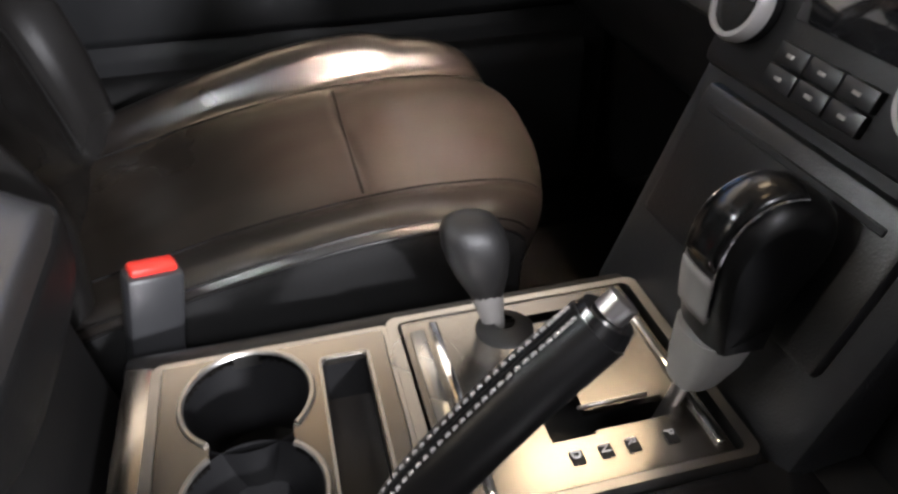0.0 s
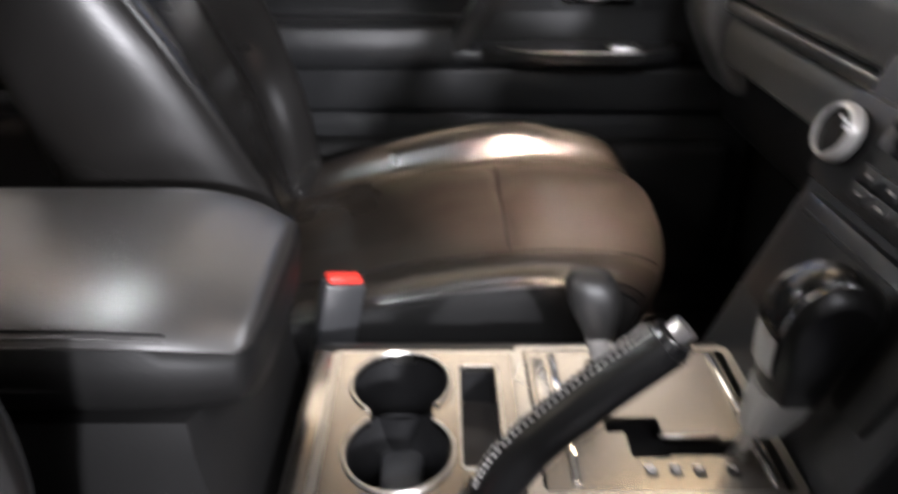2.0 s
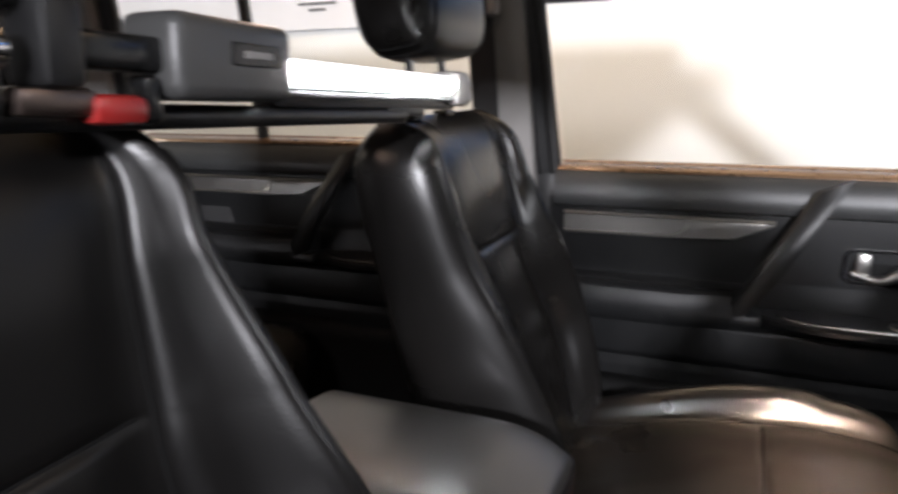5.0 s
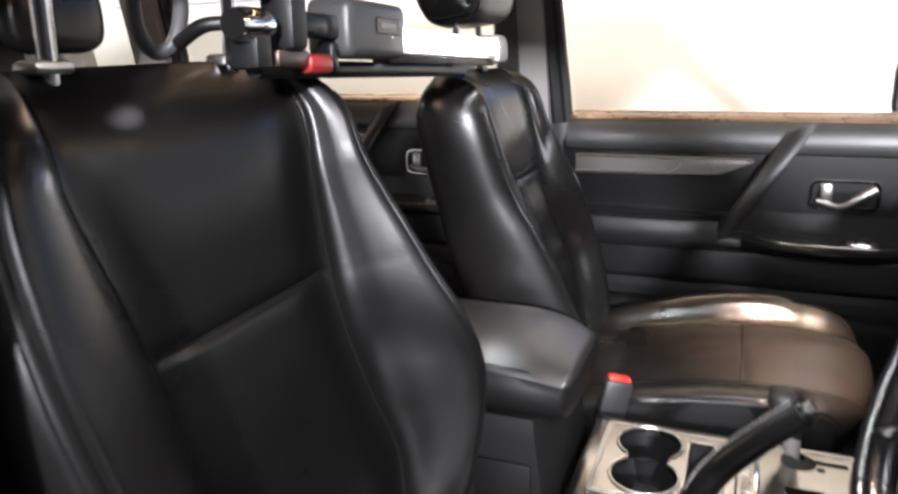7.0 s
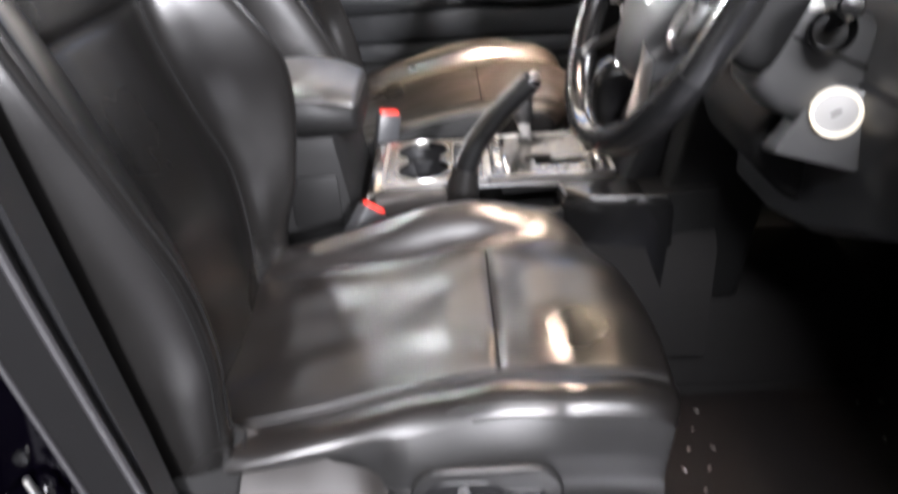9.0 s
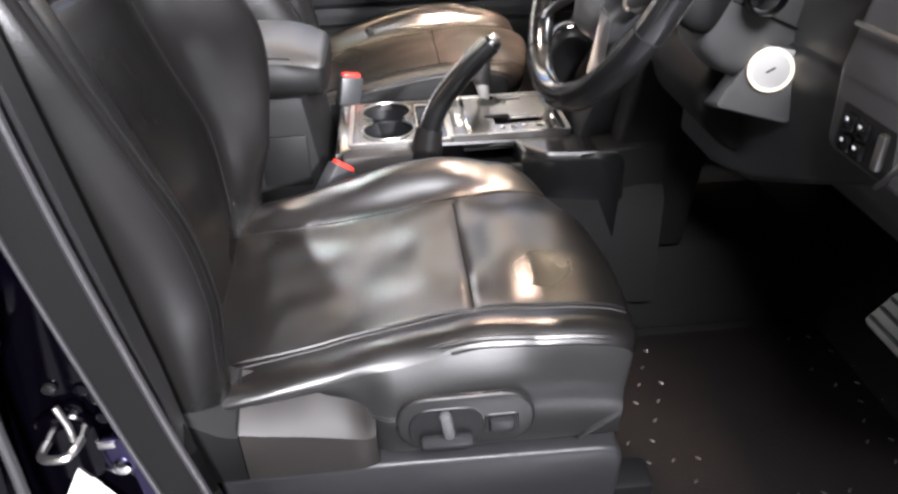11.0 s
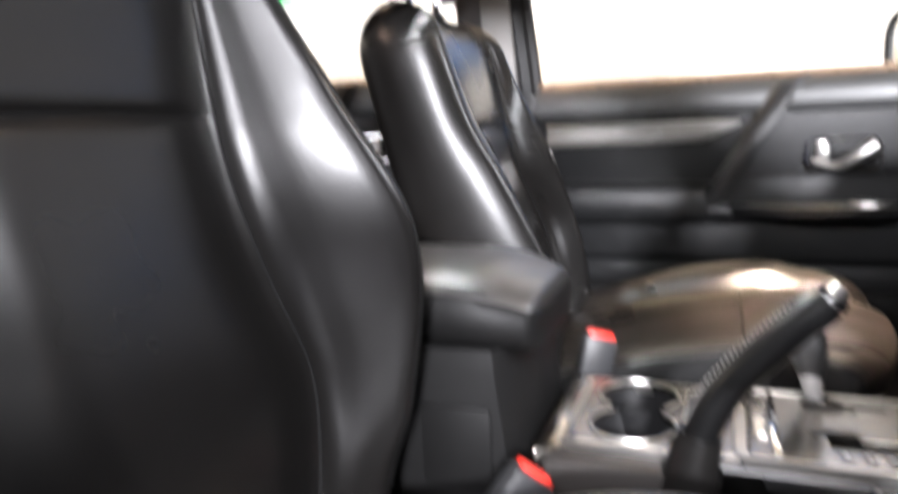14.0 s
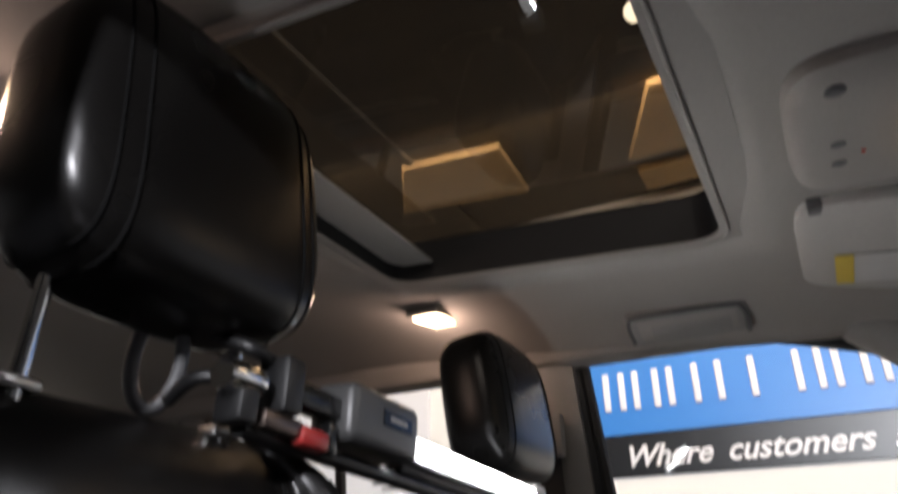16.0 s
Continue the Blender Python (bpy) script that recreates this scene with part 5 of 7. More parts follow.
part("knob", loft([slice_at(k) for k in (-1, -0.97, -0.9, -0.75, -0.5, -0.2, 0.2, 0.5, 0.75, 0.9, 0.97, 1)]), LEATHER_GRIP, gl, "smooth black leather knob", 1.0)
n0, n1 = 10, 27
inlay = part("inlay", loft([[Vector(p) for p in slice_at(k, 0.0012)[n0:n1]] for k in (-0.62, -0.3, 0.0, 0.3, 0.62)], closed=False), GLOSS, gl, "gloss black inlay")
mod = inlay.modifiers.new("thick", "SOLIDIFY")
mod.thickness, mod.offset = 0.0024, 0
for k in (-0.64, 0.64):
    part("inlay_edge", tube(slice_at(k, 0.0016)[n0 - 5:n1], 0.0011, 6), CHROME, gl, "thin chrome edging")
tab = part("release_tab", loft([[Vector(p) for p in slice_at(k, 0.0018)[n0 - 6:n0]] for k in (-0.6, 0.0, 0.6)], closed=False), PILLAR_GR, gl, "grey release tab")
mod = tab.modifiers.new("thick", "SOLIDIFY")
mod.thickness, mod.offset = 0.003, 0
part("collar", loft([[(GX + xo + w * math.copysign(abs(math.cos(a)) ** 0.7, math.cos(a)), GY + d * math.copysign(abs(math.sin(a)) ** 0.7, math.sin(a)), z) for a in [2 * math.pi * k / 24 for k in range(24)]] for z, w, d, xo in
                    ((0.889, 0.009, 0.009, -0.010), (0.893, 0.015, 0.015, -0.009), (0.912, 0.0205, 0.020, -0.003), (0.933, 0.0230, 0.0225, 0.001))]), PILLAR_GR, gl, "satin grey collar")

# transfer lever
tl = thing("transfer_lever", "short transfer lever with dark grey knob and pale collar", "gear lever")
part("shaft", tube([(0.186, 0.103, 0.845), (0.178, 0.106, 0.878)], 0.005, 8), SATIN, tl)
part("boot", lathe([(0.024, 0.0), (0.0235, 0.003), (0.019, 0.006), (0.013, 0.009), (0.008, 0.011)], Matrix.Translation((0.186, 0.097, 0.868)), 24, None, True), RUBBER, tl, "dark rubber boot", 1.0)
part("collar", tube([(0.181, 0.106, 0.868), (0.174, 0.108, 0.906)], lambda t: 0.008 + 0.005 * t, 14), PILLAR_GR, tl, "pale grey collar")
knob = []
for z, r, sq in ((0.900, 0.0125, 1.0), (0.908, 0.0150, 0.95), (0.920, 0.0192, 0.9), (0.933, 0.0222, 0.85), (0.945, 0.0232, 0.8), (0.955, 0.0222, 0.8), (0.962, 0.0190, 0.85), (0.966, 0.0130, 0.9), (0.968, 0.0050, 1.0)):
    t = (z - 0.90) / 0.068
    knob.append([(0.175 - 0.013 * t + r * math.copysign(abs(math.cos(a)) ** sq, math.cos(a)), 0.108 + 0.004 * t + 0.92 * r * math.copysign(abs(math.sin(a)) ** sq, math.sin(a)), z) for a in [2 * math.pi * k / 24 for k in range(24)]])
part("knob", loft(knob), RUBBER, tl, "dark grey squared knob", 1.2)

# ---- dashboard ----
dash = thing("dashboard", "black moulded dashboard with climate panel and air vents", "dashboard")
part("dash_end", prism([(0.425, 1.03), (0.405, 1.08), (0.41, 1.16), (0.45, 1.205), (0.60, 1.22), (0.60, 0.95), (0.47, 0.96)], "y", 0.62, 0.735, 0.02, 4), DASHGREY, dash)
part("dash_body", prism([(0.47, 1.06), (0.455, 1.12), (0.47, 1.19), (0.53, 1.235), (0.92, 1.20), (0.92, 0.95), (0.60, 0.88), (0.50, 0.98)], "y", -0.76, 0.76, 0.015, 3), DASHGREY, dash)
part("glove_box", prism([(0.475, 1.05), (0.50, 0.90), (0.60, 0.82), (0.72, 0.82), (0.72, 1.05)], "y", 0.17, 0.74, 0.012, 3), PLASTIC_DK, dash)
part("dash_roll", prism([(0.443, 1.108), (0.434, 1.13), (0.436, 1.165), (0.452, 1.19), (0.52, 1.2), (0.52, 1.108)], "y", 0.16, 0.755, 0.008, 3), DASHGREY, dash, "grey upper fascia")
part("dash_band", prism([(0.455, 1.010), (0.440, 1.022), (0.437, 1.065), (0.444, 1.082), (0.52, 1.082), (0.52, 1.010)], "y", 0.16, 0.755, 0.006, 3), DASHGREY, dash, "grey lower fascia band")
part("dash_strip", rbox((0.443, 0.455, 1.096), (0.018, 0.58, 0.016), 0.004), SATIN, dash, "silver fascia strip")
# centre stack: a leaning frame of its own axes
SM = Matrix.Translation((0.372, 0.052, 1.075)) @ Matrix.Rotation(radians(20), 4, "Y") @ Matrix.Rotation(radians(3), 4, "Z")


def on_stack(bm):
    bmesh.ops.transform(bm, matrix=SM, verts=bm.verts)
    return bm


part("stack_body", on_stack(rbox((0.06, 0, -0.02), (0.10, 0.24, 0.46), 0.012)), PLASTIC_GR, dash)
part("climate_panel", on_stack(rbox((0.004, 0, 0.0), (0.02, 0.215, 0.082), 0.008)), PLASTIC_DK, dash, "gloss black climate panel")
part("display", on_stack(rbox((-0.008, -0.002, 0.0245), (0.004, 0.088, 0.030), 0.002)), DISPLAY, dash, "dark unlit display")
for q in (-1, 1):
    kb = Matrix.Translation((-0.004, 0.080 * q, 0.005)) @ Matrix.Rotation(radians(-90), 4, "Y")
    knob = part("climate_knob", on_stack(lathe([(0.024, 0), (0.0235, 0.014), (0.020, 0.019), (0.0195, 0.0165), (0.004, 0.0165), (0.0005, 0.0165)], kb, 36)), GLOSS, dash, "round dark climate knob")
    part("knob_ring", on_stack(lathe([(0.0245, 0.010), (0.0250, 0.014), (0.0225, 0.020), (0.0195, 0.0205), (0.0195, 0.017), (0.0235, 0.010)], kb, 36)), SILVERP, knob, "silver ring")
    for a in (30, 60, 90):
        part("knob_mark", on_stack(rbox((-0.0212, 0.080 * q - 0.012 * math.cos(radians(a)), 0.005 + 0.012 * math.sin(radians(a))), (0.001, 0.004, 0.003), 0.0003, 1)), WHITEV, knob)
for r in range(2):
    for c in range(3):
        btn = part("climate_button", on_stack(rbox((-0.008, 0.026 - 0.0275 * c, -0.010 - 0.0145 * r), (0.008, 0.0262, 0.0134), 0.0012)), BUTTON, dash)
        part("button_print", on_stack(rbox((-0.0125, 0.026 - 0.0275 * c, -0.010 - 0.0145 * r), (0.001, 0.006, 0.0024), 0.0003, 1)), PILLAR_GR, btn)
part("name_plate", on_stack(rbox((-0.002, -0.005, 0.058), (0.004, 0.06, 0.014), 0.001)), SATIN, dash, "small silver plate")
part("plate_print", on_stack(rbox((-0.0045, -0.010, 0.058), (0.001, 0.040, 0.006), 0.0003, 1)), PLASTIC_GR, dash)
radio = part("radio_panel", on_stack(rbox((0.006, 0, 0.100), (0.012, 0.20, 0.058), 0.004)), PLASTIC_DK, dash, "dark radio panel")
part("radio_window", on_stack(rbox((-0.001, 0, 0.112), (0.003, 0.14, 0.024), 0.001)), DISPLAY, radio)
for i in range(5):
    part("radio_key", on_stack(rbox((-0.001, 0.056 - 0.028 * i, 0.086), (0.004, 0.024, 0.010), 0.001, 1)), PLASTIC_GR, radio)
for y in (-0.062, 0.062):
    cv = part("air_vent", on_stack(rbox((0.008, y, 0.168), (0.016, 0.104, 0.062), 0.006)), PLASTIC_DK, dash, "slatted centre air vent")
    for i in range(4):
        part("vent_slat", on_stack(rbox((-0.001, y, 0.148 + 0.0135 * i), (0.010, 0.094, 0.005), 0.001, 1, rot=(0, -18, 0))), PLASTIC_MID, cv)
part("pocket_door", on_stack(rbox((0.010, 0, -0.105), (0.016, 0.195, 0.11), 0.006)), PLASTIC, dash, "dark pocket flap")
part("pocket_groove", on_stack(rbox((0.0015, 0, -0.066), (0.002, 0.165, 0.005), 0.0006, 1)), PLASTIC_DK, dash)
# stack flank near black for the shade beside the footwell
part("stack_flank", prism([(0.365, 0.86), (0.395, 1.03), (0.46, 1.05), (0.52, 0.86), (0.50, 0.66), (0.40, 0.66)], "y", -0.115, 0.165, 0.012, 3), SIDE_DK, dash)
ev = part("air_vent", rbox((0.452, 0.655, 1.185), (0.02, 0.10, 0.06), 0.006), PLASTIC_GR, dash, "slatted end air vent")
for i in range(5):
    part("vent_slat", rbox((0.441, 0.655, 1.164 + 0.011 * i), (0.008, 0.09, 0.003), 0.001, 1), GLOSS, ev)
# driver's side
part("knee_panel", prism([(-0.135, 1.10), (-0.135, 0.895), (-0.25, 0.895), (-0.366, 0.922), (-0.50, 0.985), (-0.615, 1.045), (-0.66, 1.06), (-0.66, 1.12)], "x", 0.452, 0.62, 0.012, 3), PLASTIC_GR, dash, "dark grey knee panel")
part("column_pad", prism([(0.40, 1.06), (0.385, 1.03), (0.40, 0.985), (0.44, 0.945), (0.50, 0.93), (0.50, 1.08)], "y", -0.33, -0.14, 0.015, 3), SIDE_DK, dash)
part("pillar_trim", prism([(0.402, 1.138), (0.404, 1.17), (0.413, 1.225), (0.46, 1.24), (0.46, 1.11)], "y", -0.740, -0.722, 0.004, 2), PLASTIC_MID, dash, "grey trim at the end of the dash")
part("kick_panel", loft([[(x, -0.755, z0), (x, -0.715, z0 + 0.01), (x, -0.705, z1 - 0.02), (x, -0.72, z1), (x, -0.76, z1)] for x, z0, z1 in ((0.46, 0.93, 1.04), (0.50, 0.88, 1.06), (0.60, 0.83, 1.06), (0.72, 0.80, 1.0))]), PLASTIC_GR, dash, "charcoal kick panel")
part("end_panel", prism([(0.43, 1.05), (0.425, 1.13), (0.45, 1.26), (0.55, 1.28), (0.60, 0.98)], "y", -0.755, -0.53, 0.012, 3), PLASTIC_MID, dash, "grey outer dash end")
vent = part("air_vent", rbox((0.437, -0.664, 1.236), (0.02, 0.074, 0.056), 0.008, rot=(0, 12, 0)), PLASTIC_DK, dash, "square air vent")
for i in range(6):
    part("vent_slat", rbox((0.427, -0.664, 1.213 + 0.0090 * i), (0.008, 0.064, 0.0020), 0.0008, 1), GLOSS, vent)
part("vent_tab", rbox((0.421, -0.664, 1.236), (0.008, 0.016, 0.007), 0.002), SATIN, vent)
part("trim_band", rbox((0.432, -0.607, 1.146), (0.012, 0.13, 0.048), 0.004, rot=(0, 6, 0)), PLASTIC_MID, dash, "pale grey fascia panel")
# highlight on the panel's upper seam drawn as a satin bead
part("band_edge", tube([(0.424, -0.543, 1.170), (0.424, -0.672, 1.173)], 0.0022, 6), SATIN, dash, "thin bead for the seam's highlight")
part("end_bracket", tube(curve_points([(0.424, -0.690, 1.182), (0.425, -0.683, 1.165), (0.426, -0.669, 1.130), (0.427, -0.655, 1.098), (0.428, -0.636, 1.066), (0.430, -0.620, 1.046)], 24), lambda t: 0.0058 - 0.0035 * t, 8), SATIN, dash, "silver corner trim")
part("trim_light", rbox((0.427, -0.634, 1.190), (0.008, 0.026, 0.009), 0.002), PILLAR_GR, dash)
sw = part("switch_bank", rbox((0.436, -0.592, 1.080), (0.02, 0.085, 0.052), 0.006), PLASTIC_DK, dash)
for a in range(2):
    for b in range(2):
        part("switch_key", rbox((0.4245, -0.573 - 0.020 * a, 1.069 + 0.020 * b), (0.008, 0.016, 0.016), 0.003), GLOSS, sw)
        part("key_print", rbox((0.4202, -0.571 - 0.020 * a, 1.072 + 0.020 * b), (0.001, 0.004, 0.003), 0.0003, 1), WHITEV, sw)
part("dial_slider", rbox((0.4245, -0.620, 1.080), (0.008, 0.010, 0.034), 0.003), SATIN, sw)
hood = part("cluster_hood", loft([[(x, -0.378 + r * math.cos(a), 1.235 + 0.8 * h * math.sin(a)) for a in [math.pi * k / 14 for k in range(15)]] for x, r, h in ((0.43, 0.165, 0.16), (0.46, 0.17, 0.165), (0.62, 0.16, 0.12), (0.75, 0.13, 0.05))], closed=False), PLASTIC, dash)
mod = hood.modifiers.new("thick", "SOLIDIFY")
mod.thickness = 0.012
part("cluster_face", rbox((0.515, -0.378, 1.262), (0.01, 0.32, 0.16), 0.01, rot=(0, 20, 0)), DISPLAY, dash)
for y in (-0.335, -0.490):
    part("gauge_ring", lathe([(0.066, 0), (0.066, 0.018), (0.062, 0.022), (0.056, 0.018), (0.056, 0)], Matrix.Translation((0.494, y, 1.246)) @ Matrix.Rotation(radians(-70), 4, "Y"), 32), SATIN, dash, "silver gauge ring")

# steering column and key
colm = thing("steering_column", "dark steering column cowl with stalk and key barrel", "steering column")
WC, AX = Vector((0.263, -0.366, 1.228)), Vector((0.915, 0.032, -0.402))


def column_ring(s, w, h, dz=0.0, dy=0.0):
    """A squarish ring round the column's axis, s metres below the wheel."""
    c = WC + AX * s + Vector((0, dy, dz))
    up = Vector((0.402, 0, 0.916))
    return [c + Vector((0, w, 0)) * math.copysign(abs(math.cos(a)) ** 0.5, math.cos(a)) + up * h * math.copysign(abs(math.sin(a)) ** 0.5, math.sin(a)) for a in [2 * math.pi * k / 28 for k in range(28)]]


part("collar", loft([column_ring(0.028, 0.038, 0.040), column_ring(0.034, 0.046, 0.048), column_ring(0.075, 0.049, 0.054, -0.004), column_ring(0.112, 0.049, 0.056, -0.010), column_ring(0.122, 0.046, 0.052, -0.012)]), SIDE_DK, colm, "black collar behind the wheel")
part("cowl", loft([column_ring(0.116, 0.043, 0.046, -0.028, 0.006), column_ring(0.122, 0.047, 0.054, -0.030, 0.008), column_ring(0.15, 0.047, 0.060, -0.036, 0.010), column_ring(0.20, 0.046, 0.060, -0.036, 0.012), column_ring(0.29, 0.050, 0.060, -0.020, 0.012)]), DASHGREY, colm, "grey moulded cowl")
part("cowl_seam", tube([column_ring(q, 0.0485 if q < 0.18 else 0.0475, 0.05, -0.020, 0.010)[14] for q in (0.125, 0.15, 0.19, 0.25)], 0.0012, 6), SEAM, colm)
for q, z in ((0.052, -0.018), (0.060, -0.040)):
    part("collar_screw", lathe([(0.0045, 0), (0.004, 0.002), (0.002, 0.0008), (0.0005, 0.0008)], Matrix.Translation(WC + AX * q + Vector((0, -0.0488, z))) @ Matrix.Rotation(radians(90), 4, "X"), 12), PLASTIC_GR, colm)
KN = Vector((-0.40, -0.88, 0.25)).normalized()
KC, E1, E2 = Vector((0.446, -0.393, 1.062)) + KN * 0.022, Vector((0.036, -0.0175, -0.006)), Vector((0.021, 0.0, 0.0345))
part("key_shroud", loft([[KC + KN * n + (E1 * a + E2 * b) * f for a, b in ((-1, -0.9), (-0.9, -1), (0.9, -1), (1, -0.9), (1, 0.9), (0.9, 1), (-0.9, 1), (-1, 0.9))] for n, f in ((-0.075, 1.25), (-0.006, 1.05), (-0.001, 1.01), (0.0, 0.97))]), DASHGREY, colm, "faceted grey key surround")
KM = Matrix.Translation(Vector((0.440, -0.386, 1.076)) + KN * 0.022) @ KN.to_track_quat("Z", "Y").to_matrix().to_4x4()
part("key_ring", lathe([(0.0240, -0.006), (0.0240, 0.006), (0.0226, 0.0080), (0.0204, 0.0068), (0.0204, -0.004)], KM, 40), RINGLIT, colm, "lit ring round the key barrel")
part("key_barrel", lathe([(0.0202, -0.004), (0.0202, 0.0055), (0.012, 0.0068), (0.0005, 0.0068)], KM, 32), BARREL, colm, "pale key barrel")
slot = rbox((0, 0, 0.0078), (0.011, 0.0024, 0.002), 0.0005, 1, rot=(0, 0, 35))
bmesh.ops.transform(slot, matrix=KM, verts=slot.verts)
part("key_slot", slot, PLASTIC_DK, colm)
SN = Vector((-0.32, -0.90, 0.28)).normalized()
CM = Matrix.Translation((0.404, -0.418, 1.166)) @ SN.to_track_quat("Z", "Y").to_matrix().to_4x4()
part("stalk_cup", lathe([(0.021, -0.02), (0.021, 0.004), (0.0195, 0.006), (0.018, 0.003), (0.015, -0.008), (0.001, -0.008)], CM, 32), GLOSS, colm, "dark round stalk socket")
stp = [Vector((0.406, -0.414, 1.170)) + SN * d + Vector((0.004, 0, 0.014)) * (d / 0.05) for d in (0.0, 0.018, 0.036, 0.046)]
part("stalk", tube(stp, lambda t: 0.007 + 0.004 * t, 12), GLOSS, colm, "glossy black stalk")
part("stalk_end", lathe([(0.011, 0), (0.0115, 0.006), (0.009, 0.011), (0.001, 0.012)], Matrix.Translation(stp[-1]) @ SN.to_track_quat("Z", "Y").to_matrix().to_4x4(), 16), RIMGLOSS, colm)
part("column_lever", tube(curve_points([(0.392, -0.335, 1.222), (0.394, -0.358, 1.214), (0.395, -0.380, 1.200), (0.396, -0.398, 1.180)], 20), 0.0085, 10, flat=0.6), BARREL, colm, "pale grey column lever")

# steering wheel
WM = Matrix.Translation(WC) @ Matrix.Rotation(radians(2), 4, "Z") @ Matrix.Rotation(radians(-66.3), 4, "Y")   # local z to the driver, local x up
wheel = thing("steering_wheel", "black leather steering wheel with silver spokes and gloss inserts", "steering wheel")


def on_wheel(bm):
    bmesh.ops.transform(bm, matrix=WM, verts=bm.verts)
    return bm


def arc(r, a0, a1, n, z=0.0):
    return [(r * math.cos(radians(a0 + (a1 - a0) * i / n)), r * math.sin(radians(a0 + (a1 - a0) * i / n)), z) for i in range(n + 1)]


RIM = 0.178
part("rim", on_wheel(tube(arc(RIM, 0, 360, 95)[:-1], 0.0150, 18, loop=True)), RIMGLOSS, wheel, "black leather rim")
for a in (112, 206):
    part("rim_insert", on_wheel(tube(arc(RIM, a, a + 42, 16), 0.0157, 14)), GLOSS, wheel, "gloss black rim insert")
for a in (60, 112, 154, 206, 248, 300):
    part("rim_joint", on_wheel(tube([((RIM + 0.0151 * math.cos(q)) * math.cos(radians(a)), (RIM + 0.0151 * math.cos(q)) * math.sin(radians(a)), 0.0151 * math.sin(q)) for q in [2 * math.pi * i / 20 for i in range(20)]], 0.0008, 5, loop=True)), SEAM, wheel)

for k in range(30):
    a = radians(14 + 3.1 * (k % 15)) * (1 if k < 15 else -1)
    lace = [((RIM - 0.0152 * math.cos(q)) * math.cos(a + 0.010 * math.sin(q)), (RIM - 0.0152 * math.cos(q)) * math.sin(a + 0.010 * math.sin(q)), 0.0152 * math.sin(q)) for q in (-0.5, -0.2, 0.1, 0.4, 0.7)]
    part("rim_stitch", on_wheel(tube(lace, 0.0009, 5)), STITCH, wheel, "dark lacing stitch")


def shield(grow, z, p):
    """A ring of the horn pad: broad and nearly straight above, narrow below."""
    out = []
    for i in range(56):
        a = 2 * math.pi * i / 56
        u = math.copysign(abs(math.cos(a)) ** p, math.cos(a))
        v = math.copysign(abs(math.sin(a)) ** p, math.sin(a))
        k = (u + 1) / 2
        x = -0.034 + 0.077 * grow * u - 0.006 * v * v * k
        out.append((x, (0.052 + 0.048 * smooth01(k * 1.25)) * grow * v, z))
    return out


part("hub", on_wheel(loft([shield(0.90, -0.036, 0.55), shield(0.985, -0.030, 0.55), shield(1.0, -0.020, 0.55), shield(0.985, -0.010, 0.56), shield(0.94, -0.0035, 0.57), shield(0.82, 0.0015, 0.62), shield(0.60, 0.0050, 0.70), shield(0.35, 0.0070, 0.85), shield(0.10, 0.0078, 1.0)])), HUB, wheel, "smooth domed horn pad", 1.2)
part("hub_edge", on_wheel(tube(curve_points([(0.0265, -0.135, -0.001), (0.0350, -0.090, -0.009), (0.0400, -0.040, -0.010), (0.0410, 0.0, -0.010), (0.0400, 0.040, -0.010), (0.0350, 0.090, -0.009), (0.0265, 0.135, -0.001)], 40), 0.0022, 6)), TRIM, wheel, "thin bright upper edge of the horn pad")
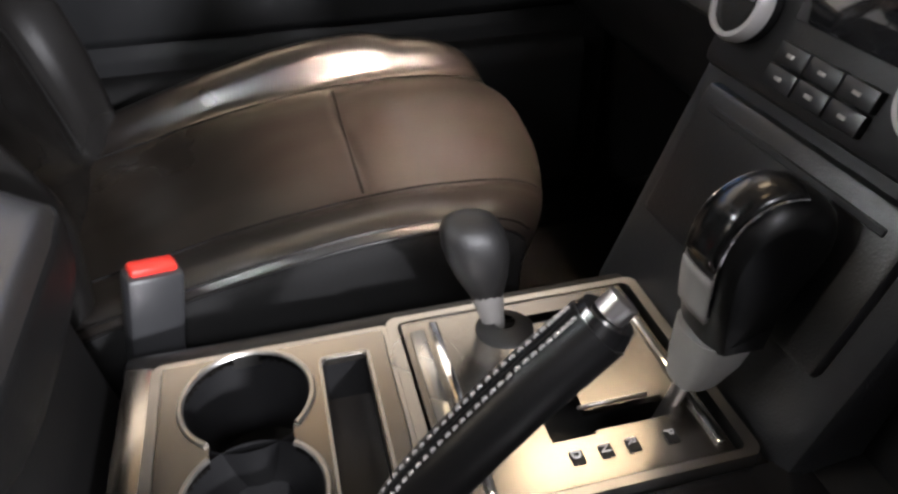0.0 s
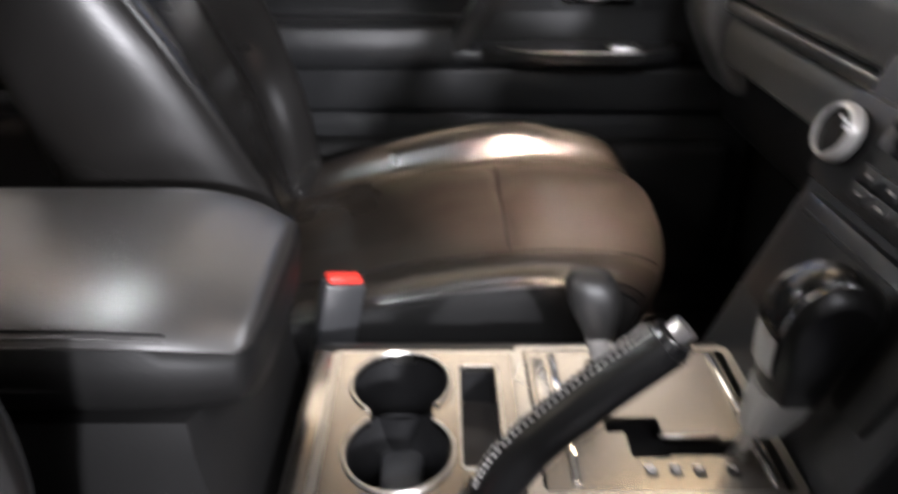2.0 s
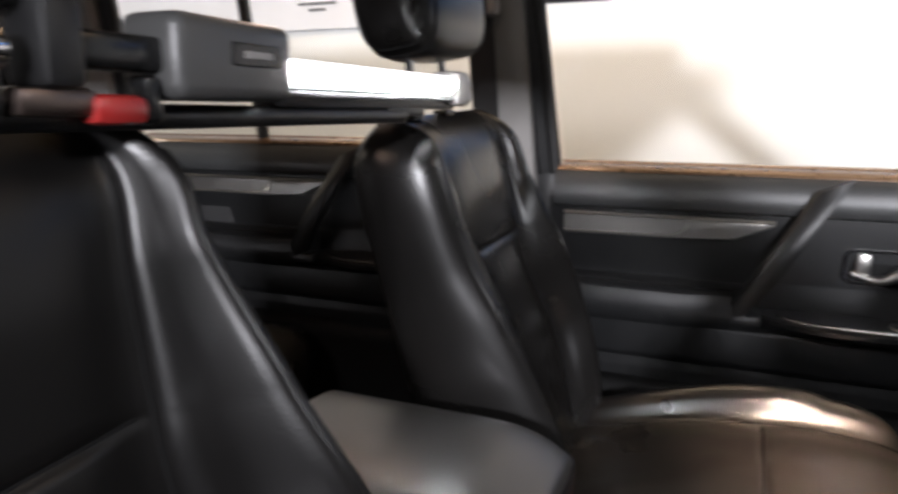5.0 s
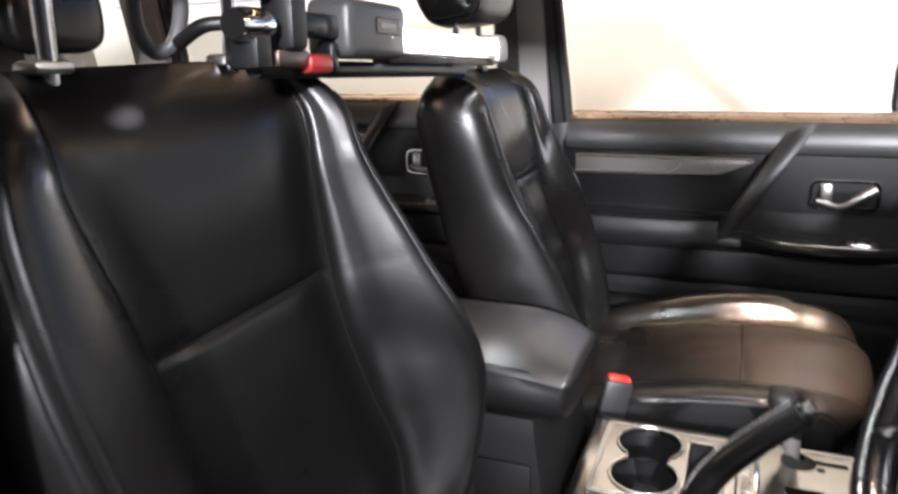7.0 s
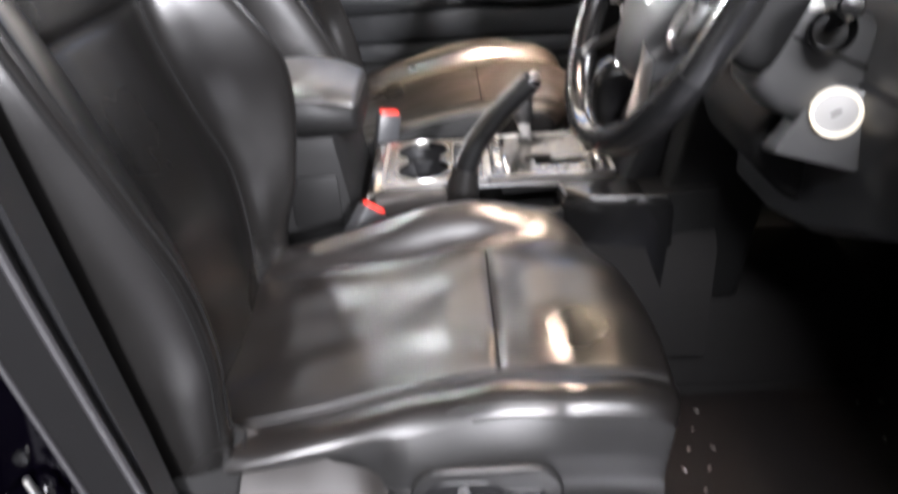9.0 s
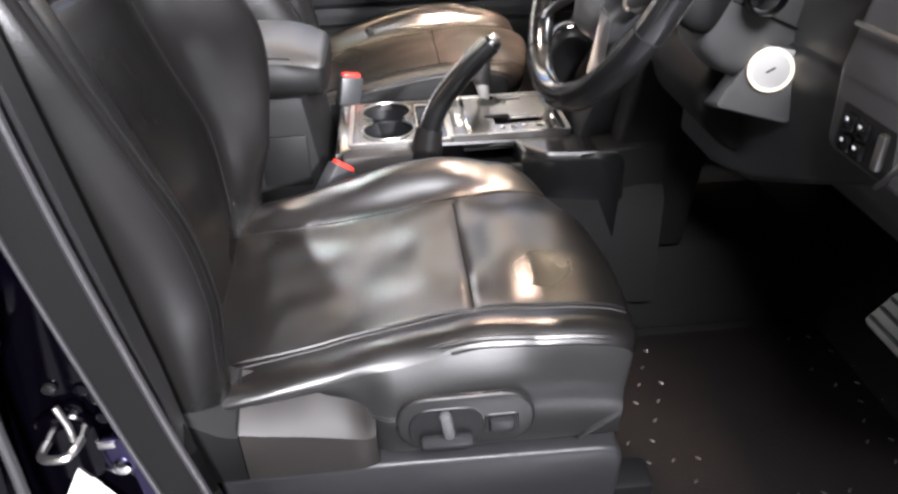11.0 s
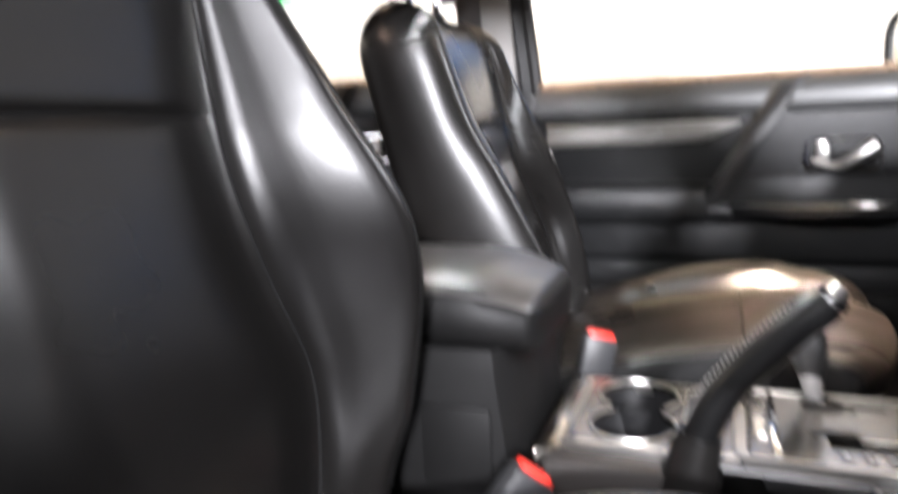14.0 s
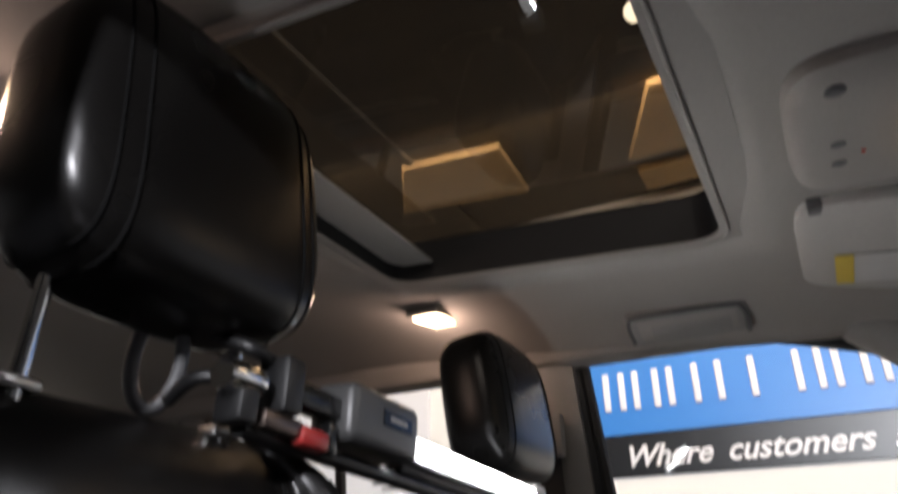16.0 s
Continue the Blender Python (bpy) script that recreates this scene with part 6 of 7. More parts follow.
for q in (-1, 1):
    # level spoke with its silver hook
    part("spoke", on_wheel(loft([[(u, q * y, z + h) for u, h in ((x1, -0.010), (x1 - 0.004, 0.0), (x0 + 0.004, 0.0), (x0, -0.010), (x0 + 0.004, -0.020), (x1 - 0.004, -0.020))] for y, x0, x1, z in
                               ((0.075, -0.035, 0.032, -0.010), (0.105, -0.028, 0.030, -0.006), (0.135, -0.020, 0.027, 0.0), (0.170, -0.018, 0.024, 0.006))])), PLASTIC_DK, wheel)
    part("spoke_trim", on_wheel(tube(curve_points([(0.021, q * 0.112, 0.000), (0.023, q * 0.134, 0.003), (0.014, q * 0.148, 0.005), (-0.002, q * 0.146, 0.005), (-0.016, q * 0.138, 0.003)], 24), lambda t: 0.0035 + 0.0022 * math.sin(math.pi * t), 8)), SATIN, wheel, "silver spoke hook")
    # oval switch pod below the spoke
    oval = [(-0.030 + 0.030 * math.cos(a) + 0.005 * math.sin(a), q * (0.122 + 0.031 * math.sin(a) + 0.012 * math.cos(a)), 0.0) for a in [2 * math.pi * i / 32 for i in range(32)]]
    pod = part("button_pod", on_wheel(loft([[(-0.030 + (x + 0.030) * f, q * 0.122 + (y - q * 0.122) * f, z) for x, y, _ in oval] for z, f in ((-0.030, 0.9), (-0.004, 1.0), (0.001, 0.97), (0.003, 0.90), (0.0035, 0.2))])), BUTTON, wheel, "dark oval switch pod", 0.9)
    # the strip light's reflection on the pod drawn as a silver arc
    part("pod_edge", on_wheel(tube([(x, y, 0.0012) for x, y, _ in (oval[17:] + oval[:1])], lambda t: 0.0020 + 0.0025 * math.sin(math.pi * t), 8)), SATIN, pod, "silver arc for the strip light's reflection on the pod")
    for i in range(4):
        part("pod_key", on_wheel(rbox((-0.046 + 0.011 * i, q * (0.103 + 0.0035 * i), 0.0040), (0.008, 0.012, 0.0016), 0.0006, 1)), PLASTIC_DK, pod)
    # lower spoke
    part("spoke", on_wheel(loft([[Vector((x, q * y, z)) + Vector((0.55 * w * k, q * 0.83 * w * -k, 0.006 * h)) for k, h in ((1, 0), (0.7, 1), (-0.7, 1), (-1, 0), (-0.7, -1), (0.7, -1))] for x, y, z, w in
                               ((-0.070, 0.040, -0.004, 0.010), (-0.090, 0.066, -0.002, 0.010), (-0.108, 0.090, 0.002, 0.013), (-0.132, 0.115, 0.006, 0.018))])), SATIN, wheel, "silver lower spoke")
for p in (((0.0, 0.0), (0.018, 0.010), (0.036, 0.0), (0.018, -0.010)), ((0.0, 0.0), (-0.004, 0.020), (-0.022, 0.026), (-0.018, 0.006)), ((0.0, 0.0), (-0.018, -0.006), (-0.022, -0.026), (-0.004, -0.020))):
    part("badge", on_wheel(prism([(-0.022 + a * 0.85, b * 0.85) for a, b in p], "z", 0.005, 0.0105)), SATIN, wheel)

# pedals and mat
ped = thing("brake_pedal", "brake pedal with black rubber pad and steel arm", "pedal")
part("arm", tube(curve_points([(0.80, -0.46, 0.94), (0.74, -0.46, 0.82), (0.675, -0.46, 0.715)], 10), 0.009, 8), PLASTIC_DK, ped)
part("pad", rbox((0.675, -0.455, 0.722), (0.022, 0.115, 0.062), 0.008, rot=(0, 38, 0)), PILLAR_GR, ped, "worn grey rubber pad")
for dz in (-0.018, 0, 0.018):
    part("pad_rib", rbox((0.6635 + 0.62 * dz, -0.455, 0.7305 + 0.79 * dz), (0.006, 0.097, 0.006), 0.002, rot=(0, 38, 0)), RUBBER, ped)
acc = thing("accelerator_pedal", "long black accelerator pedal", "pedal")
part("arm", tube([(0.82, -0.60, 0.90), (0.74, -0.59, 0.74)], 0.008, 8), PLASTIC_DK, acc)
part("pad", rbox((0.72, -0.59, 0.71), (0.03, 0.06, 0.10), 0.008, rot=(0, 30, 0)), PLASTIC_DK, acc)
mat_ = part("floor_mat", rbox((0.52, -0.42, 0.507), (0.66, 0.50, 0.012), 0.005), MATRUB)
tagged(mat_, "black ribbed driver's floor mat on the carpet", "floor mat")
# raised studs of the mat in staggered rows, metallic to carry its glints
stud_mesh = None
for i in range(17):
    for j in range(12):
        x, y = 0.215 + 0.037 * i + (0.0185 if j % 2 else 0), -0.655 + 0.040 * j
        if abs(x - 0.52) > 0.315 or (0.42 < x < 0.66 and y > -0.50) or (i * 5 + j * 3) % 7 in (1, 4):
            continue
        if stud_mesh is None:
            stud = part("mat_stud", rbox((0, 0, 0), (0.0085, 0.0032, 0.0030), 0.0012, 1), STRIP, mat_, "small metallic stud for the mat's glints")
            stud_mesh = stud.data
        else:
            stud = new("mat_stud", stud_mesh)
            stud.parent = mat_
        stud.matrix_local = pose(x, y, 0.5142, 0, 0, 45 if (i + j) % 2 else -45)

# ---- driver's doorway ----
door_r = thing("driver_doorway", "purple centre pillar of the open driver's doorway with rubber seal", "door frame", kind="structure")


def upright(name, rows, mat, label="", thick=0.05, depth=0.05):
    """A strip of the doorway: rows of (x of its rear edge, x of its front edge, y, z)."""
    return part(name, loft([[(a, y, z), (b, y + 0.008, z), (b - 0.01, y + depth, z), (a, y + depth, z)] for a, b, y, z in rows]), mat, door_r, label)


SEAL_ROWS = [(-0.252, -0.221, -0.735, 1.27), (-0.238, -0.206, -0.735, 1.12), (-0.213, -0.182, -0.735, 0.95), (-0.191, -0.159, -0.735, 0.80), (-0.181, -0.149, -0.735, 0.55)]
upright("door_seal_strip", SEAL_ROWS, SEALBLK, "worn black rubber door seal", depth=0.03)
# beads paint the light line along the seal's edges in grey
for k, r in ((0, 0.0022), (1, 0.0032)):
    part("seal_bead", tube(curve_points([(row[k], row[2] - 0.0005 + 0.008 * k, row[3]) for row in SEAL_ROWS], 24), r, 8), RUBBER_GR, door_r, "grey bead for the highlight along the door seal")
upright("pillar_upper", [(-0.276, -0.239, -0.72, 1.76), (-0.272, -0.234, -0.725, 1.5), (-0.266, -0.226, -0.73, 1.275)], PLASTIC_MID, "grey upper pillar trim")
upright("pillar_inner", [(-0.33, -0.24, -0.70, 1.76), (-0.33, -0.226, -0.71, 1.27), (-0.33, -0.188, -0.715, 0.95), (-0.33, -0.155, -0.715, 0.5)], PLASTIC_DK)
# same body paint, darkened for the shade behind the seal
upright("pillar_paint", [(-0.31, -0.225, -0.722, 1.30), (-0.32, -0.215, -0.722, 1.10), (-0.33, -0.188, -0.722, 0.93), (-0.33, -0.165, -0.722, 0.78), (-0.33, -0.145, -0.722, 0.5)], PAINT_DK, "glossy purple pillar darkened for deep shade")
part("pillar_seal", tube(curve_points([(-0.228, -0.775, 1.50), (-0.232, -0.775, 1.30), (-0.233, -0.775, 1.215), (-0.236, -0.775, 1.158), (-0.241, -0.775, 1.10), (-0.245, -0.775, 1.076), (-0.259, -0.775, 1.048), (-0.266, -0.775, 1.014), (-0.270, -0.775, 0.96), (-0.275, -0.775, 0.885), (-0.29, -0.775, 0.55)], 60), lambda t: 0.0040 + 0.0030 * math.exp(-((t - 0.56) / 0.07) ** 2), 8), RUBBER_GR, door_r, "rubber edge of the pillar")
# latch recess with striker and fixings; its reveal strip paints the pillar's reflections lighter
part("latch_reveal", prism([(-0.212, 1.122), (-0.203, 1.095), (-0.193, 1.01), (-0.183, 0.90), (-0.200, 0.885), (-0.204, 0.97), (-0.212, 1.04), (-0.219, 1.06)], "y", -0.7645, -0.7605, 0.001, 1), REVEAL, door_r, "lighter purple strip for reflections in the latch recess")
for x, z, r in ((-0.209, 1.050, 0.0085), (-0.203, 1.012, 0.010), (-0.214, 1.020, 0.006), (-0.226, 1.000, 0.008), (-0.207, 0.990, 0.006)):
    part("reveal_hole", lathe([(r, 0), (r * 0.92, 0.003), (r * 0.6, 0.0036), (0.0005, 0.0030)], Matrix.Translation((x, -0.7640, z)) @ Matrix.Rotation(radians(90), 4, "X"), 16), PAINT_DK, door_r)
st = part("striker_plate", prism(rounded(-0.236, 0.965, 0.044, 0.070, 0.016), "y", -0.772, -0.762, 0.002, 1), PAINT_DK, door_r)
part("striker_bar", tube(curve_points([(-0.251, -0.77, 0.974), (-0.249, -0.788, 0.9745), (-0.229, -0.790, 0.976), (-0.225, -0.77, 0.975)], 16), 0.0034, 8), SATIN, st, "steel striker bar")
part("striker_stay", tube([(-0.231, -0.772, 0.975), (-0.228, -0.776, 0.994), (-0.234, -0.772, 1.010)], 0.0026, 8), SATIN, st)
latch = part("latch_body", prism(rounded(-0.206, 0.952, 0.026, 0.044, 0.011), "y", -0.771, -0.760, 0.003, 2), REVEAL, door_r)
part("latch_bolt", lathe([(0.0075, 0), (0.007, 0.004), (0.004, 0.006), (0.0005, 0.006)], Matrix.Translation((-0.204, -0.770, 0.940)) @ Matrix.Rotation(radians(90), 4, "X"), 16), CHROME, latch)
part("latch_tab", rbox((-0.209, -0.7715, 0.966), (0.014, 0.004, 0.007), 0.002), SATIN, latch)
for x, z in ((-0.247, 0.926), (-0.240, 1.018)):
    part("pillar_bolt", lathe([(0.0055, 0), (0.005, 0.003), (0.003, 0.0042), (0.0005, 0.0042)], Matrix.Translation((x, -0.759, z)) @ Matrix.Rotation(radians(90), 4, "X"), 16), GLOSS, door_r)
lab = part("sticker", prism([(-0.237, 0.944), (-0.262, 0.902), (-0.228, 0.845), (-0.200, 0.874)], "y", -0.7745, -0.7705), PAPER, door_r, "white tyre pressure sticker")
for i in range(5):
    part("sticker_print", rbox((-0.236 + 0.006 * i, -0.7752, 0.905 - 0.008 * i), (0.03, 0.001, 0.0022), 0.0003, 1, rot=(0, 48, 0)), GREYTXT, lab)

part("pillar_shell", loft([[(x0, -0.775, z), (x1, -0.775, z), (x1 - 0.008, -0.74, z), (x0, -0.74, z)] for x0, x1, z in
                           ((-0.348, -0.262, 1.085), (-0.348, -0.246, 1.13), (-0.348, -0.240, 1.17), (-0.346, -0.237, 1.28), (-0.344, -0.232, 1.50), (-0.342, -0.226, 1.78))]), PAINT, door_r, "bright purple painted pillar")
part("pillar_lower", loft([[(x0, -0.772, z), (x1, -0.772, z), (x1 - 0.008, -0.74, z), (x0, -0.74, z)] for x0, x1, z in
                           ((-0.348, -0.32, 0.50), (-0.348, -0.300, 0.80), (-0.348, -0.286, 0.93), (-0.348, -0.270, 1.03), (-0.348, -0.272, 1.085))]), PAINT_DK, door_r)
# the pillar's lit edge drawn as a tongue of the brighter paint
part("pillar_edge", loft([[(x0, -0.777, z), (x1 - 0.004, -0.779, z), (x1, -0.775, z), (x1 - 0.006, -0.74, z), (x0, -0.74, z)] for x0, x1, z in
                          ((-0.300, -0.2655, 1.095), (-0.284, -0.266, 1.06), (-0.276, -0.268, 1.045), (-0.274, -0.271, 1.035))]), PAINT, door_r, "purple tongue for the lit edge of the pillar")
part("hinge_recess", prism(rounded(-0.296, 1.128, 0.088, 0.086, 0.020), "y", -0.785, -0.774, 0.004, 2), REVEAL, door_r)
for z, x in ((1.168, -0.268), (1.166, -0.250), (1.150, -0.272), (1.128, -0.270), (1.148, -0.292), (1.114, -0.288), (1.110, -0.266)):
    part("hinge_knuckle", lathe([(0.006, 0), (0.0075, 0.003), (0.0075, 0.007), (0.005, 0.010), (0.001, 0.0105)], Matrix.Translation((x, -0.783, z)) @ Matrix.Rotation(radians(90), 4, "X"), 14), REVEAL, door_r, "dark glossy hinge bolt")
part("wiring_boot", prism(rounded(-0.312, 1.042, 0.034, 0.068, 0.015), "y", -0.788, -0.770, 0.004, 2), PLASTIC_DK, door_r, "black rubber wiring boot")
part("rear_seal", tube([(-0.352, -0.77, 1.78), (-0.352, -0.77, 1.05), (-0.350, -0.77, 0.85), (-0.348, -0.77, 0.5)], 0.007, 8), RUBBER_GR, door_r)
for ob in door_r.children:
    if ob.name.split(".")[0] in ("latch_reveal", "reveal_hole", "striker_plate", "latch_body", "pillar_bolt", "sticker"):
        ob.location = (-0.019, 0.040, -0.034)
part("rear_sill_trim", prism([(-0.70, 0.50), (-0.62, 0.52), (-0.60, 0.86), (-0.70, 0.90)], "x", -0.80, -0.36, 0.01), PLASTIC_MID, door_r, "grey rear sill trim")

# ---- overhead ----
vis = thing("sun_visor", "pale grey sun visor with white and yellow sticker", "sun visor", "sun visors")
part("flap", blob((0.238, 0.448, 1.762), (0.218, 0.455, 0.028), 7, 10, 40, Matrix.Rotation(radians(7), 4, "Y")), VISOR, vis)
part("sticker", rbox((0.232, 0.455, 1.7460), (0.105, 0.12, 0.001), 0.0003, 1, rot=(0, 7, 0)), PAPER, vis, "white warning sticker")
part("sticker_head", rbox((0.190, 0.455, 1.7502), (0.026, 0.122, 0.001), 0.0003, 1, rot=(0, 7, 0)), YELLOW, vis)
part("hinge_rod", tube([(0.335, 0.24, 1.745), (0.335, 0.62, 1.745)], 0.005, 8), PILLAR_GR, vis)
part("clip", rbox((0.16, 0.235, 1.768), (0.02, 0.03, 0.02), 0.004), PLASTIC_MID, vis)
vis2 = thing("sun_visor", "pale grey sun visor above the driver", "sun visor", "sun visors")
part("flap", blob((0.245, -0.43, 1.762), (0.20, 0.42, 0.028), 7, 10, 40, Matrix.Rotation(radians(7), 4, "Y")), VISOR, vis2)
part("clip", rbox((0.16, -0.235, 1.768), (0.02, 0.03, 0.02), 0.004), PLASTIC_MID, vis2)
ohc = thing("overhead_console", "grey overhead console with lit map lamp", "overhead console")
part("housing", blob((0.228, 0.040, 1.770), (0.18, 0.275, 0.05), 4, 12, 36), HEADLINER, ohc)
part("lens", rbox((0.284, 0.035, 1.7455), (0.040, 0.15, 0.006), 0.002), LAMP, ohc, "warm lit lamp lens")
for y in (0.075, -0.075, 0.03):
    part("button", lathe([(0.011, 0), (0.011, 0.006), (0.008, 0.008), (0.001, 0.008)], Matrix.Translation((0.19, y + 0.015, 1.753)) @ Matrix.Rotation(radians(180), 4, "X"), 16), PLASTIC_MID, ohc)
part("indicator", rbox((0.215, 0.070, 1.7445), (0.005, 0.005, 0.003), 0.001, 1), RED, ohc, "small red indicator")
for ob in (vis, vis2, ohc):
    ob.location.z = -0.010
rl2 = thing("roof_lamp", "lit warm white roof lamp above the driver's side", "lamp", "roof lamps")
part("bezel", rbox((-0.68, -0.505, 1.803), (0.075, 0.12, 0.012), 0.004, rot=(-8, 0, 0)), HEADLINER, rl2)
part("lens", rbox((-0.68, -0.505, 1.796), (0.055, 0.095, 0.014), 0.005, rot=(-8, 0, 0)), LAMP, rl2, "glowing white lens")
rl = thing("roof_lamp", "lit warm white roof lamp above the passenger side", "lamp", "roof lamps")
part("bezel", rbox((-0.565, 0.475, 1.801), (0.075, 0.12, 0.012), 0.004, rot=(8, 0, 0)), HEADLINER, rl)
part("lens", rbox((-0.565, 0.475, 1.794), (0.055, 0.095, 0.014), 0.005, rot=(8, 0, 0)), LAMP, rl, "glowing white lens")
gh = thing("grab_handle", "grey folding grab handle above the passenger window", "grab handle")
part("base", rbox((-0.08, 0.586, 1.741), (0.222, 0.082, 0.014), 0.006, rot=(-25, 0, 0)), PILLAR_GR, gh)
part("recess", rbox((-0.08, 0.588, 1.7385), (0.186, 0.056, 0.014), 0.006, rot=(-25, 0, 0)), HEADLINER, gh)
part("grip", tube(curve_points([(-0.188, 0.612, 1.722), (-0.189, 0.580, 1.738), (-0.183, 0.556, 1.749), (-0.165, 0.550, 1.751), (-0.08, 0.549, 1.750), (0.005, 0.549, 1.748), (0.020, 0.556, 1.744), (0.026, 0.580, 1.732), (0.024, 0.610, 1.716)], 40), 0.0044, 8), PLASTIC_MID, gh, "grey folding grip")
part("grip_plate", rbox((-0.075, 0.592, 1.7335), (0.150, 0.036, 0.010), 0.004, rot=(-25, 0, 0)), PILLAR_GR, gh)

# seat belt and mirror
belt = thing("seat_belt", "black seat belt hanging on the centre pillar", "seat belt")
part("webbing", loft([[(-0.40 - 0.024, y, z), (-0.40 + 0.024, y, z), (-0.40 + 0.024, y + 0.0025, z), (-0.40 - 0.024, y + 0.0025, z)] for y, z in ((0.655, 1.56), (0.70, 1.30), (0.715, 1.0), (0.715, 0.70))]), RUBBER, belt)
part("anchor", rbox((-0.395, 0.66, 1.57), (0.06, 0.03, 0.09), 0.01), PILLAR_GR, belt, "grey belt height adjuster")
mir = thing("door_mirror", "black door mirror outside the passenger window", "mirror")
part("housing", blob((0.512, 1.012, 1.30), (0.12, 0.245, 0.19), 3.5, 14, 28, Matrix.Rotation(radians(36), 4, "Z")), PLASTIC_DK, mir)
MM = Matrix.Translation((0.455, 0.970, 1.298)) @ Matrix.Rotation(radians(32), 4, "Z")
mg = rbox((0, 0, 0), (0.006, 0.205, 0.155), 0.003)
bmesh.ops.transform(mg, matrix=MM, verts=mg.verts)
part("mirror_glass", mg, MIRROR, mir, "mirror glass")
mg = frame_ring(rounded(0, 0, 0.225, 0.175, 0.055), rounded(0, 0, 0.203, 0.153, 0.045), "x", -0.008, 0.01)
bmesh.ops.transform(mg, matrix=MM, verts=mg.verts)
part("rim", mg, PLASTIC_DK, mir)
part("arm", rbox((0.54, 0.87, 1.24), (0.07, 0.10, 0.05), 0.012), PLASTIC_DK, mir)

# ---- work light ----
wl = thing("led_work_light", "long lit work light with grey housing hung between headrests", "work light")
A, B = Vector((-0.288, -0.33, 1.434)), Vector((-0.300, 0.335, 1.407))
LD = (B - A).normalized()


def along(y):
    return A + LD * (y - A.y)


LM = LD.to_track_quat("Y", "Z").to_matrix().to_4x4()


def on_light(y, bm):
    bmesh.ops.transform(bm, matrix=Matrix.Translation(along(y)) @ LM, verts=bm.verts)
    return bm


part("strip_body", on_light(0.110, rbox((-0.014, 0, -0.012), (0.026, 0.40, 0.034), 0.006)), PLASTIC_GR, wl)
part("led_strip", on_light(0.098, tube([(0.002, -0.17, 0.000), (0.002, 0.17, 0.000)], 0.0115, 16)), LED, wl, "glowing white strip")
for i in range(20):
    part("led_lens", on_light(0.098, lathe([(0.0066, 0), (0.0058, 0.003), (0.0035, 0.005), (0.0005, 0.0056)], Matrix.Translation((0.0115, -0.1615 + 0.017 * i, 0)) @ Matrix.Rotation(radians(90), 4, "Y"), 12)), DIODE, wl)
part("body_lip", on_light(0.105, rbox((0.002, 0, -0.0165), (0.012, 0.385, 0.005), 0.0015)), PLASTIC_MID, wl, "grey lower lip")
part("end_cap", on_light(0.300, rbox((-0.006, 0, -0.003), (0.042, 0.044, 0.044), 0.008)), PILLAR_GR, wl, "pale grey end cap")
part("end_clip", on_light(0.165, rbox((-0.012, 0, -0.030), (0.018, 0.10, 0.014), 0.004)), PLASTIC_DK, wl)
part("housing", on_light(-0.165, rbox((0, 0, 0.004), (0.052, 0.125, 0.056), 0.010, 3)), DASHGREY, wl, "grey battery housing")
part("label_plate", on_light(-0.150, rbox((0.0265, 0, 0.008), (0.002, 0.055, 0.016), 0.001, 1)), GLOSS, wl)
part("label_print", on_light(-0.150, rbox((0.028, 0, 0.008), (0.001, 0.032, 0.005), 0.0004, 1)), PILLAR_GR, wl)
part("support_bar", tube([along(-0.335) + Vector((-0.010, 0, -0.034)), along(0.16) + Vector((-0.010, 0, -0.036))], 0.0085, 12), PLASTIC_DK, wl, "black support rail")
part("clamp", on_light(-0.300, rbox((0, 0, 0.006), (0.034, 0.026, 0.050), 0.006)), PLASTIC_DK, wl)
part("clamp_jaw", on_light(-0.345, rbox((-0.004, 0, -0.016), (0.030, 0.022, 0.038), 0.005)), PLASTIC_DK, wl)
part("release_lever", on_light(-0.262, rbox((0.006, 0, -0.030), (0.018, 0.040, 0.018), 0.006)), RED_DK, wl, "red release lever")
part("sleeve", on_light(-0.258, rbox((0, 0, 0.004), (0.024, 0.08, 0.022), 0.004)), GLOSS, wl)
part("sleeve_lower", on_light(-0.302, rbox((0.003, 0, -0.026), (0.016, 0.050, 0.016), 0.004)), BROWNMET, wl, "dull brown metal sleeve")
part("lever_clip", on_light(-0.236, rbox((0.004, 0, -0.024), (0.018, 0.014, 0.030), 0.004)), GLOSS, wl)
part("joint", lathe([(0.012, -0.02), (0.014, -0.01), (0.014, 0.01), (0.012, 0.02)], Matrix.Translation(along(-0.350) + Vector((0, 0, 0.0))) @ Matrix.Rotation(radians(90), 4, "X"), 16), CHROME, wl)
HC = Vector((-0.356, -0.374, 1.452))
part("hook", tube([HC + Vector((0.62, 0.78, 0.2)) * 0.0185 * math.cos(a) + Vector((0.20, -0.16, 1)) * 0.037 * math.sin(a) for a in [2 * math.pi * i / 32 for i in range(32)]], 0.0062, 10, loop=True), PLASTIC_MID, wl, "grey padded hook loop")
part("hook_tail", tube(curve_points([HC + Vector((0.012, 0.010, 0.036)), HC + Vector((0.030, 0.030, 0.026)), along(-0.335) + Vector((-0.006, 0, 0.030)), along(-0.315) + Vector((-0.004, 0, 0.028))], 16), 0.0065, 10), PLASTIC_DK, wl)
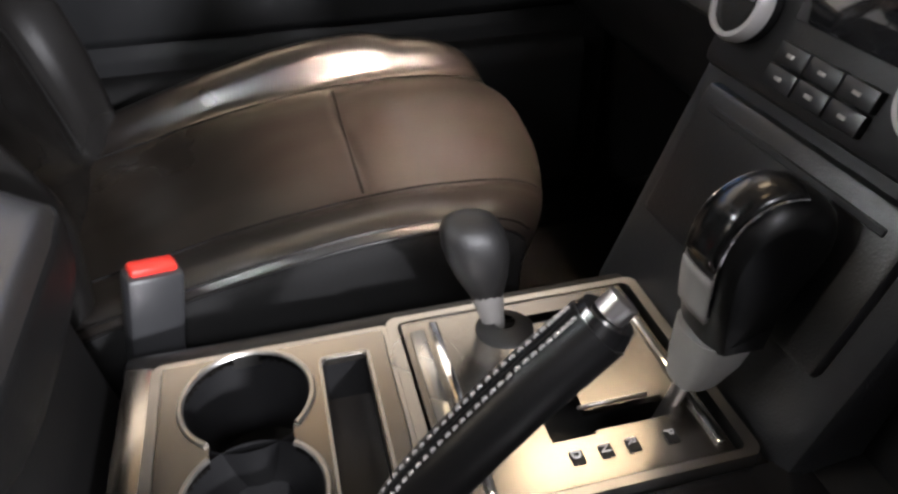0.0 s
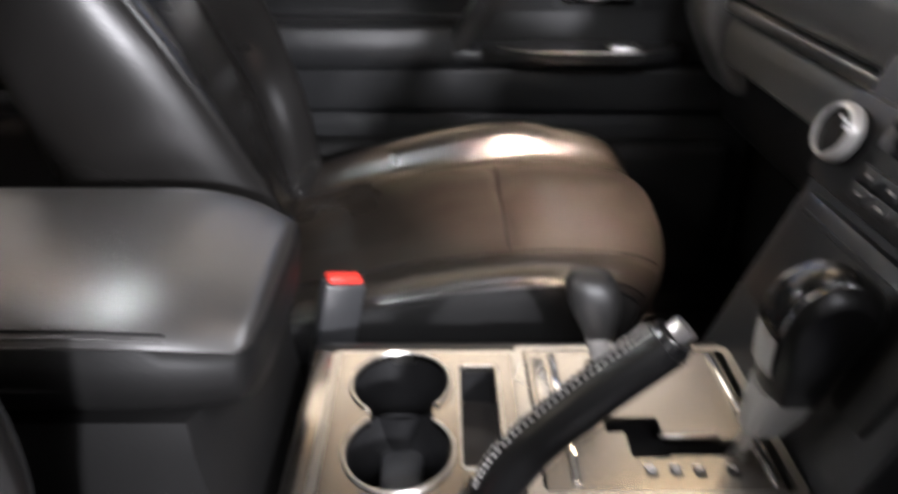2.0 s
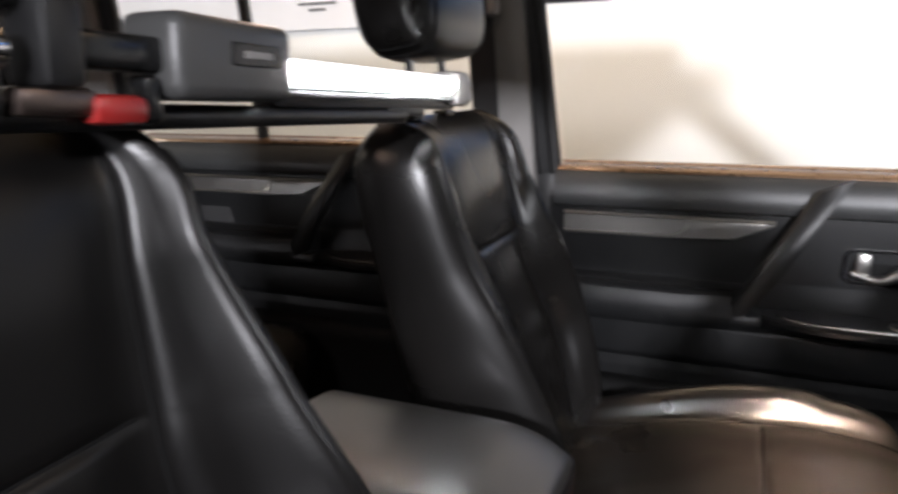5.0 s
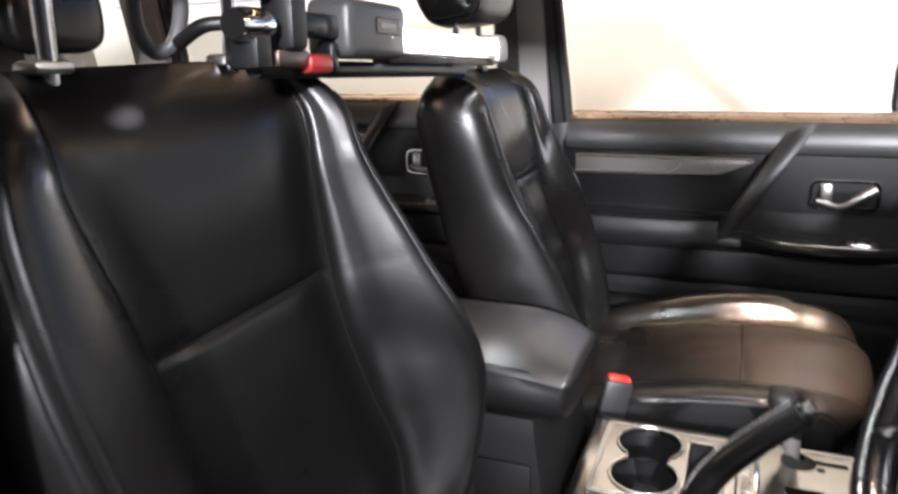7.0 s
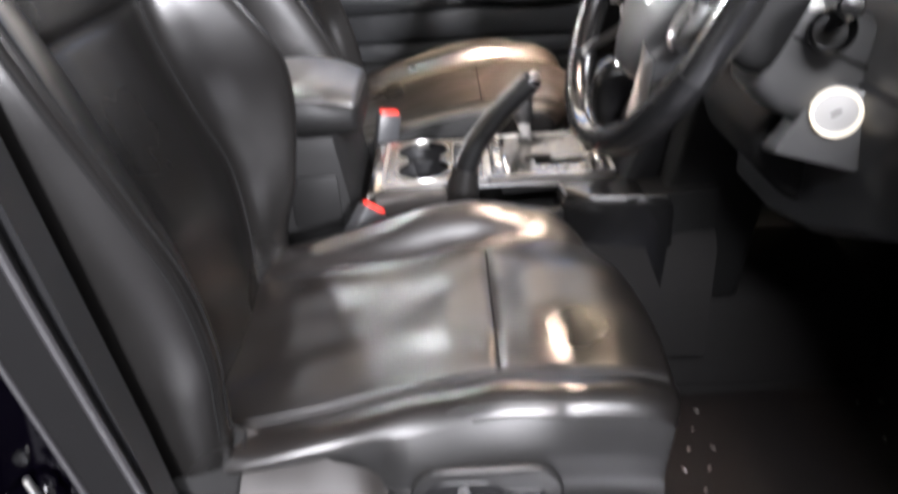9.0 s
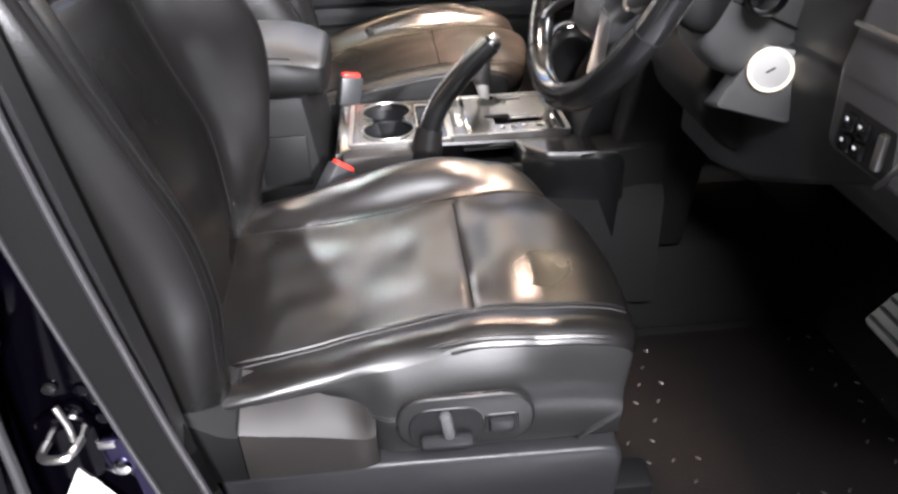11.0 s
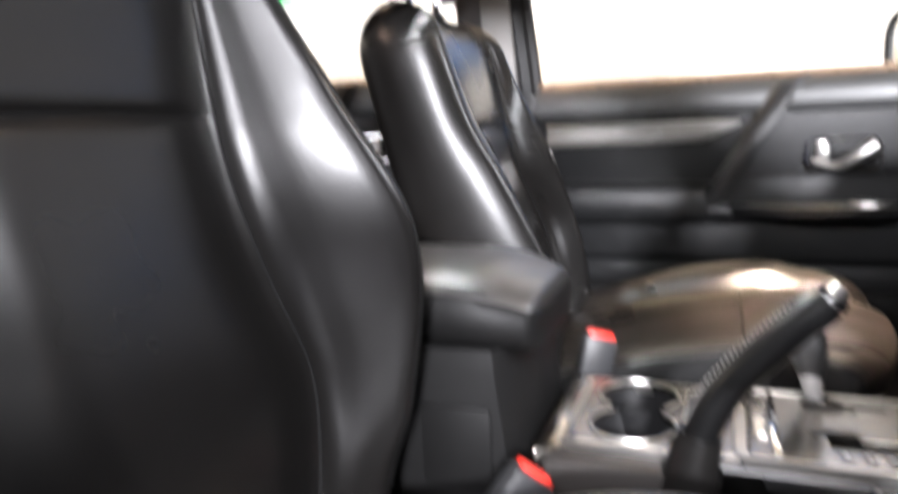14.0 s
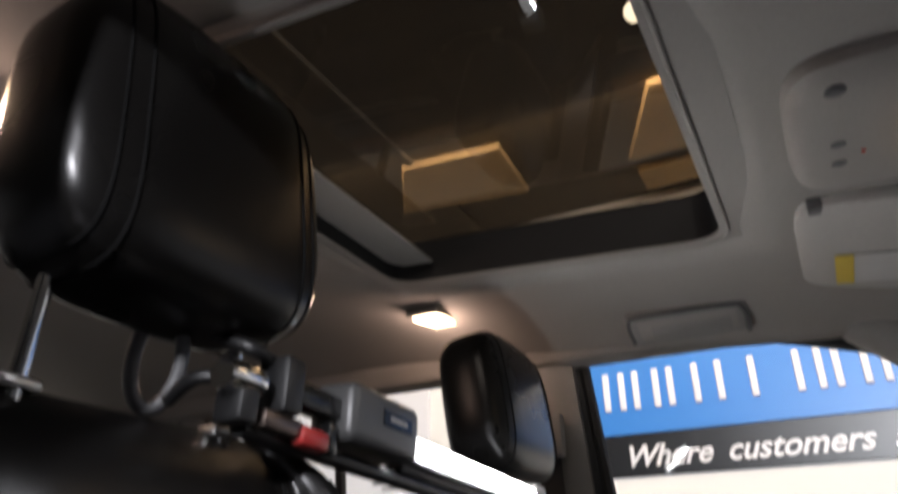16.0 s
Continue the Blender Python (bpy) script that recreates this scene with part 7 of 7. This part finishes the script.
part("hook_arm", tube(curve_points([along(-0.345) + Vector((0, 0, 0.0)), along(-0.365) + Vector((-0.03, 0, 0.0)), HC + Vector((0.006, 0.012, -0.03))], 12), 0.006, 10), PLASTIC_DK, wl)
part("end_stop", on_light(0.326, rbox((-0.004, 0, -0.006), (0.034, 0.012, 0.030), 0.005)), PILLAR_GR, wl, "pale end stop")

# ---- open driver's door ----
dd = thing("driver_door", "open purple driver's door with dark trim and window", "car door")
DM = Matrix.Translation((0.66, -0.84, 0)) @ Matrix.Rotation(radians(-112), 4, "Z")


def on_door(bm):
    bmesh.ops.transform(bm, matrix=DM, verts=bm.verts)
    return bm


part("door_skin", on_door(rbox((0.50, -0.05, 0.86), (1.0, 0.03, 0.78), 0.012)), PAINT, dd)
part("door_trim", on_door(rbox((0.49, 0.0, 0.86), (0.94, 0.06, 0.72), 0.02)), PLASTIC, dd)
part("door_armrest", on_door(rbox((0.55, 0.05, 1.02), (0.5, 0.08, 0.06), 0.02)), PLASTIC, dd)
part("window_frame", on_door(tube(curve_points([(0.0, 0.04, 1.25), (0.25, 0.02, 1.50), (0.48, 0.0, 1.68), (0.9, -0.01, 1.73), (0.98, 0.0, 1.70), (1.0, 0.04, 1.25)], 30), 0.022, 8)), PLASTIC_DK, dd)
wp = part("window_pane", on_door(loft([[(0.02, 0.04, 1.25), (0.98, 0.04, 1.25)], [(0.46, 0.0, 1.66), (0.95, -0.01, 1.71)]], closed=False)), GLASS, dd)
wp.visible_shadow = False


# ---- parked car behind ----
pk = thing("parked_car", "white parked car standing behind on the showroom floor", "car")
PX, PY = -6.4, 1.62
part("body", loft([[(PX + x, PY + w * a, zz) for a, zz in ((-0.92, 0.25), (-1, 0.5), (-0.97, h - 0.08), (-0.85, h), (0.85, h), (0.97, h - 0.08), (1, 0.5), (0.92, 0.25))] for x, w, h in ((-2.1, 0.70, 0.80), (-1.9, 0.80, 0.95), (-0.8, 0.82, 1.0), (0.7, 0.82, 0.98), (1.7, 0.80, 0.88), (2.05, 0.70, 0.70))]), WHITEP, pk, "white painted body")
part("roof", loft([[(PX + x, PY + w * a, z) for a in (-1, -0.8, 0.8, 1) for z in ((zt - 0.05,) if abs(a) == 1 else (zt,))] for x, w, zt in ((-1.55, 0.60, 1.36), (-1.2, 0.62, 1.45), (0.0, 0.62, 1.47), (0.35, 0.60, 1.42))], closed=False), WHITEP, pk)
part("windscreen", loft([[(PX + 0.36, PY - 0.60, 1.40), (PX + 0.36, PY + 0.60, 1.40)], [(PX + 1.0, PY - 0.72, 0.97), (PX + 1.0, PY + 0.72, 0.97)]], closed=False), DISPLAY, pk, "dark windscreen")
for q in (-1, 1):
    part("side_window", loft([[(PX - 1.5, PY + q * 0.61, 1.34), (PX + 0.34, PY + q * 0.61, 1.38)], [(PX - 1.85, PY + q * 0.76, 0.98), (PX + 0.98, PY + q * 0.76, 0.98)]], closed=False), DISPLAY, pk)
    part("headlight", blob((PX + 1.95, PY + q * 0.58, 0.70), (0.20, 0.28, 0.14), 3, 10, 16), CHROME, pk)
    for x in (-1.3, 1.3):
        wh = part("wheel", lathe([(0.14, 0), (0.30, 0), (0.32, 0.03), (0.32, 0.17), (0.30, 0.20), (0.14, 0.20)], Matrix.Translation((PX + x, PY + q * 0.68, 0.32)) @ Matrix.Rotation(radians(-90 * q), 4, "X"), 28), RUBBER, pk)
        part("rim", lathe([(0.20, 0.195), (0.20, 0.208), (0.05, 0.20), (0.001, 0.20)], Matrix.Translation((PX + x, PY + q * 0.68, 0.32)) @ Matrix.Rotation(radians(-90 * q), 4, "X"), 20), SATIN, wh)
part("grille", rbox((PX + 2.04, PY, 0.58), (0.05, 0.8, 0.16), 0.02), PLASTIC_DK, pk)
